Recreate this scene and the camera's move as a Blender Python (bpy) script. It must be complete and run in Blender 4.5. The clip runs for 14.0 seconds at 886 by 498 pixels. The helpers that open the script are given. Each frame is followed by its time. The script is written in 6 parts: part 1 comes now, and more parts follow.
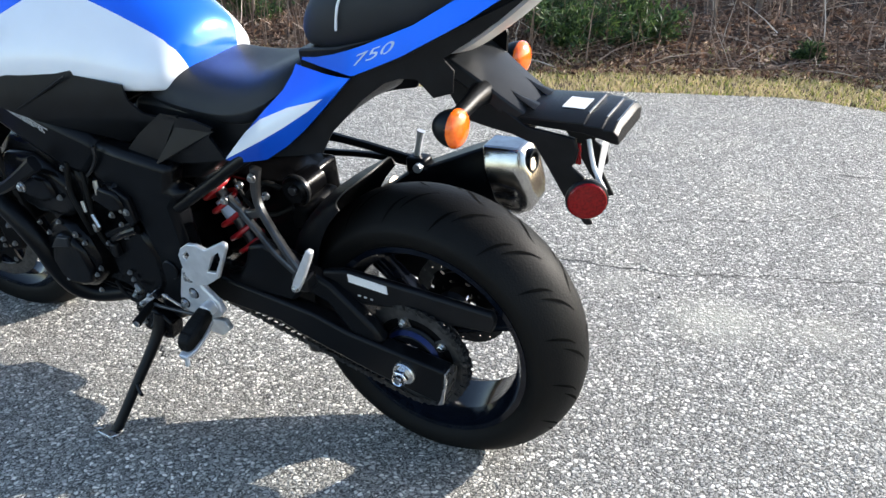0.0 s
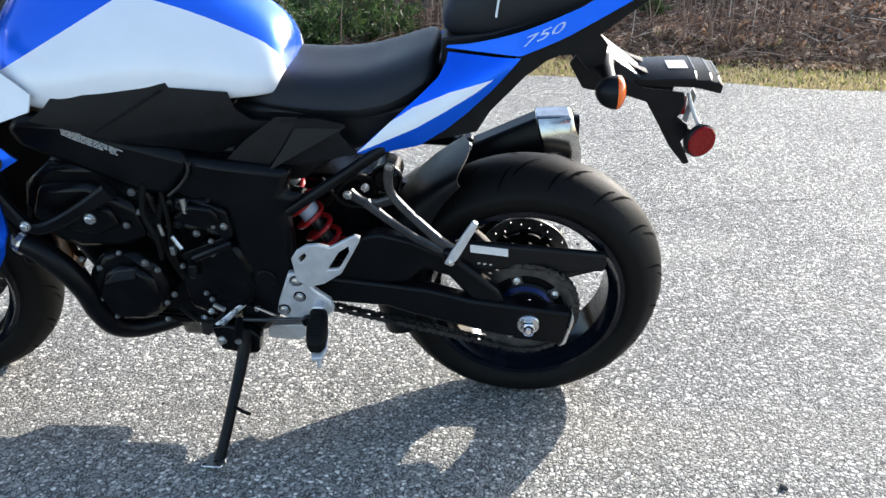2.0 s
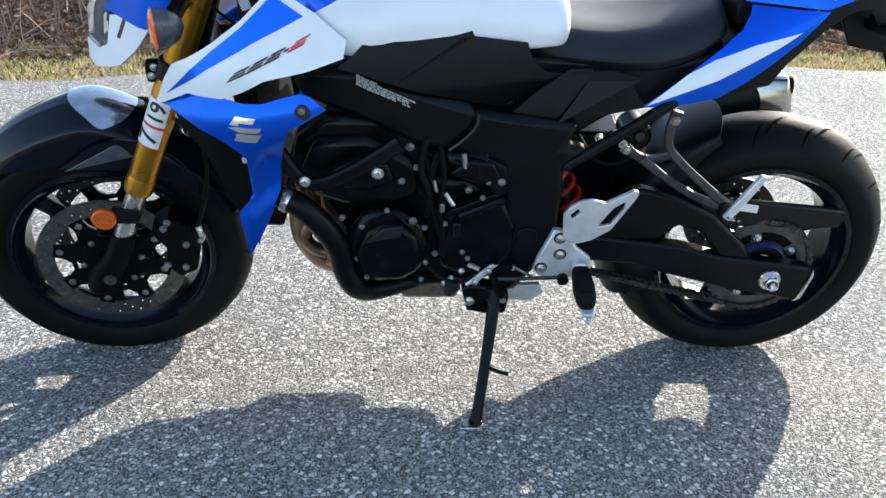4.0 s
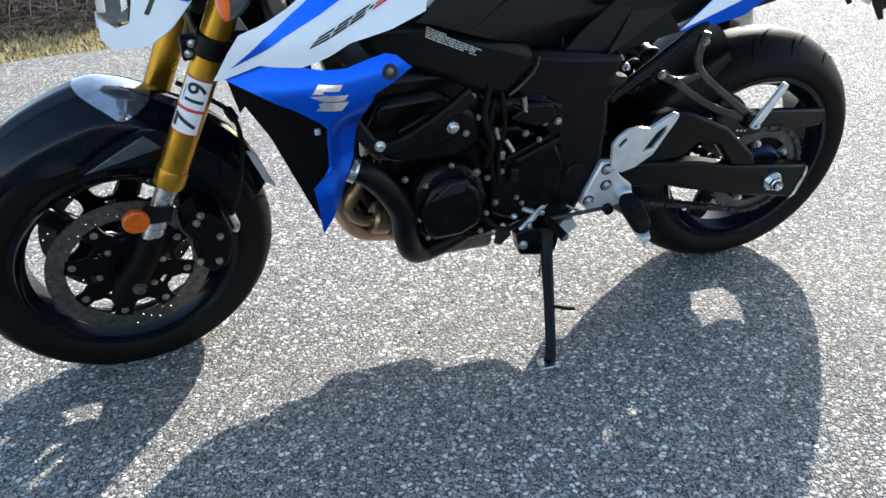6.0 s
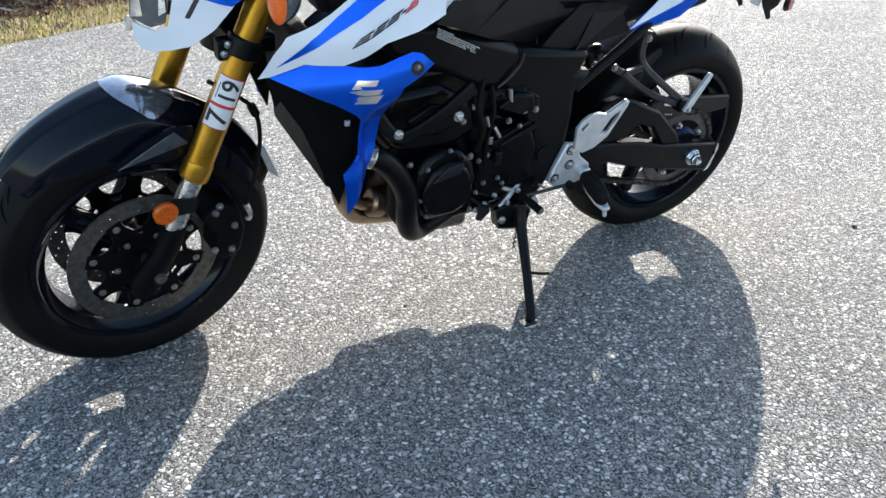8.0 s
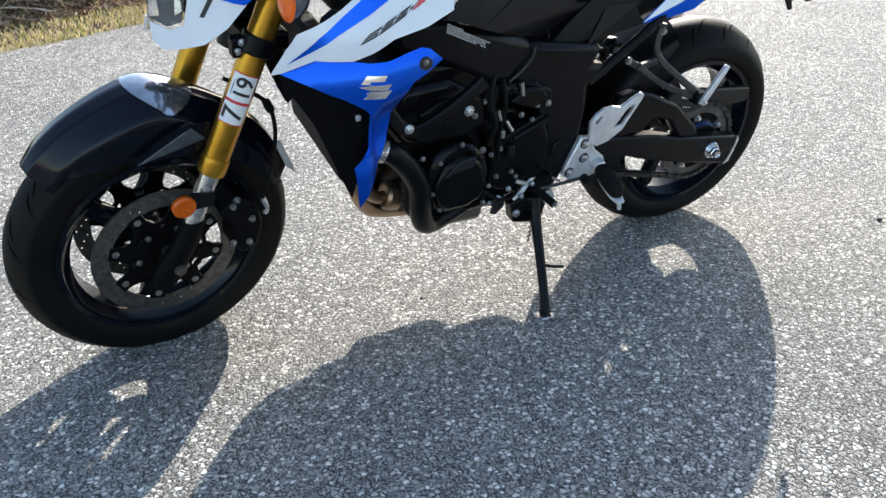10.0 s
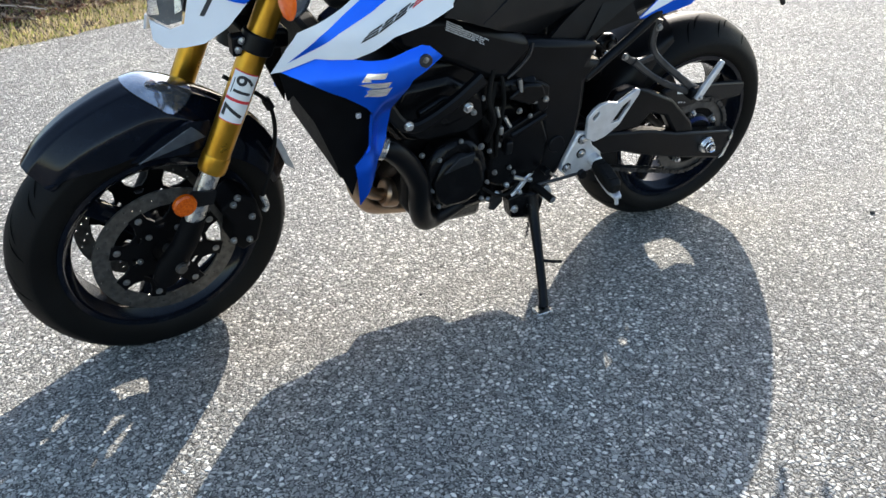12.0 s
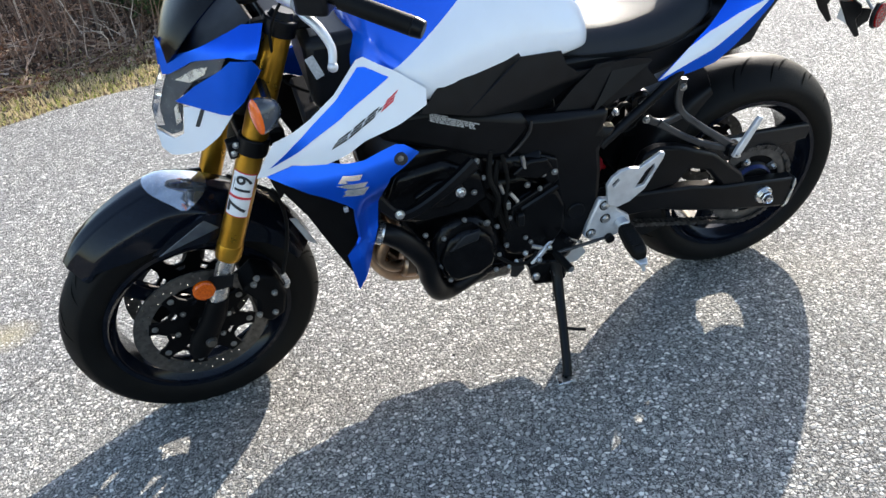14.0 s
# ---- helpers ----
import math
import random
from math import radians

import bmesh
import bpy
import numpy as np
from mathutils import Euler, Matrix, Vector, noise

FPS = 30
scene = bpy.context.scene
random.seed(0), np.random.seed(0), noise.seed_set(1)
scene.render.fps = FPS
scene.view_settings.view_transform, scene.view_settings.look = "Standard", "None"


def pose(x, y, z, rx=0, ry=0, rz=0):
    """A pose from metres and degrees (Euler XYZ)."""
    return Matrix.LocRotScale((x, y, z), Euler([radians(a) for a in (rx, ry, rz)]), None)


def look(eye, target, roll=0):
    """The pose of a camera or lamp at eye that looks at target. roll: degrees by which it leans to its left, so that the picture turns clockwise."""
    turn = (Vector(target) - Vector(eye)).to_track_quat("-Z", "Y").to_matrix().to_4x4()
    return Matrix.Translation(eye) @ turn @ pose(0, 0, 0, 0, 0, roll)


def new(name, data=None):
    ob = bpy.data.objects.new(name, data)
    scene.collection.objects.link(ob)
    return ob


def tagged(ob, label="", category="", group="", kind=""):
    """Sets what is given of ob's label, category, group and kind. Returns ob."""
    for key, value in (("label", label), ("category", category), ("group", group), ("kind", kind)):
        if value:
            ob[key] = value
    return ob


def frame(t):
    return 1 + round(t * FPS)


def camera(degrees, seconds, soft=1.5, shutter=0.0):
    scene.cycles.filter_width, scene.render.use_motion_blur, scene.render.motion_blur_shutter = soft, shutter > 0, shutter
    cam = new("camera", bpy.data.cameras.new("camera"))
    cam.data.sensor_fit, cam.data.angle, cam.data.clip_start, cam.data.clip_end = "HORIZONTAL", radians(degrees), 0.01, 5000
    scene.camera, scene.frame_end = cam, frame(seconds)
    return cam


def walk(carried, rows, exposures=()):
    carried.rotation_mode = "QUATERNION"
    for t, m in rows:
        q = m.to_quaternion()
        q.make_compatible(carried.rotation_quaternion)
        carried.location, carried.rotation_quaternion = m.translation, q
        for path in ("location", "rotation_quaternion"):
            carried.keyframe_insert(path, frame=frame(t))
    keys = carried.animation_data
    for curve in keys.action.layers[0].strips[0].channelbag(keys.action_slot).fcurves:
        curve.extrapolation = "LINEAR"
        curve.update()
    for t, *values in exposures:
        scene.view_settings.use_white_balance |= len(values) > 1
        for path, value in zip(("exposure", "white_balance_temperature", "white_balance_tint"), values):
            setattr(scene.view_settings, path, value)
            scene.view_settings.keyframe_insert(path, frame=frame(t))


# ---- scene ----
cam = camera(58.0, 14.0)
PATH = [
    (0, (0.718, -1.296, 1.044), (-0.191, 0.316, 0.287), -0.1),
    (0.5, (0.477, -1.394, 1.029), (-0.135, 0.369, 0.311), -0.3),
    (1, (0.25, -1.414, 1.018), (-0.126, 0.411, 0.293), -2.5),
    (1.5, (0.077, -1.609, 1.014), (-0.157, 0.224, 0.249), -0.1),
    (2, (-0.05, -1.703, 1.04), (-0.203, 0.143, 0.285), -1.0),
    (2.5, (-0.175, -1.79, 1.055), (-0.386, 0.056, 0.315), -2.4),
    (3, (-0.34, -1.796, 1.044), (-0.598, 0.042, 0.298), -2.5),
    (3.5, (-0.553, -1.733, 1.008), (-0.63, 0.102, 0.216), -2.3),
    (3.7, (-0.643, -1.729, 0.992), (-0.673, 0.108, 0.201), -0.6),
    (5.8, (-1.159, -1.676, 0.97), (-0.65, 0.048, 0.095), -2.6),
    (6, (-1.237, -1.638, 0.972), (-0.736, 0.08, 0.081), -2.3),
    (6.5, (-1.382, -1.633, 1.046), (-0.585, 0.007, 0.224), 1.7),
    (7, (-1.524, -1.705, 1.04), (-0.687, -0.13, 0.134), 3.2),
    (7.5, (-1.555, -1.69, 1.04), (-0.679, -0.131, 0.145), 2.8),
    (8, (-1.597, -1.69, 1.026), (-0.75, -0.122, 0.118), -0.1),
    (8.2, (-1.626, -1.684, 1.032), (-0.783, -0.119, 0.115), -0.3),
    (10.5, (-1.552, -1.743, 1.031), (-0.8, -0.132, 0.115), -1.6),
    (11, (-1.566, -1.742, 1.033), (-0.805, -0.138, 0.113), -1.9),
    (11.5, (-1.567, -1.744, 1.035), (-0.774, -0.159, 0.109), -1.2),
    (12, (-1.581, -1.736, 1.037), (-0.802, -0.144, 0.11), -1.6),
    (12.5, (-1.576, -1.728, 1.04), (-0.797, -0.128, 0.128), -1.6),
    (13, (-1.559, -1.736, 1.025), (-0.935, -0.063, 0.126), -0.8),
    (13.5, (-1.449, -1.792, 1.102), (-1.052, -0.067, 0.172), -0.9),
    (14, (-1.183, -1.806, 1.215), (-0.834, -0.077, 0.272), -9.1),
]
walk(cam, [(t, look(eye, target, roll)) for t, eye, target, roll in PATH],
     [(0, 1.02, 6500, 10), (2, 1.02, 6450, 10), (2.6, 1.16, 6450, 10), (3.5, 1.12, 6450, 10), (6, 1.0, 6450, 10), (11, 0.92, 6650, 10), (12.5, 0.92, 6750, 10), (13.4, 0.95, 6850, 11), (14, 1.02, 6650, 11)])


# ---- world ----
# world, sun and exposure
world = bpy.data.worlds.new("world")
scene.world = world
world.use_nodes = True
wn = world.node_tree
sky = wn.nodes.new("ShaderNodeTexSky")
sky.sky_type = "NISHITA"
sky.sun_disc = False
SUN_TO = Vector((-1.45, -1.72, -1.0)).normalized()
sky.sun_elevation = math.asin(-SUN_TO.z)
sky.sun_rotation = math.atan2(-SUN_TO.x, -SUN_TO.y)
wn.links.new(sky.outputs["Color"], wn.nodes["Background"].inputs["Color"])
wn.nodes["Background"].inputs["Strength"].default_value = 0.20
sun = new("sun", bpy.data.lights.new("sun", "SUN"))
sun.data.energy, sun.data.angle, sun.data.color = 5.0, radians(0.55), (1.0, 0.95, 0.87)
sun.matrix_world = Matrix.LocRotScale((4, 6, 6), SUN_TO.to_track_quat("-Z", "Y"), None)


# ---- materials ----
def noise_rgb(nt, lo, hi, scale, detail=4.0, coord="Object", sharp=0.0):
    n = nt.nodes
    tc, tex, ramp = n.new("ShaderNodeTexCoord"), n.new("ShaderNodeTexNoise"), n.new("ShaderNodeValToRGB")
    tex.inputs["Scale"].default_value, tex.inputs["Detail"].default_value = scale, detail
    ramp.color_ramp.elements[0].color, ramp.color_ramp.elements[1].color = (*lo, 1), (*hi, 1)
    ramp.color_ramp.elements[0].position, ramp.color_ramp.elements[1].position = 0.3 + sharp, 0.7 - sharp
    nt.links.new(tc.outputs[coord], tex.inputs["Vector"])
    nt.links.new(tex.outputs["Fac"], ramp.inputs["Fac"])
    return ramp.outputs["Color"], tex.outputs["Fac"]


def mat(name, lo, hi=None, rough=0.5, metal=0.0, scale=30.0, bump=0.0, bump_scale=400.0, coat=0.0, rough_var=0.08, spec=0.5):
    m = bpy.data.materials.new(name)
    m.use_nodes = True
    nt = m.node_tree
    b = nt.nodes["Principled BSDF"]
    hi = hi or tuple(min(1.0, c * 1.25 + 0.004) for c in lo)
    col, fac = noise_rgb(nt, lo, hi, scale)
    nt.links.new(col, b.inputs["Base Color"])
    b.inputs["Metallic"].default_value = metal
    b.inputs["Coat Weight"].default_value = coat
    b.inputs["Coat Roughness"].default_value = 0.06
    b.inputs["Specular IOR Level"].default_value = spec
    mr = nt.nodes.new("ShaderNodeMapRange")
    mr.inputs["To Min"].default_value, mr.inputs["To Max"].default_value = max(0.02, rough - rough_var), min(1, rough + rough_var)
    nt.links.new(fac, mr.inputs["Value"])
    nt.links.new(mr.outputs["Result"], b.inputs["Roughness"])
    if bump:
        tc, t2, bp = nt.nodes.new("ShaderNodeTexCoord"), nt.nodes.new("ShaderNodeTexNoise"), nt.nodes.new("ShaderNodeBump")
        t2.inputs["Scale"].default_value = bump_scale
        bp.inputs["Strength"].default_value, bp.inputs["Distance"].default_value = bump, 0.002
        nt.links.new(tc.outputs["Object"], t2.inputs["Vector"])
        nt.links.new(t2.outputs["Fac"], bp.inputs["Height"])
        nt.links.new(bp.outputs["Normal"], b.inputs["Normal"])
    return m


def math_node(nt, op, a, b):
    n = nt.nodes.new("ShaderNodeMath")
    n.operation = op
    for i, v in enumerate((a, b)):
        if isinstance(v, (int, float)):
            n.inputs[i].default_value = v
        else:
            nt.links.new(v, n.inputs[i])
    return n.outputs[0]


def below_line(nt, x, z, p, q):
    """1 where (x, z) lies under the line through p and q."""
    slope = (q[1] - p[1]) / (q[0] - p[0])
    over = math_node(nt, "MULTIPLY_ADD", x, slope)
    over.node.inputs[2].default_value = p[1] - slope * p[0]
    return math_node(nt, "LESS_THAN", z, over)


def two_tone(name, first, second, lines, inboard, rough=0.2, metal=(0.6, 0.0), joined="MULTIPLY"):
    """Paint in two colours: second lies under (or over, where flipped) each of the lines in side view."""
    m = bpy.data.materials.new(name)
    m.use_nodes = True
    nt = m.node_tree
    b = nt.nodes["Principled BSDF"]
    tc, sep = nt.nodes.new("ShaderNodeTexCoord"), nt.nodes.new("ShaderNodeSeparateXYZ")
    nt.links.new(tc.outputs["Object"], sep.inputs[0])
    x, z = sep.outputs[0], sep.outputs[2]
    fac = None
    for p, q, flip in lines:
        f = below_line(nt, x, z, p, q)
        if flip:
            f = math_node(nt, "SUBTRACT", 1.0, f)
        fac = f if fac is None else math_node(nt, joined, fac, f)
    # the second colour keeps to the flanks
    limit = math_node(nt, "MULTIPLY_ADD", z, inboard[1])
    limit.node.inputs[2].default_value = inboard[0]
    fac = math_node(nt, "MULTIPLY", fac, math_node(nt, "GREATER_THAN", math_node(nt, "ABSOLUTE", sep.outputs[1], 0.0), limit))
    mix = nt.nodes.new("ShaderNodeMix")
    mix.data_type = "RGBA"
    nt.links.new(fac, mix.inputs[0])
    for slot, c in ((6, first), (7, second)):
        col, nf = noise_rgb(nt, tuple(v * 0.94 for v in c), c, 9.0)
        nt.links.new(col, mix.inputs[slot])
    nt.links.new(mix.outputs[2], b.inputs["Base Color"])
    mm = nt.nodes.new("ShaderNodeMapRange")
    mm.inputs["To Min"].default_value, mm.inputs["To Max"].default_value = metal
    nt.links.new(fac, mm.inputs["Value"])
    nt.links.new(mm.outputs["Result"], b.inputs["Metallic"])
    b.inputs["Roughness"].default_value = rough
    b.inputs["Coat Weight"].default_value, b.inputs["Coat Roughness"].default_value = 0.6, 0.05
    return m


BLUE, WHITE = (0.001, 0.125, 0.82), (0.76, 0.79, 0.83)
M = dict(
    blue=mat("blue_paint", (0.001, 0.082, 0.60), (0.002, 0.102, 0.71), rough=0.30, metal=0.70, scale=9, coat=0.12, rough_var=0.03, spec=0.2),
    white=mat("white_paint", (0.68, 0.71, 0.76), (0.77, 0.80, 0.84), rough=0.3, scale=6, coat=0.5, rough_var=0.05),
    plastic=mat("black_plastic", (0.003, 0.0034, 0.0042), (0.006, 0.0066, 0.008), rough=0.40, bump=0.12, bump_scale=900, spec=0.19),
    satin=mat("satin_black_metal", (0.0015, 0.0018, 0.0025), (0.004, 0.0045, 0.0058), rough=0.34, scale=14, bump=0.05, bump_scale=700, spec=0.15),
    engine=mat("engine_black", (0.0015, 0.0015, 0.002), (0.005, 0.005, 0.0055), rough=0.20, scale=22, bump=0.10, bump_scale=350, spec=0.14),
    gloss=mat("gloss_black_paint", (0.002, 0.003, 0.006), (0.004, 0.006, 0.011), rough=0.12, coat=0.0, rough_var=0.03, spec=0.22),
    rubber=mat("tyre_rubber", (0.002, 0.002, 0.002), (0.005, 0.0049, 0.0047), rough=0.6, scale=9, bump=0.25, bump_scale=260, spec=0.14),
    groove=mat("recess_shade", (0.001, 0.001, 0.001), rough=0.95, spec=0.05),
    vinyl=mat("seat_vinyl", (0.003, 0.0042, 0.006), (0.006, 0.008, 0.011), rough=0.52, scale=12, bump=0.3, bump_scale=1300, spec=0.36),
    gold=mat("gold_anodised", (0.42, 0.21, 0.018), (0.54, 0.29, 0.035), rough=0.3, metal=0.9, scale=25),
    chrome=mat("chrome", (0.62, 0.62, 0.64), (0.78, 0.78, 0.80), rough=0.1, metal=1.0, scale=12, rough_var=0.04),
    steel=mat("bright_steel", (0.5, 0.5, 0.5), (0.7, 0.7, 0.69), rough=0.28, metal=1.0, scale=60),
    disc=mat("brake_disc_steel", (0.07, 0.067, 0.063), (0.15, 0.145, 0.135), rough=0.38, metal=0.8, scale=70),
    alu=mat("cast_aluminium", (0.52, 0.53, 0.55), (0.66, 0.67, 0.69), rough=0.42, metal=0.55, scale=40, bump=0.1, bump_scale=800),
    bronze=mat("heat_tinted_steel", (0.20, 0.115, 0.065), (0.46, 0.33, 0.23), rough=0.3, metal=0.9, scale=14),
    red=mat("red_spring", (0.33, 0.006, 0.010), (0.45, 0.012, 0.016), rough=0.35, coat=0.4),
    orange=mat("orange_lens", (0.80, 0.105, 0.006), (0.92, 0.17, 0.010), rough=0.18, scale=180, coat=0.5),
    amber=mat("amber_reflector", (0.42, 0.055, 0.002), (0.66, 0.12, 0.004), rough=0.2, scale=260),
    redlens=mat("red_reflector", (0.11, 0.001, 0.002), (0.24, 0.003, 0.004), rough=0.15, scale=240, spec=0.3),
    smoke=mat("smoked_plastic", (0.03, 0.035, 0.045), (0.06, 0.07, 0.08), rough=0.25, coat=0.4),
    grey=mat("sky_sheen_grey", (0.34, 0.36, 0.39), (0.50, 0.52, 0.55), rough=0.10, metal=0.85, coat=0.5, scale=40, rough_var=0.04),
    stay=mat("dark_cast_metal", (0.03, 0.03, 0.032), (0.07, 0.07, 0.072), rough=0.36, metal=0.7, scale=30),
    bolt=mat("dull_bolt_steel", (0.20, 0.20, 0.20), (0.36, 0.36, 0.35), rough=0.34, metal=0.9, scale=60),
    palegrey=mat("pale_grey_plastic", (0.44, 0.43, 0.41), (0.56, 0.55, 0.53), rough=0.35, scale=20),
    endcap=mat("brushed_end_cap_steel", (0.34, 0.335, 0.325), (0.48, 0.47, 0.455), rough=0.16, metal=1.0, scale=30, rough_var=0.06),
    label=mat("paper_label", (0.66, 0.67, 0.68), (0.78, 0.78, 0.77), rough=0.5),
    print=mat("grey_print", (0.34, 0.345, 0.35), (0.52, 0.525, 0.53), rough=0.5, scale=200),
    ink=mat("dark_ink", (0.01, 0.01, 0.012), rough=0.55),
    redink=mat("red_ink", (0.55, 0.02, 0.03), rough=0.5),
    silver=mat("silver_emblem", (0.62, 0.62, 0.62), (0.78, 0.77, 0.75), rough=0.22, metal=0.9),
    blueanod=mat("blue_anodised", (0.004, 0.010, 0.05), (0.006, 0.016, 0.08), rough=0.35, metal=0.6),
    yellow=mat("yellow_tape", (0.75, 0.55, 0.02), rough=0.45),
    slope=mat("satin_moulding", (0.008, 0.0092, 0.011), (0.014, 0.016, 0.019), rough=0.40, scale=20, bump=0.08, bump_scale=900, spec=0.22),
    pale=mat("pale_decal", (0.36, 0.44, 0.58), (0.46, 0.54, 0.68), rough=0.35),
    black=mat("matt_black_plastic", (0.0015, 0.0015, 0.002), (0.0035, 0.0035, 0.004), rough=0.55, bump=0.1, bump_scale=900, spec=0.08),
    ringsteel=mat("worn_sprocket_steel", (0.05, 0.05, 0.052), (0.12, 0.118, 0.115), rough=0.4, metal=0.7, scale=40),
    chain=mat("oiled_chain_steel", (0.02, 0.02, 0.022), (0.10, 0.10, 0.10), rough=0.4, metal=0.8, scale=120),
)


def clear_glass():
    m = bpy.data.materials.new("clear_lens")
    m.use_nodes = True
    b = m.node_tree.nodes["Principled BSDF"]
    b.inputs["Base Color"].default_value = (0.93, 0.95, 0.96, 1)
    b.inputs["Roughness"].default_value, b.inputs["Transmission Weight"].default_value, b.inputs["IOR"].default_value = 0.04, 1.0, 1.1
    return m


M["glass"] = clear_glass()


# ---- mesh helpers ----
def part(name, bm, material, parent, label="", sharp=32, bevel=0.0, solid=0.0, subd=0):
    me = bpy.data.meshes.new(name)
    bm.normal_update()
    bm.to_mesh(me)
    bm.free()
    me.materials.append(material)
    me.shade_smooth()
    if sharp and not solid:
        me.set_sharp_from_angle(angle=radians(sharp))
    ob = new(name, me)
    if parent:
        ob.parent = parent
    if solid:
        s = ob.modifiers.new("thick", "SOLIDIFY")
        s.thickness, s.offset = solid, 0.0
        s = ob.modifiers.new("rim", "EDGE_SPLIT")
        s.split_angle = radians(50)
    if subd:
        s = ob.modifiers.new("round", "SUBSURF")
        s.levels = s.render_levels = subd
    if bevel:
        s = ob.modifiers.new("edge", "BEVEL")
        s.width, s.segments, s.limit_method, s.angle_limit = bevel, 2, "ANGLE", radians(40)
    if label:
        tagged(ob, label)
    return ob


def mesh(verts, faces):
    bm = bmesh.new()
    vs = [bm.verts.new(v) for v in verts]
    for f in faces:
        bm.faces.new([vs[i] for i in f])
    bmesh.ops.recalc_face_normals(bm, faces=bm.faces)
    return bm


def loft(rings, cap=True, closed=True):
    """A skin over rings of equal length."""
    n = len(rings[0])
    verts = [p for r in rings for p in r]
    faces = []
    for i in range(len(rings) - 1):
        for j in range(n if closed else n - 1):
            k = (j + 1) % n
            faces.append((i * n + j, i * n + k, (i + 1) * n + k, (i + 1) * n + j))
    if cap and closed:
        faces.append(tuple(range(n)))
        faces.append(tuple((len(rings) - 1) * n + j for j in range(n)))
    return mesh(verts, faces)


def smooth_path(pts, per=6):
    """A Catmull-Rom curve through the points."""
    pts = [Vector(p) for p in pts]
    if len(pts) < 3:
        return pts
    out = []
    for i in range(len(pts) - 1):
        a, b, c, d = pts[max(i - 1, 0)], pts[i], pts[i + 1], pts[min(i + 2, len(pts) - 1)]
        for s in range(per):
            t = s / per
            out.append(0.5 * ((2 * b) + (c - a) * t + (2 * a - 5 * b + 4 * c - d) * t * t + (3 * b - a - 3 * c + d) * t ** 3))
    return out + [pts[-1]]


def tube(pts, r, n=10, per=6, flat=1.0):
    """A round bar along a smooth path; r may be a list, one for each given point."""
    path = smooth_path(pts, per)
    rs = [r] * len(path) if isinstance(r, (int, float)) else list(np.interp(np.linspace(0, len(pts) - 1, len(path)), range(len(pts)), r))
    rings, ref = [], None
    for i, p in enumerate(path):
        d = (path[min(i + 1, len(path) - 1)] - path[max(i - 1, 0)]).normalized()
        if ref is None:
            ref = Vector((0, 0, 1)) if abs(d.z) < 0.9 else Vector((0, 1, 0))
        u = (ref - d * ref.dot(d)).normalized()
        v = d.cross(u)
        ref = u
        rings.append([p + (u * math.cos(a) + v * math.sin(a) * flat) * rs[i] for a in np.linspace(0, 2 * math.pi, n, endpoint=False)])
    return loft(rings)


def plate(outline, y0, y1, lift=None):
    """A flat piece: an outline in side view (x, z) between two depths; lift(x, z) bends it sideways."""
    lift = lift or (lambda x, z: 0.0)
    n = len(outline)
    verts = [(x, y0 + lift(x, z), z) for x, z in outline] + [(x, y1 + lift(x, z), z) for x, z in outline]
    faces = [tuple(range(n)), tuple(range(2 * n - 1, n - 1, -1))] + [(i, (i + 1) % n, n + (i + 1) % n, n + i) for i in range(n)]
    bm = mesh(verts, faces)
    bmesh.ops.triangulate(bm, faces=[f for f in bm.faces if len(f.verts) > 4])
    return bm


def lathe(profile, cx, cz, n=48, y=0.0, closed=False):
    """A turned piece about an axle along y: the profile is (radius, depth)."""
    rings = [[(cx + r * math.cos(a), y + d, cz + r * math.sin(a)) for r, d in profile] for a in np.linspace(0, 2 * math.pi, n, endpoint=False)]
    m = len(profile)
    verts = [p for r in rings for p in r]
    faces = [(i * m + j, i * m + (j + 1) % m, ((i + 1) % n) * m + (j + 1) % m, ((i + 1) % n) * m + j) for i in range(n) for j in range(m if closed else m - 1)]
    return mesh(verts, faces)


def disk(r, y0, y1, cx, cz, n=20, edge=0.1):
    """A round boss along y with a softened rim."""
    e = min(edge * r, abs(y1 - y0) * 0.4)
    s = 1 if y1 > y0 else -1
    rings = [[(cx + q * math.cos(a), d, cz + q * math.sin(a)) for a in np.linspace(0, 2 * math.pi, n, endpoint=False)]
             for q, d in ((r, y0), (r, y1 - s * e), (r - e, y1))]
    return loft(rings)


def block(lo, hi):
    (a, b, c), (d, e, f) = lo, hi
    v = [(x, y, z) for x in (a, d) for y in (b, e) for z in (c, f)]
    return mesh(v, [(0, 1, 3, 2), (4, 5, 7, 6), (0, 1, 5, 4), (2, 3, 7, 6), (0, 2, 6, 4), (1, 3, 7, 5)])


def skin(rows, per=4, across=4):
    """An open sheet through rows of points, smoothed both ways."""
    rows = [smooth_path(r, across) for r in rows]
    cols = [smooth_path([r[j] for r in rows], per) for j in range(len(rows[0]))]
    return loft([list(c) for c in cols], cap=False, closed=False)


def flip(bm, side=-1):
    """The same piece on the other flank."""
    for v in bm.verts:
        v.co.y *= side
    bmesh.ops.recalc_face_normals(bm, faces=bm.faces)
    return bm


def turned(bm, m):
    bmesh.ops.transform(bm, matrix=m, verts=bm.verts)
    return bm


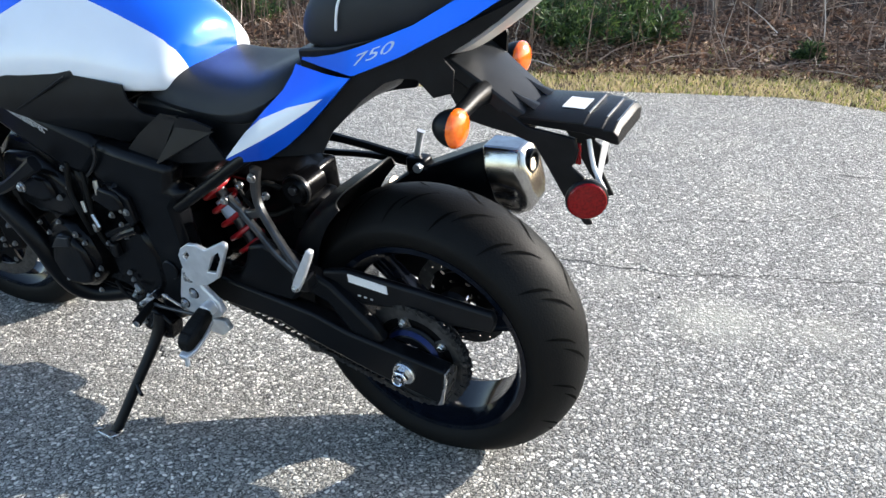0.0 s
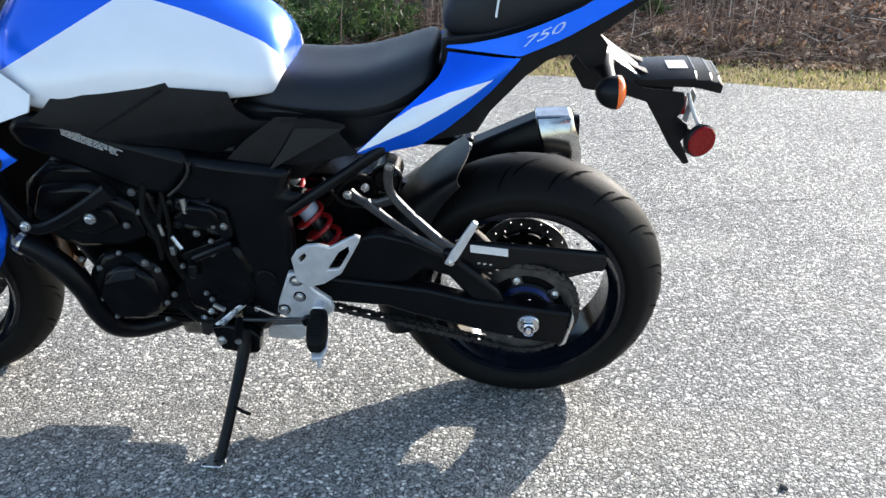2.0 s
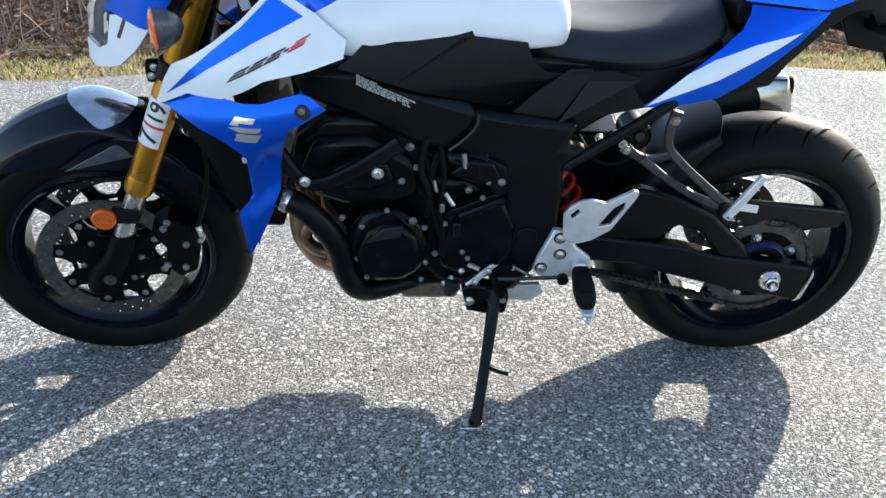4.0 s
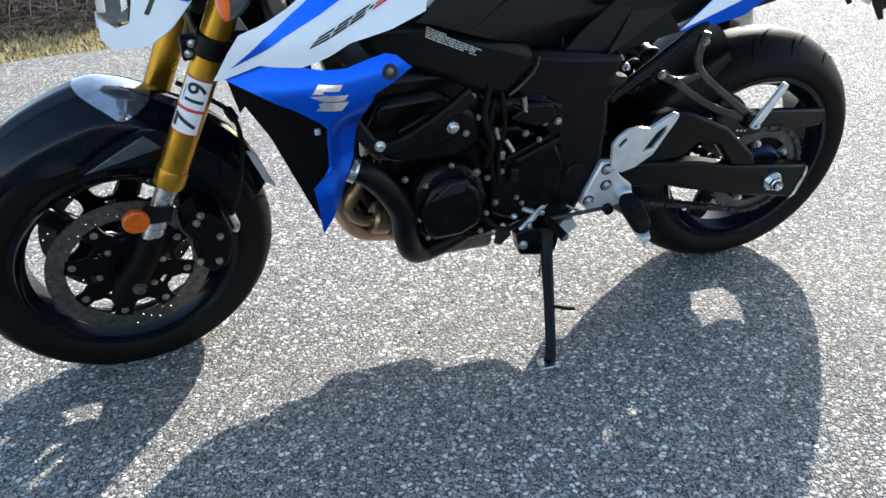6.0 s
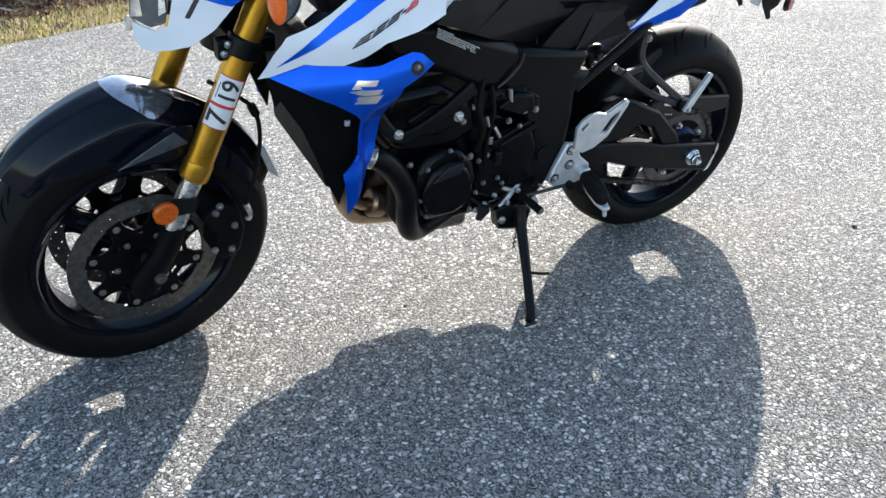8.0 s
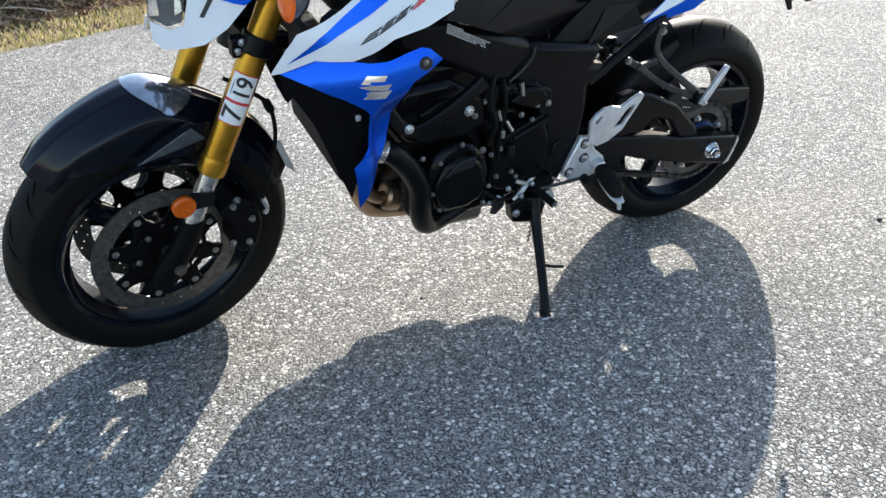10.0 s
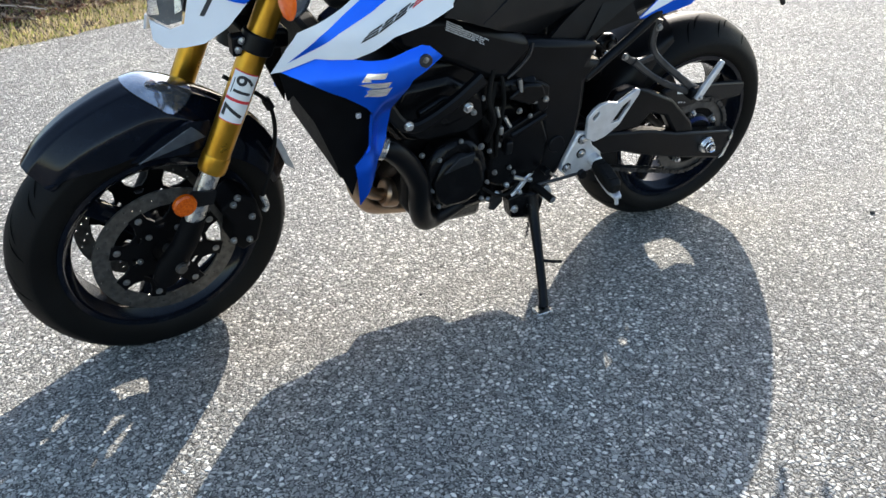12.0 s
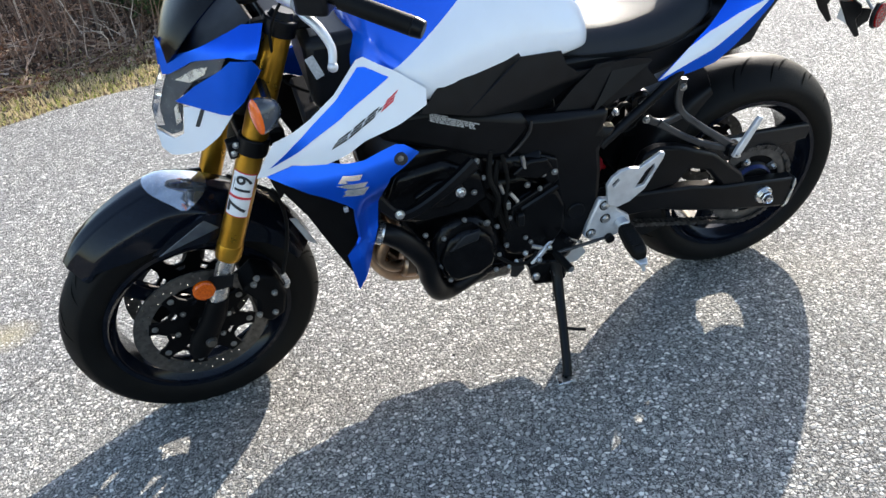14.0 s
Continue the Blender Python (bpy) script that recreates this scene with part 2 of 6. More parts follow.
def hex_bolt(name, x, y, z, r, parent, material=None, depth=0.008, side=-1, label=""):
    """A flanged hexagon bolt whose axis lies across the machine."""
    bm = bmesh.new()
    rings = []
    for q, d, n in ((1.35, 0.0, 12), (1.35, 0.3, 12), (0.95, 0.3, 12), (0.95, 0.9, 12), (0.75, 1.0, 12)):
        rings.append([(x + r * q * math.cos(a) * (1 if q > 1.2 else (1.0 if k % 2 else 0.9)), y + side * depth * d, z + r * q * math.sin(a) * (1 if q > 1.2 else (1.0 if k % 2 else 0.9)))
                      for k, a in enumerate(np.linspace(0, 2 * math.pi, 12, endpoint=False))])
    bm.free()
    return part(name, loft(rings), material or M["steel"], parent, label)


def lettering(text, size, place, parent, material, name="lettering", shear=0.0, extrude=0.0004, label=""):
    """Raised writing from the built-in font, laid by a matrix."""
    cu = bpy.data.curves.new("writing", "FONT")
    cu.body, cu.size, cu.shear, cu.extrude, cu.align_x, cu.align_y = text, size, shear, extrude, "CENTER", "CENTER"
    tmp = bpy.data.objects.new("writing", cu)
    me = bpy.data.meshes.new_from_object(tmp)
    bpy.data.objects.remove(tmp)
    me.transform(place)
    me.materials.clear()
    me.materials.append(material)
    ob = new(name, me)
    ob.parent = parent
    if label:
        tagged(ob, label)
    return ob


def flank(x, y, z, turn=0.0, yaw=0.0):
    """The matrix that lays writing on the left flank, reading from the front of the machine to its tail."""
    return Matrix.Translation((x, y, z)) @ Matrix.Rotation(yaw, 4, "Z") @ Matrix.Rotation(radians(90), 4, "X") @ Matrix.Rotation(turn, 4, "Z")


# ---- the place ----
def asphalt_material():
    m = bpy.data.materials.new("worn_asphalt")
    m.use_nodes = True
    nt = m.node_tree
    n, l = nt.nodes, nt.links
    b = n["Principled BSDF"]
    tc = n.new("ShaderNodeTexCoord")
    chips = n.new("ShaderNodeTexVoronoi")
    chips.inputs["Scale"].default_value = 100.0
    rims = n.new("ShaderNodeTexVoronoi")
    rims.feature = "DISTANCE_TO_EDGE"
    rims.inputs["Scale"].default_value = 100.0
    fine = n.new("ShaderNodeTexVoronoi")
    fine.inputs["Scale"].default_value = 330.0
    big = n.new("ShaderNodeTexNoise")
    big.inputs["Scale"].default_value, big.inputs["Detail"].default_value = 1.3, 5.0
    warp = n.new("ShaderNodeTexNoise")
    warp.inputs["Scale"].default_value = 60.0
    add = n.new("ShaderNodeVectorMath")
    add.operation = "MULTIPLY_ADD"
    add.inputs[1].default_value = (0.007, 0.007, 0.007)
    l.new(tc.outputs["Object"], warp.inputs["Vector"])
    l.new(warp.outputs["Color"], add.inputs[0])
    l.new(tc.outputs["Object"], add.inputs[2])
    for t in (chips, fine, rims):
        l.new(add.outputs[0], t.inputs["Vector"])
    l.new(tc.outputs["Object"], big.inputs["Vector"])

    def ramp(source, stops):
        r = n.new("ShaderNodeValToRGB")
        while len(r.color_ramp.elements) < len(stops):
            r.color_ramp.elements.new(0.5)
        for e, (p, c) in zip(r.color_ramp.elements, stops):
            e.position, e.color = p, (*c, 1)
        l.new(source, r.inputs["Fac"])
        return r.outputs["Color"]

    sep = n.new("ShaderNodeSeparateColor")
    l.new(chips.outputs["Color"], sep.inputs[0])
    stone = ramp(sep.outputs[0], ((0.0, (0.15, 0.15, 0.148)), (0.35, (0.30, 0.297, 0.288)), (0.70, (0.48, 0.474, 0.456)), (0.9, (0.70, 0.69, 0.665)), (1.0, (0.88, 0.87, 0.84))))
    sep2 = n.new("ShaderNodeSeparateColor")
    l.new(fine.outputs["Color"], sep2.inputs[0])
    grit = ramp(sep2.outputs[1], ((0.0, (0.018, 0.018, 0.018)), (0.50, (0.105, 0.104, 0.10)), (1.0, (0.44, 0.435, 0.415))))
    # each stone stands clear of its neighbours by an amount of its own; some are sunk in the binder
    clear = math_node(nt, "SUBTRACT", rims.outputs["Distance"], math_node(nt, "MULTIPLY", math_node(nt, "POWER", sep.outputs[2], 1.3), 0.42))
    gap = ramp(clear, ((0.0, (0, 0, 0)), (0.035, (0, 0, 0)), (0.07, (1, 1, 1))))
    mix = n.new("ShaderNodeMix")
    mix.data_type = "RGBA"
    l.new(gap, mix.inputs[0])
    l.new(grit, mix.inputs[6])
    l.new(stone, mix.inputs[7])
    stain = ramp(big.outputs["Fac"], ((0.25, (0.98, 0.955, 0.92)), (0.5, (1.17, 1.14, 1.08)), (0.74, (1.34, 1.295, 1.19))))
    mul = n.new("ShaderNodeMix")
    mul.data_type, mul.blend_type = "RGBA", "MULTIPLY"
    mul.inputs[0].default_value = 1.0
    l.new(mix.outputs[2], mul.inputs[6])
    l.new(stain, mul.inputs[7])
    col = mul.outputs[2]
    # dusty pale patches and a yellowish stain, with ragged edges
    for px, py, pr, tint, amount in ((0.40, 0.90, 0.20, (0.46, 0.45, 0.38), 0.50), (0.68, 0.95, 0.16, (0.44, 0.42, 0.35), 0.35), (0.05, 1.0, 0.10, (0.44, 0.43, 0.38), 0.3), (-2.12, 0.62, 0.11, (0.48, 0.40, 0.22), 0.5), (-0.25, 0.75, 0.09, (0.46, 0.38, 0.2), 0.3)):
        dist = n.new("ShaderNodeVectorMath")
        dist.operation = "DISTANCE"
        dist.inputs[1].default_value = (px, py, -0.02)
        l.new(tc.outputs["Object"], dist.inputs[0])
        edge = n.new("ShaderNodeMapRange")
        edge.inputs["From Min"].default_value, edge.inputs["From Max"].default_value = pr, pr * 0.15
        edge.inputs["To Max"].default_value = amount
        rough_dist = math_node(nt, "MULTIPLY_ADD", warp.outputs["Fac"], pr * 0.5)
        l.new(math_node(nt, "SUBTRACT", dist.outputs["Value"], pr * 0.25), rough_dist.node.inputs[2])
        l.new(rough_dist, edge.inputs["Value"])
        mx = n.new("ShaderNodeMix")
        mx.data_type = "RGBA"
        l.new(edge.outputs["Result"], mx.inputs[0])
        l.new(col, mx.inputs[6])
        mx.inputs[7].default_value = (*tint, 1)
        col = mx.outputs[2]
    l.new(col, b.inputs["Base Color"])
    b.inputs["Roughness"].default_value = 0.86
    h = math_node(nt, "MULTIPLY", math_node(nt, "MINIMUM", math_node(nt, "MAXIMUM", clear, 0.0), 0.16), 4.0)
    h2 = math_node(nt, "MULTIPLY_ADD", math_node(nt, "ADD", sep.outputs[1], math_node(nt, "MULTIPLY", fine.outputs["Distance"], -0.9)), 0.35)
    l.new(h, h2.node.inputs[2])
    bump = n.new("ShaderNodeBump")
    bump.inputs["Strength"].default_value, bump.inputs["Distance"].default_value = 1.0, 0.006
    l.new(h2, bump.inputs["Height"])
    l.new(bump.outputs["Normal"], b.inputs["Normal"])
    return m


EDGE_X = [-60, -10, -3.0, -2.3, -1.8, -1.4, -1.0, -0.5, 0.2, 1.0, 2.4, 8, 60]
EDGE_Y = [1.5, 1.5, 3.12, 3.40, 3.60, 3.76, 3.95, 4.2, 4.28, 4.12, 3.68, 3.2, 3.2]


def road_edge(x):
    """How far off the verge starts."""
    return float(np.interp(x, EDGE_X, EDGE_Y)) + 0.03 * math.sin(1.7 * x) + 0.04 * math.sin(5.3 * x + 1) + 0.03 * noise.noise((x * 9, 0, 0))


def dip(y):
    """The road falls off slightly under the machine."""
    t = min(1.0, max(0.0, (y + 0.34) / 0.30))
    return -0.021 * t * t * (3 - 2 * t)


xs = np.unique(np.concatenate([np.linspace(-60, -8, 14), np.linspace(-8, 6, 141), np.linspace(6, 60, 14)]))
rows_y = np.unique(np.concatenate([np.linspace(-60, -3, 12), np.linspace(-3, -0.4, 8), np.linspace(-0.4, 0.0, 14), np.linspace(0.0, 4.2, 12)]))
verts, faces = [], []
for x in xs:
    for y in rows_y:
        verts.append((x, y if y <= 0 else y / 4.2 * (road_edge(x) - 0.12), dip(y)))
    verts.append((x, road_edge(x), dip(1) + 0.004))
    verts.append((x, road_edge(x) + 0.05, dip(1) - 0.05))
cnt = len(rows_y) + 2
for i in range(len(xs) - 1):
    for j in range(cnt - 1):
        faces.append((i * cnt + j, (i + 1) * cnt + j, (i + 1) * cnt + j + 1, i * cnt + j + 1))
road = part("road", mesh(verts, faces), asphalt_material(), None, sharp=0)
tagged(road, "worn grey asphalt road with coarse exposed aggregate", "road", kind="structure")


def crack(pts, width, seed):
    """A thin dark crack that wanders through the asphalt."""
    rnd = random.Random(seed)
    path = []
    for (ax, ay), (bx, by) in zip(pts, pts[1:]):
        m = max(2, int(math.hypot(bx - ax, by - ay) / 0.02))
        path += [(ax + (bx - ax) * i / m, ay + (by - ay) * i / m) for i in range(m)]
    verts, faces = [], []
    wob = 0.0
    for i, (x, y) in enumerate(path):
        wob = 0.75 * wob + rnd.gauss(0, 0.007)
        w = width * max(0.15, rnd.uniform(0.3, 1.2)) * min(1, i / 3, (len(path) - 1 - i) / 3 + 0.05)
        verts += [(x, y + wob - w, dip(y) + 0.0012), (x, y + wob + w, dip(y) + 0.0012)]
    faces = [(2 * i, 2 * i + 2, 2 * i + 3, 2 * i + 1) for i in range(len(path) - 1)]
    return part("crack", mesh(verts, faces), crack_dark, road, sharp=0)


crack_dark = mat("crack_dark", (0.018, 0.017, 0.016), (0.05, 0.047, 0.042), rough=0.95)
for i, (pts, w) in enumerate((([(-0.25, 1.08), (-0.03, 1.10), (0.22, 1.13), (0.46, 1.27), (0.8, 1.40), (1.3, 1.5)], 0.005), ([(-0.07, 1.95), (0.02, 1.91), (0.11, 1.93)], 0.008),
                              ([(0.0, 1.60), (0.09, 1.66), (0.4, 1.82), (0.77, 2.12)], 0.004), ([(-2.5, -0.05), (-2.17, 0.13), (-2.03, 0.26), (-1.85, 0.42)], 0.004), ([(0.55, 2.6), (0.85, 2.62)], 0.009))):
    crack(pts, w, 60 + i)


def land(x, y):
    """Height of the ground behind the road: a verge, then a bank of leaf litter."""
    d = y - road_edge(x)
    if d < 0:
        return -0.08
    v = -0.03 + 0.05 * min(d / 0.6, 1.0)
    if d > 0.6:
        k = min(d - 0.6, 4.5)
        v += 0.20 * k + 0.16 * noise.noise((x * 0.7, y * 0.9, 3)) * min(1, k) + 0.05 * noise.noise((x * 3, y * 3, 1)) * min(1, k * 3)
    return v + 0.012 * noise.noise((x * 8, y * 8, 7)) * min(1, d * 5)


soil = mat("leaf_litter_soil", (0.026, 0.016, 0.010), (0.12, 0.072, 0.044), rough=0.95, scale=7, bump=0.9, bump_scale=45)
gx = np.unique(np.concatenate([np.linspace(-400, -10, 14), np.linspace(-10, 8, 160), np.linspace(8, 400, 14)]))
gy = np.unique(np.concatenate([np.linspace(-400, 0.9, 12), np.linspace(1.2, 10.5, 94), np.linspace(10.5, 600, 12)]))
verts = [(x, y, land(x, y) if y > 1.0 else -0.2) for x in gx for y in gy]
k = len(gy)
faces = [(i * k + j, (i + 1) * k + j, (i + 1) * k + j + 1, i * k + j + 1) for i in range(len(gx) - 1) for j in range(k - 1)]
ground = part("ground", mesh(verts, faces), soil, None, sharp=0)
tagged(ground, "brown bank of soil and fallen leaves behind the road", "ground", kind="structure")


def scatter(name, count, maker, material, label, category, seed):
    """Many small pieces in one mesh."""
    rnd = random.Random(seed)
    verts, faces = [], []
    for _ in range(count):
        maker(rnd, verts, faces)
    me = bpy.data.meshes.new(name)
    me.from_pydata(verts, [], faces)
    me.materials.append(material)
    return tagged(new(name, me), label, category, kind="stuff")


def island_mat(name, stops, rough=0.8, through_light=0.0):
    """A colour picked at random for each separate piece."""
    m = bpy.data.materials.new(name)
    m.use_nodes = True
    nt = m.node_tree
    g, r = nt.nodes.new("ShaderNodeNewGeometry"), nt.nodes.new("ShaderNodeValToRGB")
    while len(r.color_ramp.elements) < len(stops):
        r.color_ramp.elements.new(0.5)
    for e, (p, c) in zip(r.color_ramp.elements, stops):
        e.position, e.color = p, (*c, 1)
    nt.links.new(g.outputs["Random Per Island"], r.inputs["Fac"])
    b = nt.nodes["Principled BSDF"]
    nt.links.new(r.outputs["Color"], b.inputs["Base Color"])
    b.inputs["Roughness"].default_value = rough
    if through_light:
        thin, mixer = nt.nodes.new("ShaderNodeBsdfTranslucent"), nt.nodes.new("ShaderNodeMixShader")
        nt.links.new(r.outputs["Color"], thin.inputs["Color"])
        mixer.inputs[0].default_value = through_light
        nt.links.new(b.outputs[0], mixer.inputs[1])
        nt.links.new(thin.outputs[0], mixer.inputs[2])
        nt.links.new(mixer.outputs[0], nt.nodes["Material Output"].inputs["Surface"])
    return m


def grass_blade(rnd, verts, faces):
    x = rnd.uniform(-9, 6)
    d = rnd.uniform(-0.02, 0.66 if x > -1.2 else 0.85) if rnd.random() < 0.9 else rnd.uniform(0.5, 1.1)
    y = road_edge(x) + d
    z = land(x, max(y, road_edge(x) + 0.001))
    h, w, a = rnd.uniform(0.014, 0.050), rnd.uniform(0.0022, 0.005), rnd.uniform(0, 6.28)
    bx, by = rnd.gauss(0, 0.5) * h, rnd.gauss(0, 0.5) * h
    c, s = math.cos(a) * w, math.sin(a) * w
    i = len(verts)
    verts += [(x - c, y - s, z - 0.005), (x + c, y + s, z - 0.005), (x + bx * 0.5 + c * 0.7, y + by * 0.5 + s * 0.7, z + h * 0.6),
              (x + bx * 0.5 - c * 0.7, y + by * 0.5 - s * 0.7, z + h * 0.6), (x + bx * 1.3, y + by * 1.3, z + h * 0.9)]
    faces += [(i, i + 1, i + 2, i + 3), (i + 3, i + 2, i + 4)]


straw = island_mat("verge_grass", ((0.0, (0.17, 0.23, 0.04)), (0.16, (0.34, 0.36, 0.09)), (0.36, (0.48, 0.38, 0.20)), (1.0, (0.64, 0.52, 0.34))), through_light=0.5)
scatter("verge_grass", 60000, grass_blade, straw, "short dry and green grass along the road's edge", "grass", 5)


def litter_leaf(rnd, verts, faces):
    x = rnd.uniform(-10, 8)
    y = road_edge(x) + 0.5 + 3.6 * rnd.random() ** 1.6
    z = land(x, y)
    r = rnd.uniform(0.012, 0.04)
    u = Vector((rnd.gauss(0, 1), rnd.gauss(0, 1), rnd.gauss(0, 0.6))).normalized()
    v = u.cross(Vector((rnd.gauss(0, 0.5), rnd.gauss(0, 0.5) - 0.5, 1))).normalized()
    w = u.cross(v)
    c = Vector((x, y, z + rnd.uniform(0, 0.03)))
    i = len(verts)
    verts += [tuple(c - u * r), tuple(c + v * r * 0.5 + w * r * 0.2), tuple(c + u * r), tuple(c - v * r * 0.5 + w * r * 0.2)]
    faces.append((i, i + 1, i + 2, i + 3))


leaf = island_mat("dead_leaf", ((0.0, (0.04, 0.020, 0.012)), (0.45, (0.19, 0.097, 0.056)), (0.8, (0.36, 0.21, 0.13)), (1.0, (0.66, 0.50, 0.37))), through_light=0.4)
scatter("leaf_litter", 90000, litter_leaf, leaf, "fallen brown leaves covering the bank", "leaves", 6)


def dead_twig(rnd, verts, faces):
    x = rnd.uniform(-10, 8)
    y = road_edge(x) + 0.6 + 3.4 * rnd.random() ** 1.4
    z = land(x, y) + rnd.uniform(0.0, 0.05)
    length, r = rnd.uniform(0.08, 0.55), rnd.uniform(0.0018, 0.006)
    d = Vector((rnd.gauss(0, 1), rnd.gauss(0, 0.6), abs(rnd.gauss(0, 0.55)))).normalized()
    p = Vector((x, y, z))
    side = d.cross(Vector((0.3, 0.2, 1))).normalized()
    up = d.cross(side)
    i = len(verts)
    for s in range(4):
        f = s / 3
        q = p + d * length * f + side * math.sin(f * 3) * length * 0.08 * rnd.uniform(-1, 1) - Vector((0, 0, f * f * length * 0.15))
        rr = r * (1 - 0.7 * f)
        verts += [tuple(q + side * rr), tuple(q - side * rr * 0.6 + up * rr), tuple(q - side * rr * 0.6 - up * rr)]
    for s in range(3):
        for k in range(3):
            a, b = i + s * 3 + k, i + s * 3 + (k + 1) % 3
            faces.append((a, b, b + 3, a + 3))


twig = island_mat("dead_twig", ((0.0, (0.06, 0.036, 0.025)), (0.6, (0.20, 0.122, 0.082)), (0.92, (0.38, 0.265, 0.195)), (1.0, (0.68, 0.57, 0.46))), rough=0.85)
scatter("dead_twigs", 7000, dead_twig, twig, "tangle of dead twigs and stalks lying on the bank", "twigs", 8)

def dead_stalk(rnd, verts, faces):
    """A thin upright stem of the undergrowth."""
    x = rnd.uniform(-10, -1.4) if rnd.random() < 0.85 else rnd.uniform(-1.4, 2.5)
    y = road_edge(x) + 0.75 + 3.2 * rnd.random()
    z = land(x, y) - 0.02
    h, r = rnd.uniform(0.25, 0.7) * (1.5 if x < -2.2 and rnd.random() < 0.5 else 1.0), rnd.uniform(0.0025, 0.008)
    lx, ly = rnd.gauss(0, 0.22) * h, rnd.gauss(0, 0.12) * h
    i = len(verts)
    for s in range(4):
        f = s / 3
        q = Vector((x + lx * f * f + rnd.gauss(0, 0.008), y + ly * f, z + h * f))
        rr = r * (1 - 0.75 * f)
        verts += [(q.x + rr, q.y, q.z), (q.x - rr * 0.5, q.y + rr * 0.8, q.z), (q.x - rr * 0.5, q.y - rr * 0.8, q.z)]
    for s in range(3):
        for k in range(3):
            a, c = i + s * 3 + k, i + s * 3 + (k + 1) % 3
            faces.append((a, c, c + 3, a + 3))


scatter("dead_stalks", 2400, dead_stalk, twig, "thin upright dead stems growing on the bank", "stems", 9)

bark = mat("grey_bark", (0.06, 0.042, 0.032), (0.26, 0.20, 0.155), rough=0.9, scale=16, bump=0.8, bump_scale=60)


def bare_tree(x, y, r, h, seed):
    """A bare sapling: a tapered trunk with side branches."""
    rnd = random.Random(seed)
    root = new("bare_tree")
    z = land(x, y) - 0.05
    root.location = (x, y, z)
    lean = (rnd.gauss(0, 0.07), rnd.gauss(0, 0.05))
    trunk = [(lean[0] * h * f + rnd.gauss(0, 0.02) * f, lean[1] * h * f, h * f) for f in (0, 0.25, 0.5, 0.75, 1)]
    part("trunk", tube(trunk, [r * 1.3, r, r * 0.8, r * 0.55, r * 0.2], n=8, per=4), bark, root)
    for i in range(rnd.randint(3, 6)):
        f = rnd.uniform(0.12, 0.9)
        a = rnd.uniform(0, 6.28)
        p = Vector((lean[0] * h * f, lean[1] * h * f, h * f))
        q = Vector((math.cos(a), math.sin(a) * 0.6, rnd.uniform(0.3, 1.0))) * rnd.uniform(0.1, 0.3) * min(h, 3.0)
        part("branch", tube([p, p + q * 0.5 + Vector((0, 0, -0.03)), p + q], [r * 0.35, r * 0.25, r * 0.08], n=5, per=3), bark, root)
    return tagged(root, "bare winter sapling with thin grey branches on the bank", "tree", "saplings on the bank")


rnd = random.Random(21)
for i in range(34):
    tx = -9.5 + i * 0.5 + rnd.uniform(-0.2, 0.2)
    ty = road_edge(tx) + rnd.uniform(1.0, 3.6)
    tall = rnd.uniform(0.7, 1.1) if tx < -3.6 else rnd.uniform(0.35, 0.7)
    bare_tree(tx, ty, rnd.uniform(0.008, 0.016) if tx < -3.6 else rnd.uniform(0.006, 0.014), tall, 100 + i)
# stouter trunks at the foot of the bank
for i, (tx, ty, tr, th) in enumerate(((-0.80, 6.15, 0.05, 0.62), (-0.42, 6.2, 0.030, 0.6), (-0.18, 6.25, 0.022, 0.6), (-3.3, 6.2, 0.03, 0.7), (-3.75, 6.4, 0.04, 0.8), (-4.6, 6.2, 0.045, 0.8), (-5.1, 6.5, 0.05, 0.9), (-2.7, 6.3, 0.018, 0.7), (-3.0, 5.9, 0.010, 0.8), (-2.5, 6.0, 0.008, 0.7), (-3.5, 5.8, 0.008, 0.9), (-2.2, 6.1, 0.008, 0.7))):
    bare_tree(tx, ty, tr, th, 200 + i)
needle = island_mat("evergreen_needles", ((0.0, (0.012, 0.03, 0.01)), (0.5, (0.035, 0.075, 0.02)), (1.0, (0.13, 0.19, 0.055))), rough=0.6, through_light=0.35)


def evergreen(x, y, size, seed, leaf_size=1.0, label="low green evergreen shrub at the foot of the bank"):
    """A low evergreen shrub: stems and a crown of many narrow leaves."""
    rnd = random.Random(seed)
    root = new("evergreen_shrub")
    root.location = (x, y, land(x, y))
    verts, faces = [], []
    for s in range(26):
        a, el = rnd.uniform(0, 6.28), rnd.uniform(0.25, 1.4)
        d = Vector((math.cos(a) * math.cos(el), math.sin(a) * math.cos(el), math.sin(el)))
        ln = size * rnd.uniform(0.55, 1.0)
        if s < 7:
            part("stem", tube([(0, 0, -0.03), d * ln * 0.5, d * ln + Vector((0, 0, -0.1 * ln))], [0.010, 0.006, 0.002], n=5, per=3), bark, root)
        for _ in range(150):
            f = rnd.uniform(0.2, 1.05)
            p = d * ln * f + Vector((rnd.gauss(0, 0.07), rnd.gauss(0, 0.07), rnd.gauss(0, 0.06) - 0.1 * ln * f * f)) * size
            u = (d + Vector((rnd.gauss(0, 0.8), rnd.gauss(0, 0.8), rnd.gauss(0, 0.7)))).normalized()
            v = u.cross(Vector((rnd.gauss(0, 1), rnd.gauss(0, 1), 1))).normalized()
            r = rnd.uniform(0.02, 0.05) * leaf_size
            i = len(verts)
            verts += [tuple(p - u * r), tuple(p + v * r * 0.16), tuple(p + u * r), tuple(p - v * r * 0.16)]
            faces.append((i, i + 1, i + 2, i + 3))
    me = bpy.data.meshes.new("crown")
    me.from_pydata(verts, [], faces)
    me.materials.append(needle)
    crown = new("crown", me)
    crown.parent = root
    return tagged(root, label, "shrub", "shrubs on the bank")


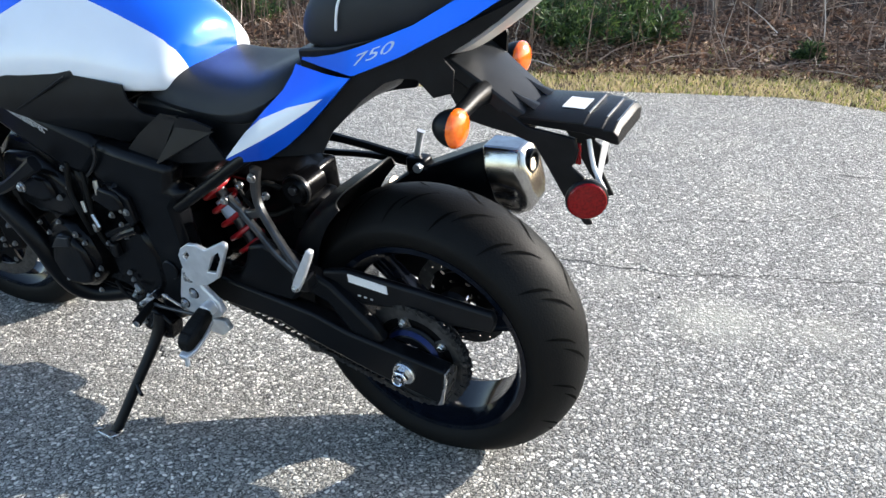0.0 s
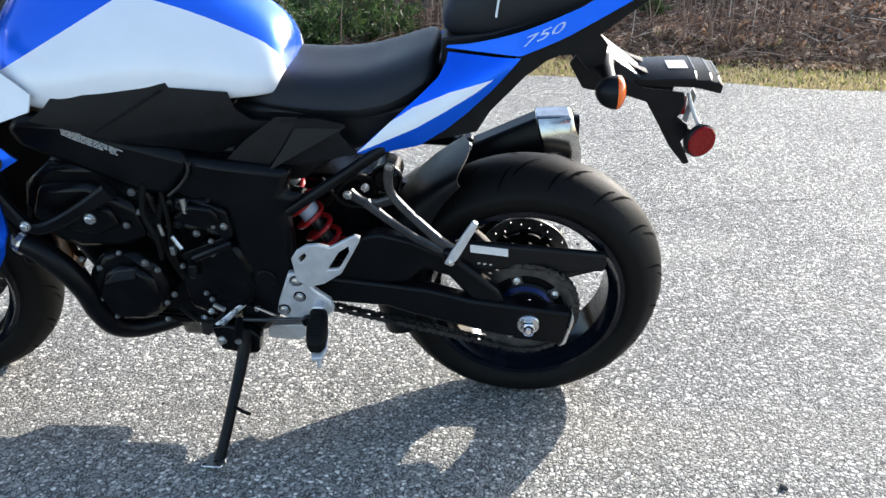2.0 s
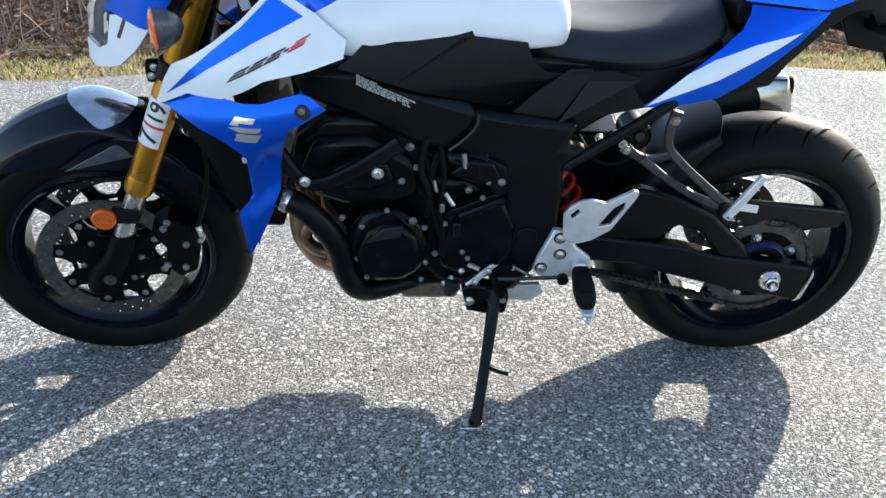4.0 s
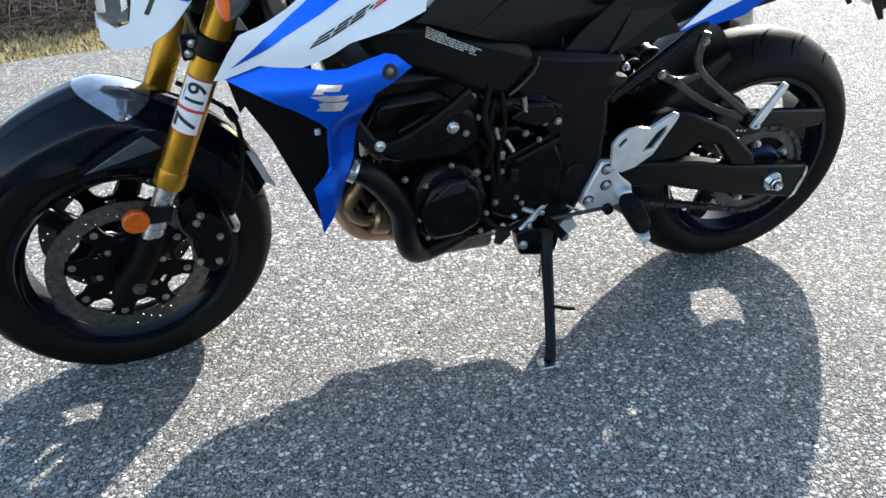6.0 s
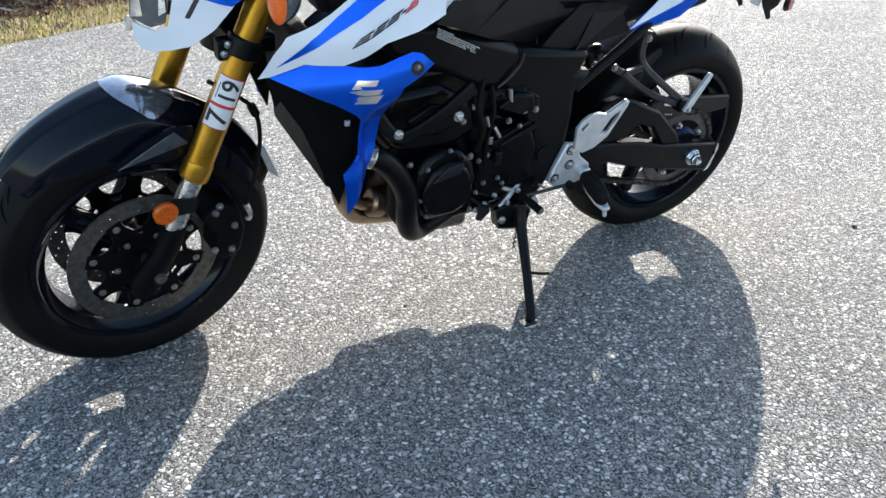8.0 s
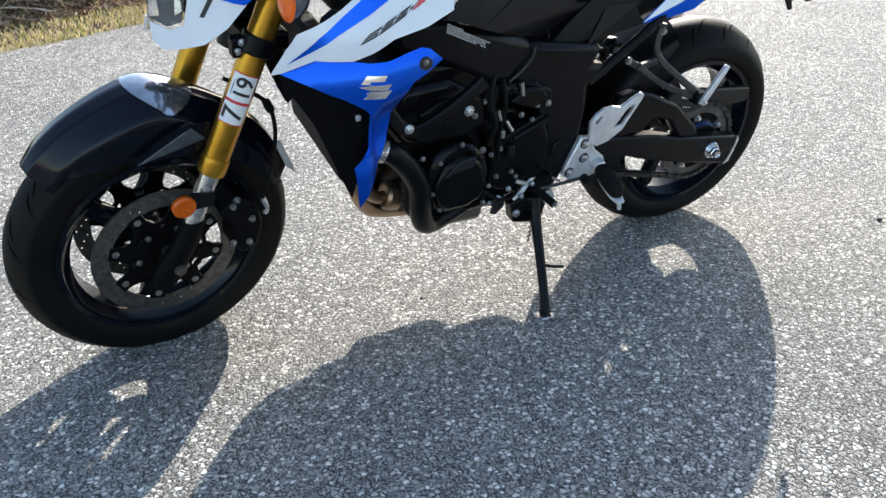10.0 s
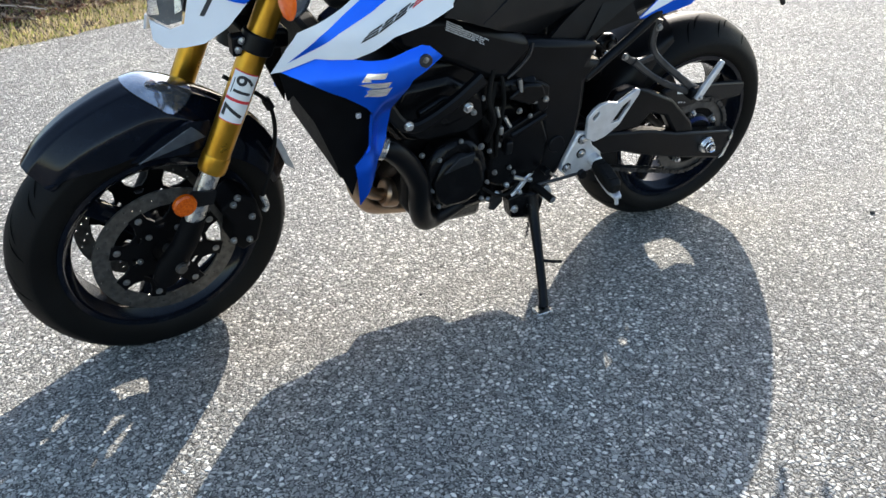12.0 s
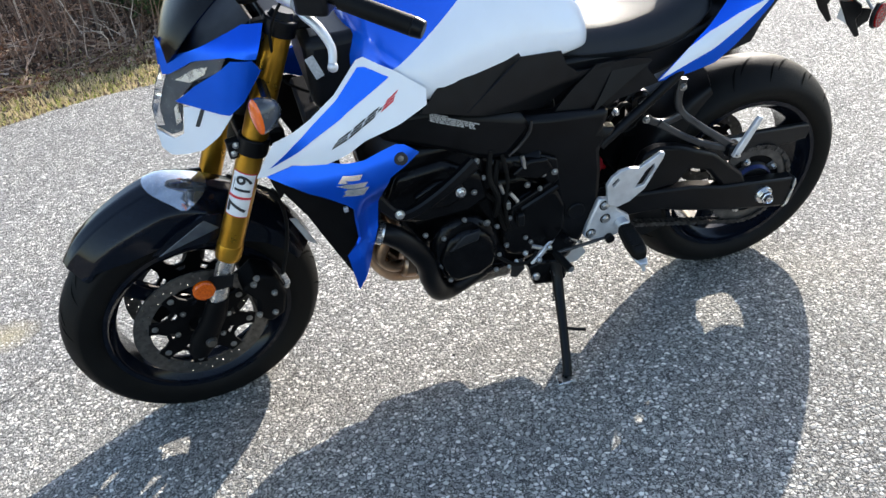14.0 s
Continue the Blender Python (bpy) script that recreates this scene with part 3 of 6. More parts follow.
for i, (ex, dy, es) in enumerate(((-1.55, 1.15, 0.55), (-1.15, 1.3, 0.5), (-1.9, 1.6, 0.6), (0.14, 0.95, 0.13), (1.25, 1.7, 0.16), (-4.6, 1.7, 0.7))):
    evergreen(ex, road_edge(ex) + dy, es, 300 + i)

# taller evergreens further up, unseen and added only to shade the bank
for i, (ex, ey, es) in enumerate(((-1.6, 8.9, 2.0), (-0.6, 9.2, 2.2), (0.3, 9.6, 2.0), (1.1, 9.9, 2.3), (1.9, 10.4, 2.1))):
    evergreen(ex, ey, es, 330 + i, 3.4, "unseen tall evergreen, added to shade the bank")

# loose dark stones lying on the road
for i, (px, py, pr) in enumerate(((0.505, -0.379, 0.008), (-0.859, -0.125, 0.005), (0.21, 0.95, 0.006), (-0.42, -0.75, 0.004))):
    bm = bmesh.new()
    bmesh.ops.create_icosphere(bm, subdivisions=2, radius=pr)
    for v in bm.verts:
        v.co *= 1 + 0.35 * noise.noise(v.co * 160 + Vector((i, 0, 0)))
        v.co.z *= 0.6
    stone = part("pebble", bm, mat("dark_stone", (0.02, 0.018, 0.016), (0.06, 0.055, 0.05), rough=0.8), None)
    stone.location = (px, py, dip(py) + pr * 0.4)
    tagged(stone, "small dark loose stone on the asphalt", "stone", "loose stones")


# ---- the motorcycle: x runs from nose (minus) to tail, the left flank lies towards minus y ----
from mathutils.geometry import delaunay_2d_cdt

bike = new("motorcycle")
bike.matrix_world = Matrix.Translation((0, 0.045, -0.022)) @ Matrix.Rotation(radians(10.8), 4, "X")
tagged(bike, "blue and white naked motorcycle leaning on its side stand", "motorcycle")
RAKE = Vector((0.358, 0, 0.934)).normalized()
STEER = Matrix.Translation((-1.22, 0, 0.73)) @ Matrix.Rotation(radians(9), 4, RAKE) @ Matrix.Translation((1.22, 0, -0.73))


def ramp_of(xs, ys, soft=0.04):
    """A smooth curve through a table."""
    span = xs[-1] - xs[0]
    gx = np.linspace(xs[0] - 0.2 * span, xs[-1] + 0.2 * span, 281)
    gy = np.interp(gx, xs, ys)
    gy[gx < xs[0]] = ys[0] + (gx[gx < xs[0]] - xs[0]) * (ys[1] - ys[0]) / (xs[1] - xs[0])
    gy[gx > xs[-1]] = ys[-1] + (gx[gx > xs[-1]] - xs[-1]) * (ys[-1] - ys[-2]) / (xs[-1] - xs[-2])
    k = np.exp(-np.linspace(-2, 2, max(3, int(soft * 280) | 1)) ** 2)
    h = len(k) // 2
    gy = np.convolve(np.concatenate([np.full(h, gy[0]), gy, np.full(h, gy[-1])]), k / k.sum(), "valid")
    return lambda v: float(np.interp(v, gx, gy))


def over(v, w=0.012):
    """v where it is above nought, else nought, with a soft bend."""
    return 0.5 * (v + math.sqrt(v * v + w * w)) - 0.5 * w


def panel(outline, lift, step=0.008):
    """A body panel: a closed outline in side view, filled with fine triangles and bowed by lift(x, z), which gives its depth."""
    pts = []
    n = len(outline)
    for i in range(n):
        a, b = Vector(outline[i]), Vector(outline[(i + 1) % n])
        m = max(1, round((b - a).length / step))
        pts += [a + (b - a) * (j / m) for j in range(m)]
    k = len(pts)
    edges = [(i, (i + 1) % k) for i in range(k)]
    px, pz = np.array([p.x for p in pts]), np.array([p.y for p in pts])
    qx, qz = np.roll(px, -1), np.roll(pz, -1)
    gx, gz = np.meshgrid(np.arange(px.min(), px.max(), step), np.arange(pz.min(), pz.max(), step), indexing="ij")
    gz = gz + (np.arange(gz.shape[0]) % 2 * step / 2)[:, None]
    gx, gz = gx.ravel()[:, None], gz.ravel()[:, None]
    with np.errstate(divide="ignore", invalid="ignore"):
        cross = ((pz > gz) != (qz > gz)) & (gx < (qx - px) * (gz - pz) / (qz - pz) + px)
    inside = (cross.sum(1) % 2 == 1) & (np.hypot(px - gx, pz - gz).min(1) > step * 0.62)
    inner = [Vector((x, z)) for x, z in zip(gx[inside, 0], gz[inside, 0])]
    out = delaunay_2d_cdt(pts + inner, edges, [], 1, 1e-6)
    return mesh([(v.x, lift(v.x, v.y), v.y) for v in out[0]], [tuple(f) for f in out[2]])


# -- wheels --
def pierced(outline, holes, y0, y1):
    """A plate with openings through it."""
    pts, edges, base = [], [], 0
    for ring in [outline] + holes:
        pts += [Vector(p) for p in ring]
        edges += [(base + i, base + (i + 1) % len(ring)) for i in range(len(ring))]
        base += len(ring)
    tris = []
    for f in delaunay_2d_cdt(pts, edges, [], 1, 1e-6)[2]:
        cen = sum((pts[i] for i in f), Vector((0, 0))) / 3
        hit = False
        for ring in holes:
            ins = False
            for (px, pz), (qx, qz) in zip(ring, ring[1:] + ring[:1]):
                if (pz > cen.y) != (qz > cen.y) and cen.x < (qx - px) * (cen.y - pz) / (qz - pz) + px:
                    ins = not ins
            hit = hit or ins
        if not hit:
            tris.append(tuple(f))
    n = len(pts)
    verts = [(p.x, y0, p.y) for p in pts] + [(p.x, y1, p.y) for p in pts]
    return mesh(verts, tris + [tuple(i + n for i in reversed(t)) for t in tris] + [(a_, b_, b_ + n, a_ + n) for a_, b_ in edges])


def tyre_mesh(cx, cz, r, half, bead):
    drop = half * 0.62
    side = [(bead, -0.80), (bead + 0.008, -0.90), (bead + 0.020, -0.985), (r - drop, -1.0), (r - drop * 0.86, -0.975), (r - drop * 0.66, -0.86), (r - drop * 0.43, -0.70),
            (r - drop * 0.235, -0.52), (r - drop * 0.07, -0.28), (r, 0.0)]
    prof = [(q, d * half) for q, d in side] + [(q, -d * half) for q, d in side[-2::-1]]
    prof += [(bead - 0.004, half * 0.7), (bead - 0.004, -half * 0.7)]
    return lathe(prof, cx, cz, n=96, closed=True)


def crown_at(r, half, bead, f):
    """Radius of the tread at the fraction f of its half width."""
    return float(np.interp(abs(f), [0, 0.28, 0.52, 0.70, 0.86, 0.975, 1.0], [r - half * 0.62 * k for k in (0, 0.07, 0.235, 0.43, 0.66, 0.86, 1.0)]))


def tread(cx, cz, r, half, bead, count):
    """Sipes that sweep over the tread: raised dark strips stand for their shade."""
    verts, faces = [], []
    for k in range(count):
        for side in (-1, 1):
            for a0, f0, f1, sweep, w in ((0.0, 0.08, 0.62, 0.20, 0.0040), (0.5, 0.34, 0.88, 0.13, 0.0034)):
                base = 2 * math.pi * (k + a0 + (0.25 if side > 0 else 0)) / count
                i = len(verts)
                for s in range(9):
                    t = s / 8
                    f = f0 + (f1 - f0) * t
                    a = base + sweep * t ** 0.7
                    rr = crown_at(r, half, bead, f) + 0.0009
                    ww = w * math.sin(math.pi * min(0.95, 0.12 + t * 0.85)) / rr
                    for g in (-1, 1):
                        verts.append((cx + rr * math.cos(a + g * ww), side * f * half, cz + rr * math.sin(a + g * ww)))
                faces += [(i + 2 * s, i + 2 * s + 1, i + 2 * s + 3, i + 2 * s + 2) for s in range(8)]
    return mesh(verts, faces)


def rim_mesh(cx, cz, bead, half):
    prof = [(bead + 0.004, -half * 0.80), (bead + 0.003, -half * 0.86), (bead - 0.008, -half * 0.86), (bead - 0.012, -half * 0.72), (bead - 0.030, -half * 0.5), (bead - 0.033, 0),
            (bead - 0.030, half * 0.5), (bead - 0.012, half * 0.72), (bead - 0.008, half * 0.86), (bead + 0.003, half * 0.86), (bead + 0.004, half * 0.8), (bead - 0.004, half * 0.5),
            (bead - 0.016, 0), (bead - 0.004, -half * 0.5)]
    return lathe(prof, cx, cz, n=72, closed=True)


def spoke_mesh(cx, cz, angle, r0, r1, wide, deep):
    rings = []
    for f in np.linspace(0, 1, 6):
        r = r0 + (r1 - r0) * f
        w, d = wide * (1.15 - 0.35 * f + 0.35 * f ** 4), deep * (1.0 - 0.25 * f)
        ring = []
        for a in np.linspace(0, 2 * math.pi, 10, endpoint=False):
            c, s = math.cos(a), math.sin(a)
            u, v = math.copysign(abs(c) ** 0.6, c) * w, math.copysign(abs(s) ** 0.6, s) * d
            ring.append((cx + r * math.cos(angle) - u * math.sin(angle), v, cz + r * math.sin(angle) + u * math.cos(angle)))
        rings.append(ring)
    return loft(rings)


def wheel(name, cx, cz, r, half, bead, spokes, start, label, place=None):
    root = new(name)
    root.parent = bike
    root["label"] = label
    if place:
        root.matrix_local = place
    part("tyre", tyre_mesh(cx, cz, r, half, bead), M["rubber"], root, "black road tyre with slanted tread grooves", sharp=60)
    tagged(part("tread_groove_shade", tread(cx, cz, r, half, bead, 17), M["groove"], root), kind="stuff")
    part("rim", rim_mesh(cx, cz, bead, half), M["gloss"], root, "glossy black cast rim")
    for k in range(spokes):
        part("spoke", spoke_mesh(cx, cz, start + 2 * math.pi * k / spokes, 0.03, bead - 0.022, 0.021, 0.020), M["gloss"], root)
    part("hub", lathe([(0.0, -0.062), (0.030, -0.062), (0.042, -0.05), (0.038, -0.02), (0.036, 0.02), (0.042, 0.05), (0.03, 0.062), (0.0, 0.062)], cx, cz, 32), M["satin"], root)
    return root


def ring(cx, cz, r, n, turn=0.0):
    return [(cx + r * math.cos(a + turn), cz + r * math.sin(a + turn)) for a in np.linspace(0, 2 * math.pi, n, endpoint=False)]


def brake_disc(parent, cx, cz, r0, r1, y, holes, arms=8, start=0.0, core=0.72):
    """A drilled rotor held by floating buttons on a star-shaped carrier."""
    root = new("brake_disc")
    root.parent = parent
    side = -1 if y < 0 else 1
    drilled = []
    for k in range(holes):
        a = 2 * math.pi * k / holes
        q = r0 + (r1 - r0) * (0.22, 0.5, 0.78)[k % 3]
        drilled.append(ring(cx + q * math.cos(a), cz + q * math.sin(a), 0.0023, 7))
    part("rotor", pierced(ring(cx, cz, r1, 72), [ring(cx, cz, r0, 60)] + drilled, y - 0.0025, y + 0.0025), M["disc"], root, "drilled steel brake rotor")
    outline, hub = [], r0 * core
    for k in range(arms):
        mid = start + 2 * math.pi * k / arms
        half = math.pi / arms
        for da, r in ((-0.98, hub), (-0.72, hub), (-0.40, r0 * 0.86), (-0.34, r0 + 0.004), (0.34, r0 + 0.004), (0.40, r0 * 0.86), (0.72, hub), (0.98, hub)):
            outline.append((cx + r * math.cos(mid + da * half), cz + r * math.sin(mid + da * half)))
    slots = []
    for k in range(arms):
        mid = start + 2 * math.pi * (k + 0.5) / arms
        slots.append([(cx + r * math.cos(mid + d), cz + r * math.sin(mid + d)) for r, d in ((r0 * 0.56, -0.10), (r0 * 0.65, -0.16), (r0 * 0.65, 0.16), (r0 * 0.56, 0.10))])
    part("carrier", pierced(outline, [ring(cx, cz, 0.034, 24)] + slots, y - 0.0032, y + 0.0032), M["black"], root, "black star-shaped disc carrier")
    for k in range(arms):
        a = start + 2 * math.pi * k / arms
        hex_bolt("rotor_button", cx + r0 * 0.91 * math.cos(a), y + side * 0.003, cz + r0 * 0.91 * math.sin(a), 0.0058, root, M["bolt"], 0.004, side)
    for k in range(6):
        a = start + 1.05 * k - 0.4
        hex_bolt("carrier_bolt", cx + 0.062 * math.cos(a), y + side * 0.003, cz + 0.062 * math.sin(a), 0.0052, root, M["bolt"], 0.006, side)


REAR, FRONT = (-0.005, 0.307), (-1.449, 0.290)
rear_wheel = wheel("rear_wheel", *REAR, 0.311, 0.090, 0.218, 3, radians(17), "wide rear wheel with black cast rim")
brake_disc(rear_wheel, *REAR, 0.078, 0.110, 0.085, 27, core=0.88)
front_wheel = wheel("front_wheel", *FRONT, 0.306, 0.060, 0.218, 3, radians(16), "front wheel with black cast rim and twin discs", STEER)
for y in (-0.068, 0.068):
    brake_disc(front_wheel, *FRONT, 0.121, 0.158, y, 60, 8, radians(27))

# -- final drive --
sprocket = new("rear_sprocket")
sprocket.parent = bike
SY = -0.112
teeth = []
for k in range(42 * 4):
    a = 2 * math.pi * k / (42 * 4)
    r = 0.1185 if k % 4 in (1, 2) else 0.1125
    teeth.append((REAR[0] + r * math.cos(a), REAR[1] + r * math.sin(a)))
inner = [(REAR[0] + 0.086 * math.cos(a), REAR[1] + 0.086 * math.sin(a)) for a in np.linspace(0, 2 * math.pi, 168, endpoint=False)]
vs = [(x, SY + d, z) for d in (-0.003, 0.003) for x, z in teeth] + [(x, SY + d, z) for d in (-0.003, 0.003) for x, z in inner]
fs = []
for i in range(168):
    j = (i + 1) % 168
    fs += [(i, j, 168 + j, 168 + i), (336 + i, 336 + j, 504 + j, 504 + i), (i, j, 336 + j, 336 + i), (168 + i, 168 + j, 504 + j, 504 + i)]
part("toothed_ring", mesh(vs, fs), M["ringsteel"], sprocket, "worn grey steel sprocket ring")
part("carrier", lathe([(0.035, -0.016), (0.050, -0.016), (0.062, -0.006), (0.066, -0.002), (0.066, 0.004), (0.035, 0.004)], *REAR, 40, y=SY, closed=True), M["satin"], sprocket)
part("carrier_drum", lathe([(0.035, 0.003), (0.087, 0.003), (0.087, 0.022), (0.035, 0.022)], *REAR, 48, y=SY, closed=True), M["black"], sprocket)
part("blue_ring", lathe([(0.056, -0.0175), (0.0625, -0.0095), (0.0615, -0.0085), (0.055, -0.0165)], *REAR, 48, y=SY, closed=True), M["blueanod"], sprocket, "blue anodised ring")
for k in range(5):
    a = 0.55 + 2 * math.pi * k / 5
    part("carrier_arm", turned(spoke_mesh(*REAR, a, 0.055, 0.092, 0.012, 0.004), Matrix.Translation((0, SY, 0))), M["ringsteel"], sprocket)
    hex_bolt("sprocket_bolt", REAR[0] + 0.076 * math.cos(a), SY - 0.004, REAR[1] + 0.076 * math.sin(a), 0.0065, sprocket, M["steel"], 0.010)


def chain_mesh():
    """A roller chain round both sprockets, one link after the other."""
    big, small, r1, r2 = Vector((REAR[0], REAR[1])), Vector((-0.575, 0.375)), 0.114, 0.036
    d = (small - big)
    base = math.atan2(d.y, d.x)
    off = math.acos((r1 - r2) / d.length)
    path = []
    for a in np.linspace(base + off, base + 2 * math.pi - off, 60):
        path.append(big + Vector((math.cos(a), math.sin(a))) * r1)
    for a in np.linspace(base - off, base + off, 20):
        path.append(small + Vector((math.cos(a), math.sin(a))) * r2)
    path.append(path[0])
    lens = [0.0]
    for a, b in zip(path, path[1:]):
        lens.append(lens[-1] + (b - a).length)
    count = int(lens[-1] / 0.015875)
    pins = []
    for k in range(count):
        s = lens[-1] * k / count
        pins.append(Vector((np.interp(s, lens, [p.x for p in path]), np.interp(s, lens, [p.y for p in path]))))
    verts, faces = [], []
    for k in range(count):
        a, b = pins[k], pins[(k + 1) % count]
        t = (b - a).normalized()
        u = Vector((-t.y, t.x))
        for y0, y1 in (((-0.0105, -0.0085), (0.0085, 0.0105)) if k % 2 else ((-0.008, -0.006), (0.006, 0.008))):
            i = len(verts)
            ring = [a - t * 0.006, a - t * 0.003 + u * 0.0068, a + (b - a) / 2 + u * 0.0048, b + t * 0.003 + u * 0.0068, b + t * 0.006, b + t * 0.003 - u * 0.0068, a + (b - a) / 2 - u * 0.0048, a - t * 0.003 - u * 0.0068]
            for y in (y0, y1):
                verts += [(p.x, SY + y, p.y) for p in ring]
            faces += [tuple(range(i, i + 8)), tuple(range(i + 15, i + 7, -1))] + [(i + j, i + (j + 1) % 8, i + 8 + (j + 1) % 8, i + 8 + j) for j in range(8)]
        i = len(verts)
        for y in (-0.0115, 0.0115):
            verts += [(a.x + 0.003 * math.cos(q), SY + y, a.y + 0.003 * math.sin(q)) for q in np.linspace(0, 2 * math.pi, 6, endpoint=False)]
        faces += [tuple(range(i, i + 6)), tuple(range(i + 11, i + 5, -1))] + [(i + j, i + (j + 1) % 6, i + 6 + (j + 1) % 6, i + 6 + j) for j in range(6)]
    return mesh(verts, faces)


tagged(part("chain", chain_mesh(), M["chain"], bike, "oily roller chain"), kind="stuff")

# -- swingarm --
swingarm = new("swingarm")
swingarm.parent = bike
tagged(swingarm, "satin black swingarm")
lower = [(-0.50, 0.435), (-0.398, 0.414), (-0.204, 0.388), (-0.118, 0.363), (0.092, 0.332), (0.086, 0.268), (0.064, 0.247), (-0.076, 0.277), (-0.237, 0.322), (-0.30, 0.345), (-0.50, 0.36)]
upper = [(-0.47, 0.40), (-0.43, 0.418), (-0.392, 0.428), (-0.360, 0.470), (-0.342, 0.512), (-0.303, 0.522), (-0.244, 0.507), (-0.149, 0.463), (-0.062, 0.383), (-0.045, 0.35), (-0.12, 0.36), (-0.165, 0.418), (-0.215, 0.437), (-0.25, 0.40), (-0.40, 0.395)]
part("lower_arm", plate(lower, -0.168, -0.132), M["satin"], swingarm, bevel=0.006)
part("upper_brace", plate(upper, -0.160, -0.128), M["satin"], swingarm, bevel=0.008)
part("lower_arm", plate([(-0.50, 0.49), (-0.38, 0.50), (-0.26, 0.475), (-0.12, 0.40), (0.092, 0.345)] + lower[5:], 0.13, 0.165), M["satin"], swingarm, bevel=0.006)
part("cross_member", block((-0.47, -0.13, 0.36), (-0.36, 0.13, 0.418)), M["satin"], swingarm, bevel=0.02)
part("axle_adjuster", plate([(0.094, 0.333), (0.099, 0.318), (0.084, 0.255), (0.068, 0.246), (0.077, 0.26), (0.088, 0.30)], -0.172, -0.13), M["steel"], swingarm, "bright steel adjuster end plate", bevel=0.002)
axle = new("rear_axle")
axle.parent = bike
part("washer", lathe([(0.0, -0.176), (0.022, -0.176), (0.024, -0.173), (0.024, -0.168)], 0.003, 0.306, 32), M["steel"], axle)
part("nut", loft([[(0.003 + 0.017 * math.cos(a), y, 0.306 + 0.017 * math.sin(a)) for a in np.linspace(0, 2 * math.pi, 6, endpoint=False)] for y in (-0.175, -0.19)]), M["chrome"], axle, bevel=0.002)
part("spindle", lathe([(0.0, -0.198), (0.006, -0.198), (0.007, -0.192), (0.011, -0.198), (0.012, -0.19), (0.012, 0.19), (0.0, 0.19)], 0.003, 0.306, 24), M["chrome"], axle)

inward = lambda x, z: float(np.interp(x, [-0.175, -0.08, 0.165], [0.0, 0.018, 0.046]))
guard = part("chain_guard", plate([(-0.175, 0.482), (-0.13, 0.487), (-0.042, 0.472), (0.163, 0.438), (0.167, 0.420), (0.160, 0.395), (0.05, 0.398), (-0.024, 0.414), (-0.119, 0.413), (-0.165, 0.44)], -0.146, -0.128, inward),
             M["plastic"], bike, "black plastic chain guard", bevel=0.005)
part("warning_label", plate([(-0.120, 0.4835), (-0.042, 0.4655), (-0.042, 0.4475), (-0.120, 0.4655)], -0.1478, -0.1463, inward), M["label"], guard, "white warning label")
# pale slivers stand for the bright road seen through the guard's slits
for x, z in ((-0.106, 0.434), (-0.094, 0.431), (-0.082, 0.428)):
    part("bright_slit", plate([(x, z), (x + 0.006, z - 0.001), (x + 0.007, z + 0.003), (x + 0.001, z + 0.004)], -0.1475, -0.1463, inward), M["alu"], guard)

# mudguard hugging the rear tyre, with a pointed tip
rows = []
for f in np.linspace(0, 1, 12):
    row = []
    for y, q in ((-0.101, 0.095), (-0.099, 0.045), (-0.080, 0.016), (-0.045, 0.004), (0, 0.0), (0.045, 0.004), (0.080, 0.016), (0.099, 0.045), (0.101, 0.095)):
        first = 110 + 5 * (abs(y) / 0.1) ** 2
        t = radians(first + (198 - first) * f)
        r = 0.350 - 0.010 * f - q * min(1.0, 0.30 + 1.6 * f)
        row.append((REAR[0] + r * math.cos(t), y, REAR[1] + r * math.sin(t)))
    rows.append(row)
part("hugger", skin(rows, 2, 3), M["plastic"], bike, "black plastic rear hugger with a pointed tip", solid=0.003)

# hidden block, added to close a bright notch in the cast shadow
part("shadow_filler", block((-0.58, 0.03, 0.25), (-0.36, 0.15, 0.42)), M["black"], bike, "unseen black block added to fill the machine's shadow", bevel=0.015)

# -- shock absorber --
shock = new("shock_absorber")
shock.parent = bike
coil = [(-0.424 - 0.0026 * t + 0.030 * math.cos(t), -0.055 + 0.030 * math.sin(t), 0.415 + 0.0048 * t + 0.014 * math.cos(t)) for t in np.linspace(0, 33, 150)]
part("coil_spring", tube(coil, 0.0058, n=8, per=1), M["red"], shock, "red coil spring")
part("damper", tube([(-0.40, -0.055, 0.375), (-0.515, -0.055, 0.60)], 0.013, n=14), M["stay"], shock, "dark damper rod")
part("damper_body", tube([(-0.463, -0.055, 0.498), (-0.486, -0.055, 0.543)], 0.0225, n=20), M["pale"], shock, "pale damper body inside the spring", bevel=0.003)
# two added filler blocks keep the gaps round the spring dark
part("gap_filler", block((-0.56, -0.02, 0.36), (-0.322, 0.14, 0.58)), M["engine"], bike, "black filler block added to darken the gap behind the spring", bevel=0.01)
part("gap_filler", block((-0.335, -0.03, 0.48), (-0.29, 0.09, 0.535)), M["black"], bike, "black filler block added to darken the gap ahead of the tyre", bevel=0.01)
part("collar", tube([(-0.503, -0.055, 0.572), (-0.520, -0.055, 0.598)], 0.033, n=18), M["stay"], shock, bevel=0.003)
part("reservoir", disk(0.030, 0.03, -0.045, -0.300, 0.580, 28, edge=0.2), M["engine"], shock, "black damper reservoir")
part("reservoir_ring", lathe([(0.031, -0.038), (0.034, -0.034), (0.034, -0.028), (0.031, -0.024)], -0.300, 0.580, 32, closed=True), M["stay"], shock, "dull ring on the reservoir")
part("reservoir_cap", disk(0.010, -0.04, -0.052, -0.296, 0.586, 20), M["stay"], shock)
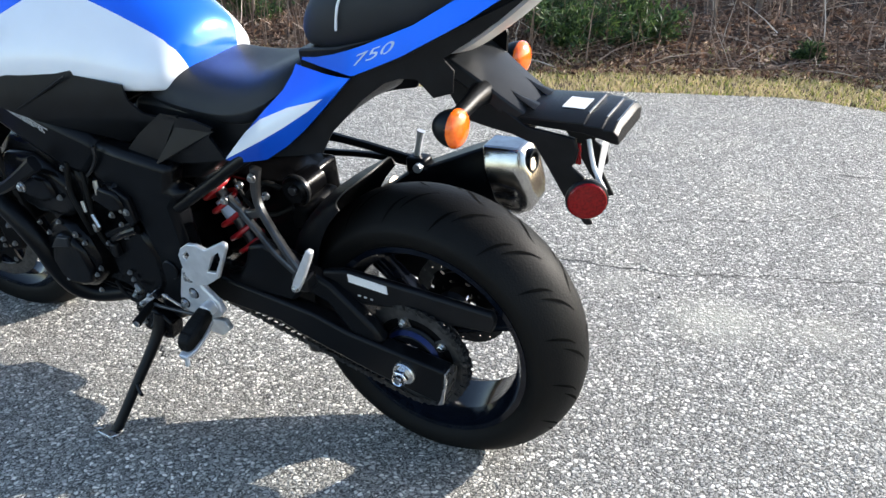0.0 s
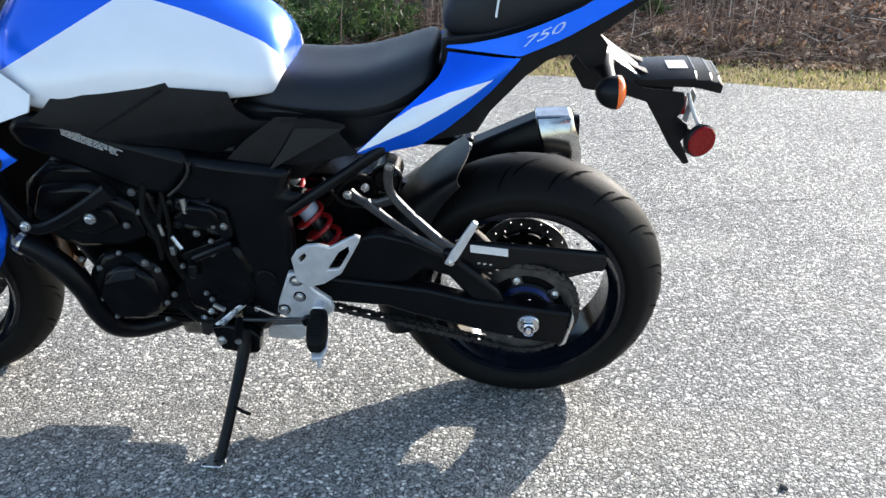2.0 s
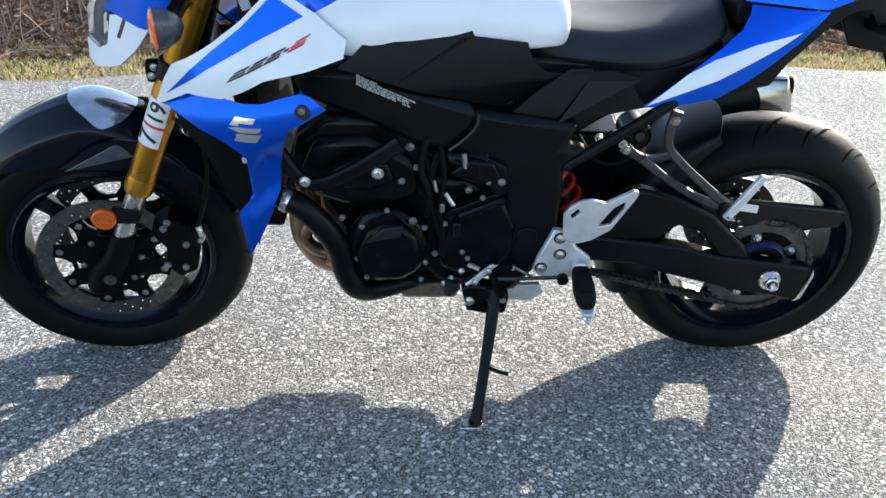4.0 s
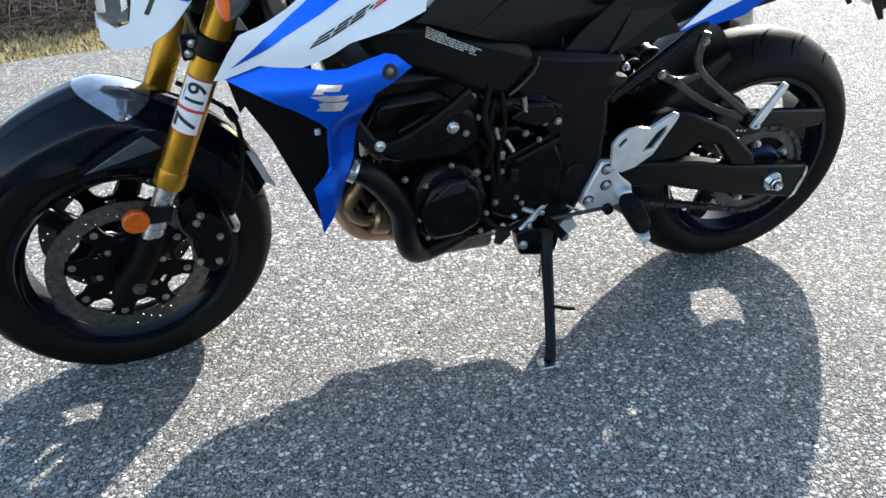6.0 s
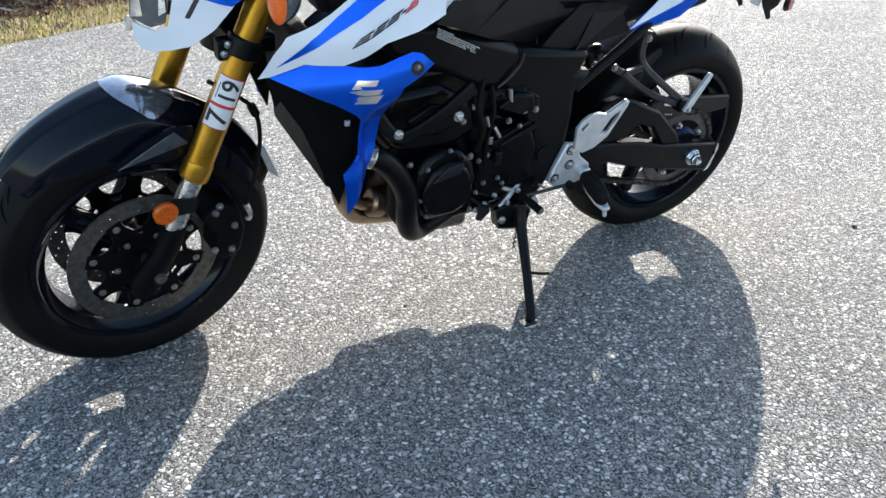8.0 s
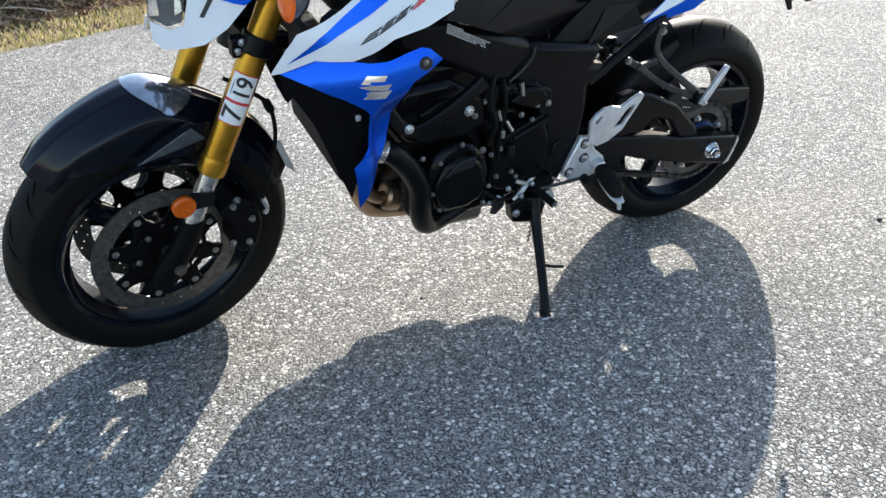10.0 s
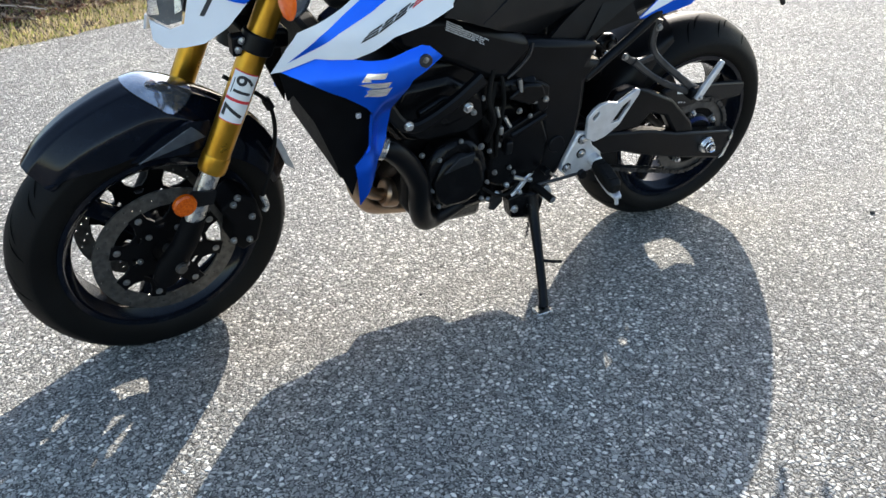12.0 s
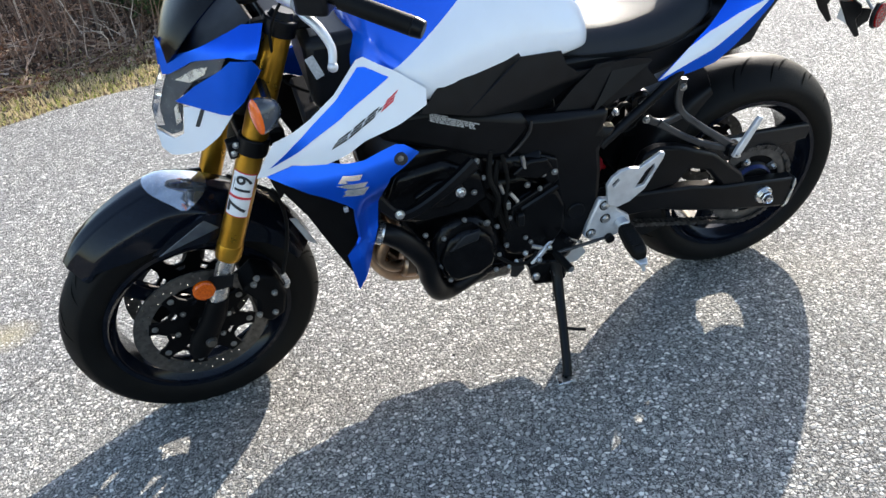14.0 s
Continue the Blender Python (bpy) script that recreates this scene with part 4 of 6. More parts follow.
for pts, r in (([(-0.33, -0.045, 0.585), (-0.36, -0.06, 0.60), (-0.40, -0.07, 0.57), (-0.43, -0.06, 0.53)], 0.006), ([(-0.30, -0.05, 0.55), (-0.34, -0.07, 0.535), (-0.39, -0.075, 0.545), (-0.43, -0.07, 0.60)], 0.0045)):
    part("reservoir_hose", tube(pts, r, n=8), M["rubber"], shock)
for x, y, z in ((-0.338, -0.080, 0.585), (-0.392, -0.09, 0.605)):
    hex_bolt("bracket_bolt", x, y, z, 0.0065, shock, M["steel"], 0.012)

# -- frame --
def cast_bar(pts, wide, deep):
    """A flat cast bar along a path in side view; wide lies in the side view, deep across it."""
    path = smooth_path(pts, 4)
    rings = []
    for i, p in enumerate(path):
        d = path[min(i + 1, len(path) - 1)] - path[max(i - 1, 0)]
        n = Vector((-d.z, 0, d.x)).normalized()
        w = wide * (1.0 + 0.35 * abs(2 * i / (len(path) - 1) - 1) ** 3)
        rings.append([p + n * a * w + Vector((0, b * deep, 0)) for a, b in ((-1, -0.6), (-0.6, -1), (0.6, -1), (1, -0.6), (1, 0.6), (0.6, 1), (-0.6, 1), (-1, 0.6))])
    return loft(rings)


frame_ob = new("frame")
frame_ob.parent = bike
tagged(frame_ob, "satin black twin spar frame")
spar = [(-0.985, 0.775), (-0.95, 0.797), (-0.862, 0.795), (-0.83, 0.775), (-0.75, 0.752), (-0.665, 0.722), (-0.645, 0.700), (-0.662, 0.662), (-0.70, 0.629), (-0.754, 0.638), (-0.838, 0.686), (-0.968, 0.738)]
bow = lambda x, z: float(np.interp(x, [-1.0, -0.85, -0.65], [-0.005, -0.018, 0.0]))
for s in (-1, 1):
    bm = plate(spar, -0.205, -0.155, bow)
    part("spar", bm if s < 0 else flip(bm), M["satin"], frame_ob, bevel=0.016)
    plate_pts = [(-0.664, 0.712), (-0.60, 0.700), (-0.455, 0.680), (-0.475, 0.635), (-0.432, 0.628), (-0.462, 0.606), (-0.478, 0.588), (-0.473, 0.53), (-0.476, 0.46), (-0.475, 0.43), (-0.52, 0.34), (-0.555, 0.292), (-0.605, 0.30), (-0.615, 0.36), (-0.585, 0.47), (-0.60, 0.56), (-0.70, 0.629)]
    bm = plate(plate_pts, -0.200, -0.150)
    part("pivot_plate", bm if s < 0 else flip(bm), M["satin"], frame_ob, bevel=0.020)
    bm = tube([(-0.475, -0.186, 0.588), (-0.345, -0.176, 0.672), (-0.265, -0.165, 0.724), (-0.10, -0.12, 0.80)], 0.0115, n=12, per=2)
    part("rear_rail", bm if s < 0 else flip(bm), M["satin"], frame_ob)
    bm = cast_bar([(-1.035, -0.250, 0.690), (-0.990, -0.258, 0.618), (-0.962, -0.262, 0.592), (-0.925, -0.262, 0.594), (-0.86, -0.260, 0.626), (-0.790, -0.252, 0.668)], 0.0120, 0.010)
    part("engine_cradle_tube", bm if s < 0 else flip(bm), M["satin"], frame_ob)
# the joint's seam highlight is put in as a lighter metal
part("lit_joint_strip", tube([(-0.647, -0.207, 0.706), (-0.652, -0.208, 0.680), (-0.675, -0.207, 0.652), (-0.70, -0.206, 0.632)], 0.0035, n=8), M["stay"], frame_ob)
part("pivot_cap", disk(0.022, -0.198, -0.206, -0.538, 0.435, 24), M["satin"], frame_ob)
# warning label on the spar: rows of unreadable print
rnd = random.Random(4)
for r in range(5):
    z0, x = 0.7865 - 0.0042 * r, -0.866 - 0.0004 * r
    while x < -0.774:
        b = x + rnd.uniform(0.004, 0.013)
        if rnd.random() < 0.88 and r not in (0,) or x < -0.83:
            pts = [(q, z0 - (q + 0.866) * 0.485 + g) for q, g in ((x, 0), (b, 0), (b, -0.0027), (x, -0.0027))]
            part("print_bar", plate(pts, -0.2240, -0.2222, lambda q, z: bow(q, z) + 0.0185), M["print"], frame_ob)
        x = b + 0.0018

part("frame_label", plate([(-1.081, 0.918), (-1.064, 0.924), (-1.049, 0.880), (-1.066, 0.874)], -0.1560, -0.1545), M["print"], frame_ob, "grey printed plate on the steering head")

# -- engine --
engine = new("engine")
engine.parent = bike
tagged(engine, "black four cylinder engine with bright bolts")
case = [(-0.955, 0.50), (-0.925, 0.44), (-0.925, 0.335), (-0.895, 0.285), (-0.80, 0.272), (-0.69, 0.285), (-0.60, 0.31), (-0.56, 0.36), (-0.57, 0.50), (-0.66, 0.56), (-0.80, 0.56), (-0.90, 0.55)]
part("crankcase", plate(case, -0.175, 0.175), M["engine"], engine, bevel=0.018)
barrel = [(-0.955, 0.52), (-1.005, 0.60), (-0.985, 0.66), (-0.93, 0.70), (-0.82, 0.70), (-0.74, 0.64), (-0.72, 0.555), (-0.80, 0.53)]
part("cylinder_head", plate(barrel, -0.205, 0.205), M["engine"], engine, bevel=0.015)
part("cylinder_side_cover", plate([(-0.945, 0.535), (-0.985, 0.59), (-0.95, 0.66), (-0.85, 0.665), (-0.765, 0.615), (-0.752, 0.545), (-0.80, 0.520), (-0.90, 0.518)], -0.222, -0.19), M["engine"], engine, bevel=0.014)
part("cover_boss", plate([(-0.925, 0.600), (-0.87, 0.628), (-0.815, 0.615), (-0.80, 0.575), (-0.85, 0.555), (-0.91, 0.562)], -0.232, -0.215), M["engine"], engine, bevel=0.008)
stator = [(-0.868, 0.500), (-0.835, 0.515), (-0.785, 0.508), (-0.752, 0.475), (-0.738, 0.43), (-0.748, 0.375), (-0.785, 0.345), (-0.84, 0.338), (-0.885, 0.362), (-0.905, 0.41), (-0.898, 0.46)]
part("alternator_cover", plate(stator, -0.232, -0.17), M["engine"], engine, bevel=0.016)
part("alternator_cap", plate([(-0.858, 0.470), (-0.825, 0.488), (-0.787, 0.482), (-0.760, 0.452), (-0.750, 0.412), (-0.762, 0.372), (-0.795, 0.354), (-0.842, 0.352), (-0.874, 0.378), (-0.884, 0.42)], -0.244, -0.225), M["engine"], engine, bevel=0.010)
part("cover_facet", plate([(-0.862, 0.446), (-0.826, 0.482), (-0.786, 0.487), (-0.792, 0.462), (-0.826, 0.456)], -0.249, -0.238), M["slope"], engine, bevel=0.003)
sprkt = [(-0.70, 0.50), (-0.655, 0.525), (-0.585, 0.515), (-0.56, 0.46), (-0.565, 0.39), (-0.60, 0.345), (-0.66, 0.335), (-0.715, 0.36), (-0.725, 0.43)]
part("sprocket_cover", plate(sprkt, -0.205, -0.165), M["engine"], engine, bevel=0.012)
part("oil_pan", plate([(-0.90, 0.29), (-0.86, 0.235), (-0.72, 0.225), (-0.68, 0.29)], -0.10, 0.10), M["engine"], engine, bevel=0.012)
part("gearbox_bar", tube([(-0.675, -0.212, 0.490), (-0.63, -0.215, 0.512), (-0.59, -0.212, 0.528)], 0.009, n=10), M["engine"], engine)
part("water_pipe", tube([(-1.022, -0.232, 0.546), (-0.985, -0.240, 0.530), (-0.945, -0.238, 0.485), (-0.915, -0.232, 0.425), (-0.905, -0.222, 0.360), (-0.885, -0.205, 0.308), (-0.84, -0.178, 0.284), (-0.74, -0.15, 0.298)], [0.022, 0.024, 0.025, 0.025, 0.025, 0.025, 0.022, 0.018], n=16), M["satin"], engine, "black coolant pipe")
part("hose_clamp", tube([(-1.012, -0.234, 0.542), (-1.000, -0.237, 0.537)], 0.0262, n=20), M["steel"], engine, "bright hose clamp")
part("clamp_screw", tube([(-1.010, -0.262, 0.552), (-1.004, -0.264, 0.575)], 0.0045, n=8), M["steel"], engine)
part("hose", tube([(-0.72, -0.19, 0.62), (-0.735, -0.205, 0.56), (-0.725, -0.205, 0.48), (-0.70, -0.19, 0.40)], 0.0075, n=8), M["rubber"], engine)
part("hose", tube([(-0.75, -0.18, 0.64), (-0.765, -0.21, 0.57), (-0.735, -0.21, 0.52), (-0.715, -0.2, 0.44)], 0.005, n=8), M["rubber"], engine)
part("hose", tube([(-0.63, -0.17, 0.60), (-0.605, -0.205, 0.585), (-0.60, -0.205, 0.54), (-0.62, -0.19, 0.50)], 0.0045, n=8), M["rubber"], engine)
part("throttle_body", block((-0.84, -0.16, 0.66), (-0.74, 0.16, 0.74)), M["engine"], engine, bevel=0.02)
for x, z, y, r in ((-0.831, 0.618, -0.272, 0.0085), (-0.964, 0.600, -0.272, 0.0078)):
    hex_bolt("engine_bolt", x, y, z, r, engine, M["steel"], 0.010)
for x, z, y, r in ((-0.638, 0.590, -0.204, 0.0066), (-0.660, 0.548, -0.208, 0.0055), (-0.622, 0.566, -0.208, 0.0052), (-0.636, 0.500, -0.208, 0.0045), (-0.818, 0.515, -0.232, 0.0042), (-0.768, 0.494, -0.236, 0.0060),
                   (-0.745, 0.478, -0.236, 0.0045), (-0.705, 0.470, -0.208, 0.0048), (-0.868, 0.478, -0.232, 0.0045), (-0.724, 0.416, -0.234, 0.0048), (-0.668, 0.402, -0.208, 0.0045), (-0.880, 0.402, -0.232, 0.0042),
                   (-0.862, 0.355, -0.232, 0.0042), (-0.906, 0.492, -0.222, 0.0050), (-1.000, 0.520, -0.212, 0.0052), (-0.752, 0.352, -0.234, 0.0045)):
    hex_bolt("engine_bolt", x, y, z, r, engine, M["bolt"], 0.007)
# hoses, clips and small brackets between the covers
for pts, r in (([(-0.742, -0.212, 0.66), (-0.752, -0.222, 0.60), (-0.735, -0.226, 0.545), (-0.742, -0.214, 0.49)], 0.0062), ([(-0.715, -0.205, 0.64), (-0.708, -0.216, 0.58), (-0.716, -0.216, 0.51), (-0.706, -0.206, 0.44)], 0.0048),
               ([(-0.69, -0.206, 0.61), (-0.655, -0.214, 0.595), (-0.62, -0.212, 0.60), (-0.60, -0.204, 0.585)], 0.005), ([(-0.905, -0.215, 0.62), (-0.88, -0.222, 0.59), (-0.845, -0.222, 0.585), (-0.80, -0.215, 0.60)], 0.004),
               ([(-0.735, -0.205, 0.36), (-0.70, -0.214, 0.335), (-0.665, -0.214, 0.33), (-0.64, -0.208, 0.35)], 0.0045), ([(-0.99, -0.20, 0.60), (-1.0, -0.214, 0.56), (-0.985, -0.214, 0.525)], 0.006)):
    part("hose", tube(pts, r, n=8), M["rubber"], engine)
part("gear_cover_bar", plate([(-0.702, 0.500), (-0.60, 0.545), (-0.597, 0.533), (-0.70, 0.484)], -0.214, -0.202), M["engine"], engine, bevel=0.003)
part("sensor_plug", block((-0.69, -0.222, 0.445), (-0.672, -0.205, 0.478)), M["plastic"], engine, bevel=0.004)
part("wire_clip", block((-0.716, -0.226, 0.505), (-0.706, -0.212, 0.524)), M["bolt"], engine, bevel=0.002)
part("cable_end", tube([(-0.728, -0.22, 0.575), (-0.722, -0.224, 0.552)], 0.0042, n=8), M["bolt"], engine)
part("cable_end", tube([(-0.672, -0.212, 0.628), (-0.668, -0.218, 0.600)], 0.0055, n=8), M["bolt"], engine)
part("cable_end", tube([(-0.655, -0.214, 0.375), (-0.632, -0.222, 0.368)], 0.0055, n=8), M["bolt"], engine)
part("frame_lug", plate([(-0.63, 0.62), (-0.59, 0.60), (-0.585, 0.545), (-0.605, 0.53), (-0.622, 0.56)], -0.214, -0.198), M["satin"], engine, bevel=0.004)
for i in range(2):
    part("case_rib", plate([(-0.895 + 0.012 * i, 0.335 - 0.010 * i), (-0.72, 0.318 - 0.010 * i), (-0.72, 0.322 - 0.010 * i), (-0.895 + 0.012 * i, 0.339 - 0.010 * i)], -0.182, -0.17), M["engine"], engine)
part("wing_stay", block((-1.074, -0.270, 0.634), (-1.064, -0.262, 0.645)), M["alu"], engine, bevel=0.002)
for x, z, y, r in ((-0.773, 0.638, -0.205, 0.0060), (-0.763, 0.600, -0.215, 0.0048), (-0.789, 0.576, -0.226, 0.0052), (-0.743, 0.396, -0.236, 0.0040), (-0.598, 0.570, -0.216, 0.0058), (-0.632, 0.533, -0.212, 0.0044), (-0.657, 0.389, -0.212, 0.0044)):
    hex_bolt("engine_bolt", x, y, z, r, engine, M["bolt"], 0.007)
part("cable_end", tube([(-0.706, -0.222, 0.548), (-0.690, -0.226, 0.522)], 0.0045, n=8), M["steel"], engine, "bright cable end")
part("starter_motor", tube([(-0.735, -0.16, 0.600), (-0.62, -0.19, 0.598)], 0.030, n=20), M["engine"], engine, bevel=0.006)
part("thermostat", plate([(-0.70, 0.588), (-0.66, 0.618), (-0.615, 0.612), (-0.60, 0.580), (-0.64, 0.562)], -0.222, -0.195), M["engine"], engine, bevel=0.006)
part("engine_filler", block((-0.80, -0.15, 0.50), (-0.56, 0.15, 0.72)), M["engine"], engine, bevel=0.02)

# -- exhaust --
exhaust = new("exhaust")
exhaust.parent = bike
tagged(exhaust, "heat tinted steel exhaust with a short black silencer")
for y in (-0.096, -0.032, 0.032, 0.096):
    k = 0.34 * (y + 0.096)
    part("header_pipe", tube([(-0.965, y * 1.4, 0.575), (-1.005 + k * 0.5, y * 1.2, 0.52), (-1.014 + k, y, 0.44), (-1.011 + k, y * 0.98, 0.365), (-0.982 + k, y * 0.9, 0.305), (-0.940 + k * 0.6, y * 0.7, 0.270), (-0.84, y * 0.5, 0.242), (-0.76, y * 0.3, 0.235)], 0.0195, n=16), M["bronze"], exhaust)
part("collector_cap", tube([(-0.952, -0.118, 0.345), (-0.915, -0.118, 0.335)], 0.034, n=24), M["bronze"], exhaust, bevel=0.008)
part("link_pipe", tube([(-0.972, -0.12, 0.435), (-0.998, -0.125, 0.385), (-0.975, -0.122, 0.348), (-0.935, -0.118, 0.340)], 0.0145, n=14), M["bronze"], exhaust)
part("catalyst", block((-0.80, -0.10, 0.195), (-0.665, 0.10, 0.25)), M["disc"], exhaust, "grey steel catalyst box", bevel=0.015)
part("link_pipe", tube([(-0.70, 0.10, 0.23), (-0.55, 0.15, 0.25), (-0.40, 0.19, 0.36), (-0.22, 0.21, 0.48)], 0.026, n=14), M["bronze"], exhaust)


def hexagon(c, w, h, back):
    """A silencer section: a box with cut corners about c."""
    pts = [(-1, -0.45), (-0.55, -1), (0.55, -1), (1, -0.45), (1, 0.45), (0.55, 1), (-0.55, 1), (-1, 0.45)]
    return [(c[0] + back * v * h, c[1] + u * w, c[2] + v * h) for u, v in pts]


part("silencer", loft([hexagon((-0.26, 0.185, 0.415), 0.032, 0.042, -0.5), hexagon((-0.14, 0.203, 0.482), 0.044, 0.058, -0.5), hexagon((0.045, 0.215, 0.553), 0.050, 0.070, -0.30)]), M["satin"], exhaust, "black silencer sleeve", bevel=0.006)
cap = part("silencer_cap", loft([hexagon((0.036, 0.215, 0.553), 0.053, 0.073, -0.28), hexagon((0.092, 0.216, 0.553), 0.054, 0.075, 0.06), hexagon((0.108, 0.216, 0.556), 0.048, 0.066, -0.10), hexagon((0.120, 0.216, 0.562), 0.036, 0.048, -0.22)]), M["endcap"], exhaust, "polished silencer end cap", bevel=0.005)
part("outlet", turned(lathe([(0.019, -0.012), (0.025, -0.012), (0.025, 0.010), (0.019, 0.010)], 0, 0, 24, closed=True), Matrix.Translation((0.106, 0.212, 0.594)) @ Matrix.Rotation(radians(90), 4, "Z")), M["satin"], cap, "black outlet ring")
# flat black disc stands for the darkness inside the outlet
part("outlet_shade", turned(disk(0.0195, 0, 0.006, 0, 0, 20), Matrix.Translation((0.106, 0.212, 0.594)) @ Matrix.Rotation(radians(-90), 4, "Z")), M["groove"], cap)

# -- tank, covers and seats --
tank_paint = two_tone("tank_paint", BLUE, WHITE, [((-0.938, 0.894), (-0.756, 0.985), False), ((-0.598, 1.000), (-0.478, 0.872), False)], (0.085 - 0.35 * 0.88, 0.35), rough=0.26, metal=(0.35, 0.0))
sections = []
#        x      top   half  wide-z bottom
for x, zt, w, zm, zb in ((-1.005, 0.925, 0.135, 0.885, 0.855), (-0.985, 0.985, 0.195, 0.905, 0.855), (-0.935, 1.030, 0.243, 0.895, 0.822), (-0.875, 1.050, 0.255, 0.860, 0.815), (-0.80, 1.058, 0.236, 0.865, 0.80),
                         (-0.70, 1.045, 0.201, 0.865, 0.80), (-0.61, 1.010, 0.172, 0.850, 0.80), (-0.545, 0.965, 0.152, 0.840, 0.80), (-0.495, 0.928, 0.135, 0.835, 0.80), (-0.468, 0.890, 0.105, 0.830, 0.80)):
    half = [(0.0, zt), (0.35, zt - 0.006), (0.60, zt - 0.26 * (zt - zm)), (0.80, zt - 0.52 * (zt - zm)), (0.94, zt - 0.80 * (zt - zm)), (1.0, zm), (0.99, zb + 0.3 * (zm - zb)), (0.93, zb)]
    sections.append([(x, -f * w, z) for f, z in half] + [(x, f * w, z) for f, z in half[:0:-1]])
part("fuel_tank", loft(sections), tank_paint, bike, "glossy blue fuel tank with white sides", subd=2, sharp=0)


def flankdepth(x, z):
    """Depth of the left flank of tank and side cover."""
    return float(np.interp(x, [-1.0, -0.9, -0.8, -0.7, -0.55, -0.45], [-0.268, -0.262, -0.238, -0.205, -0.160, -0.145])) + max(0.0, z - 0.86) * 0.35


cover = [(-0.895, 0.812), (-0.868, 0.831), (-0.832, 0.871), (-0.775, 0.878), (-0.682, 0.875), (-0.668, 0.862), (-0.660, 0.845), (-0.562, 0.826), (-0.552, 0.795), (-0.525, 0.772), (-0.473, 0.765), (-0.510, 0.752), (-0.563, 0.722), (-0.604, 0.700), (-0.66, 0.722), (-0.757, 0.758), (-0.857, 0.800)]
for s in (-1, 1):
    ob = part("tank_side_cover", panel(cover, lambda x, z: s * (abs(flankdepth(x, z)) + 0.004 - 0.5 * max(0, 0.76 - z) - 0.30 * over(z - 0.80, 0.02))), M["plastic"], bike, "matt black plastic cover under the tank", solid=0.006)
    part("crease", tube([(-0.796, s * 0.2445, 0.779), (-0.73, s * 0.2215, 0.813), (-0.668, s * 0.2015, 0.847)], 0.0025, n=6), M["plastic"], ob)
    sp = [(-0.59, 0.690), (-0.525, 0.735), (-0.47, 0.772), (-0.40, 0.774), (-0.35, 0.763), (-0.36, 0.745), (-0.33, 0.705), (-0.40, 0.690), (-0.455, 0.680)]
    part("side_panel", panel(sp, lambda x, z: s * (0.165 - 0.10 * over(z - 0.72, 0.02))), M["plastic"], bike, "matt black plastic side panel below the seat", solid=0.006)
    part("panel_band", panel([(-0.604, 0.676), (-0.545, 0.730), (-0.480, 0.776), (-0.436, 0.776), (-0.475, 0.715), (-0.506, 0.676)], lambda x, z: s * (0.176 - 0.22 * over(z - 0.69, 0.02))), M["plastic"], bike, "satin black moulded band below the seat", solid=0.006)
    part("panel_facet", panel([(-0.500, 0.678), (-0.468, 0.720), (-0.430, 0.774), (-0.347, 0.757), (-0.385, 0.738)], lambda x, z: s * (0.190 - 0.34 * (z - 0.676))), M["plastic"], bike, "satin dark facet of the side panel", solid=0.004)

seat_sections = []
for x, zt, w, zb, dip_ in ((-0.585, 0.812, 0.085, 0.79, 0.0), (-0.545, 0.840, 0.126, 0.775, 0.0), (-0.50, 0.844, 0.136, 0.765, 0.004), (-0.44, 0.836, 0.142, 0.762, 0.006), (-0.36, 0.834, 0.148, 0.755, 0.006),
                           (-0.29, 0.846, 0.152, 0.760, 0.006), (-0.24, 0.863, 0.148, 0.780, 0.004), (-0.20, 0.877, 0.138, 0.812, 0.0), (-0.178, 0.874, 0.115, 0.840, 0.0)):
    half = [(0, zt - dip_), (0.45, zt - dip_ * 0.3), (0.72, zt - 0.010), (0.90, zt - 0.030), (0.99, zt - 0.055), (1.0, zb + 0.03), (0.95, zb), (0.5, zb - 0.005)]
    seat_sections.append([(x, -f * w, z) for f, z in half] + [(x, f * w, z) for f, z in half[:0:-1]])
part("rider_seat", loft(seat_sections), M["vinyl"], bike, "black grained vinyl rider seat", subd=2, sharp=0)
ps = []
for x, zt, w, zb in ((-0.172, 0.945, 0.062, 0.915), (-0.162, 0.985, 0.088, 0.905), (-0.13, 1.015, 0.104, 0.902), (-0.06, 1.035, 0.112, 0.905), (0.03, 1.045, 0.10, 0.925), (0.12, 1.052, 0.085, 0.962), (0.19, 1.050, 0.062, 0.992)):
    half = [(0, zt), (0.5, zt - 0.004), (0.80, zt - 0.022), (0.97, zt - 0.05 * (zt - zb) / 0.12), (1.0, zb + 0.02), (0.92, zb), (0.5, zb)]
    ps.append([(x, -f * w, z) for f, z in half] + [(x, f * w, z) for f, z in half[:0:-1]])
pseat = part("passenger_seat", loft(ps), M["vinyl"], bike, "black passenger seat with pale piping", subd=2, sharp=0)
part("piping", tube([(-0.070, -0.1135, 0.945), (-0.063, -0.107, 0.985), (-0.047, -0.087, 1.019), (-0.027, -0.05, 1.036), (-0.020, 0.0, 1.041)], 0.0022, n=6), M["label"], pseat, "pale piping")

# added filler that keeps the see-through gap under the seat black
part("under_seat_filler", plate([(-0.62, 0.60), (-0.62, 0.70), (-0.57, 0.79), (-0.30, 0.775), (-0.20, 0.80), (-0.12, 0.85), (-0.16, 0.745), (-0.27, 0.715), (-0.36, 0.69), (-0.45, 0.63)], -0.135, 0.135), M["plastic"], bike, "black filler block added to darken the gap under the seat", bevel=0.01)

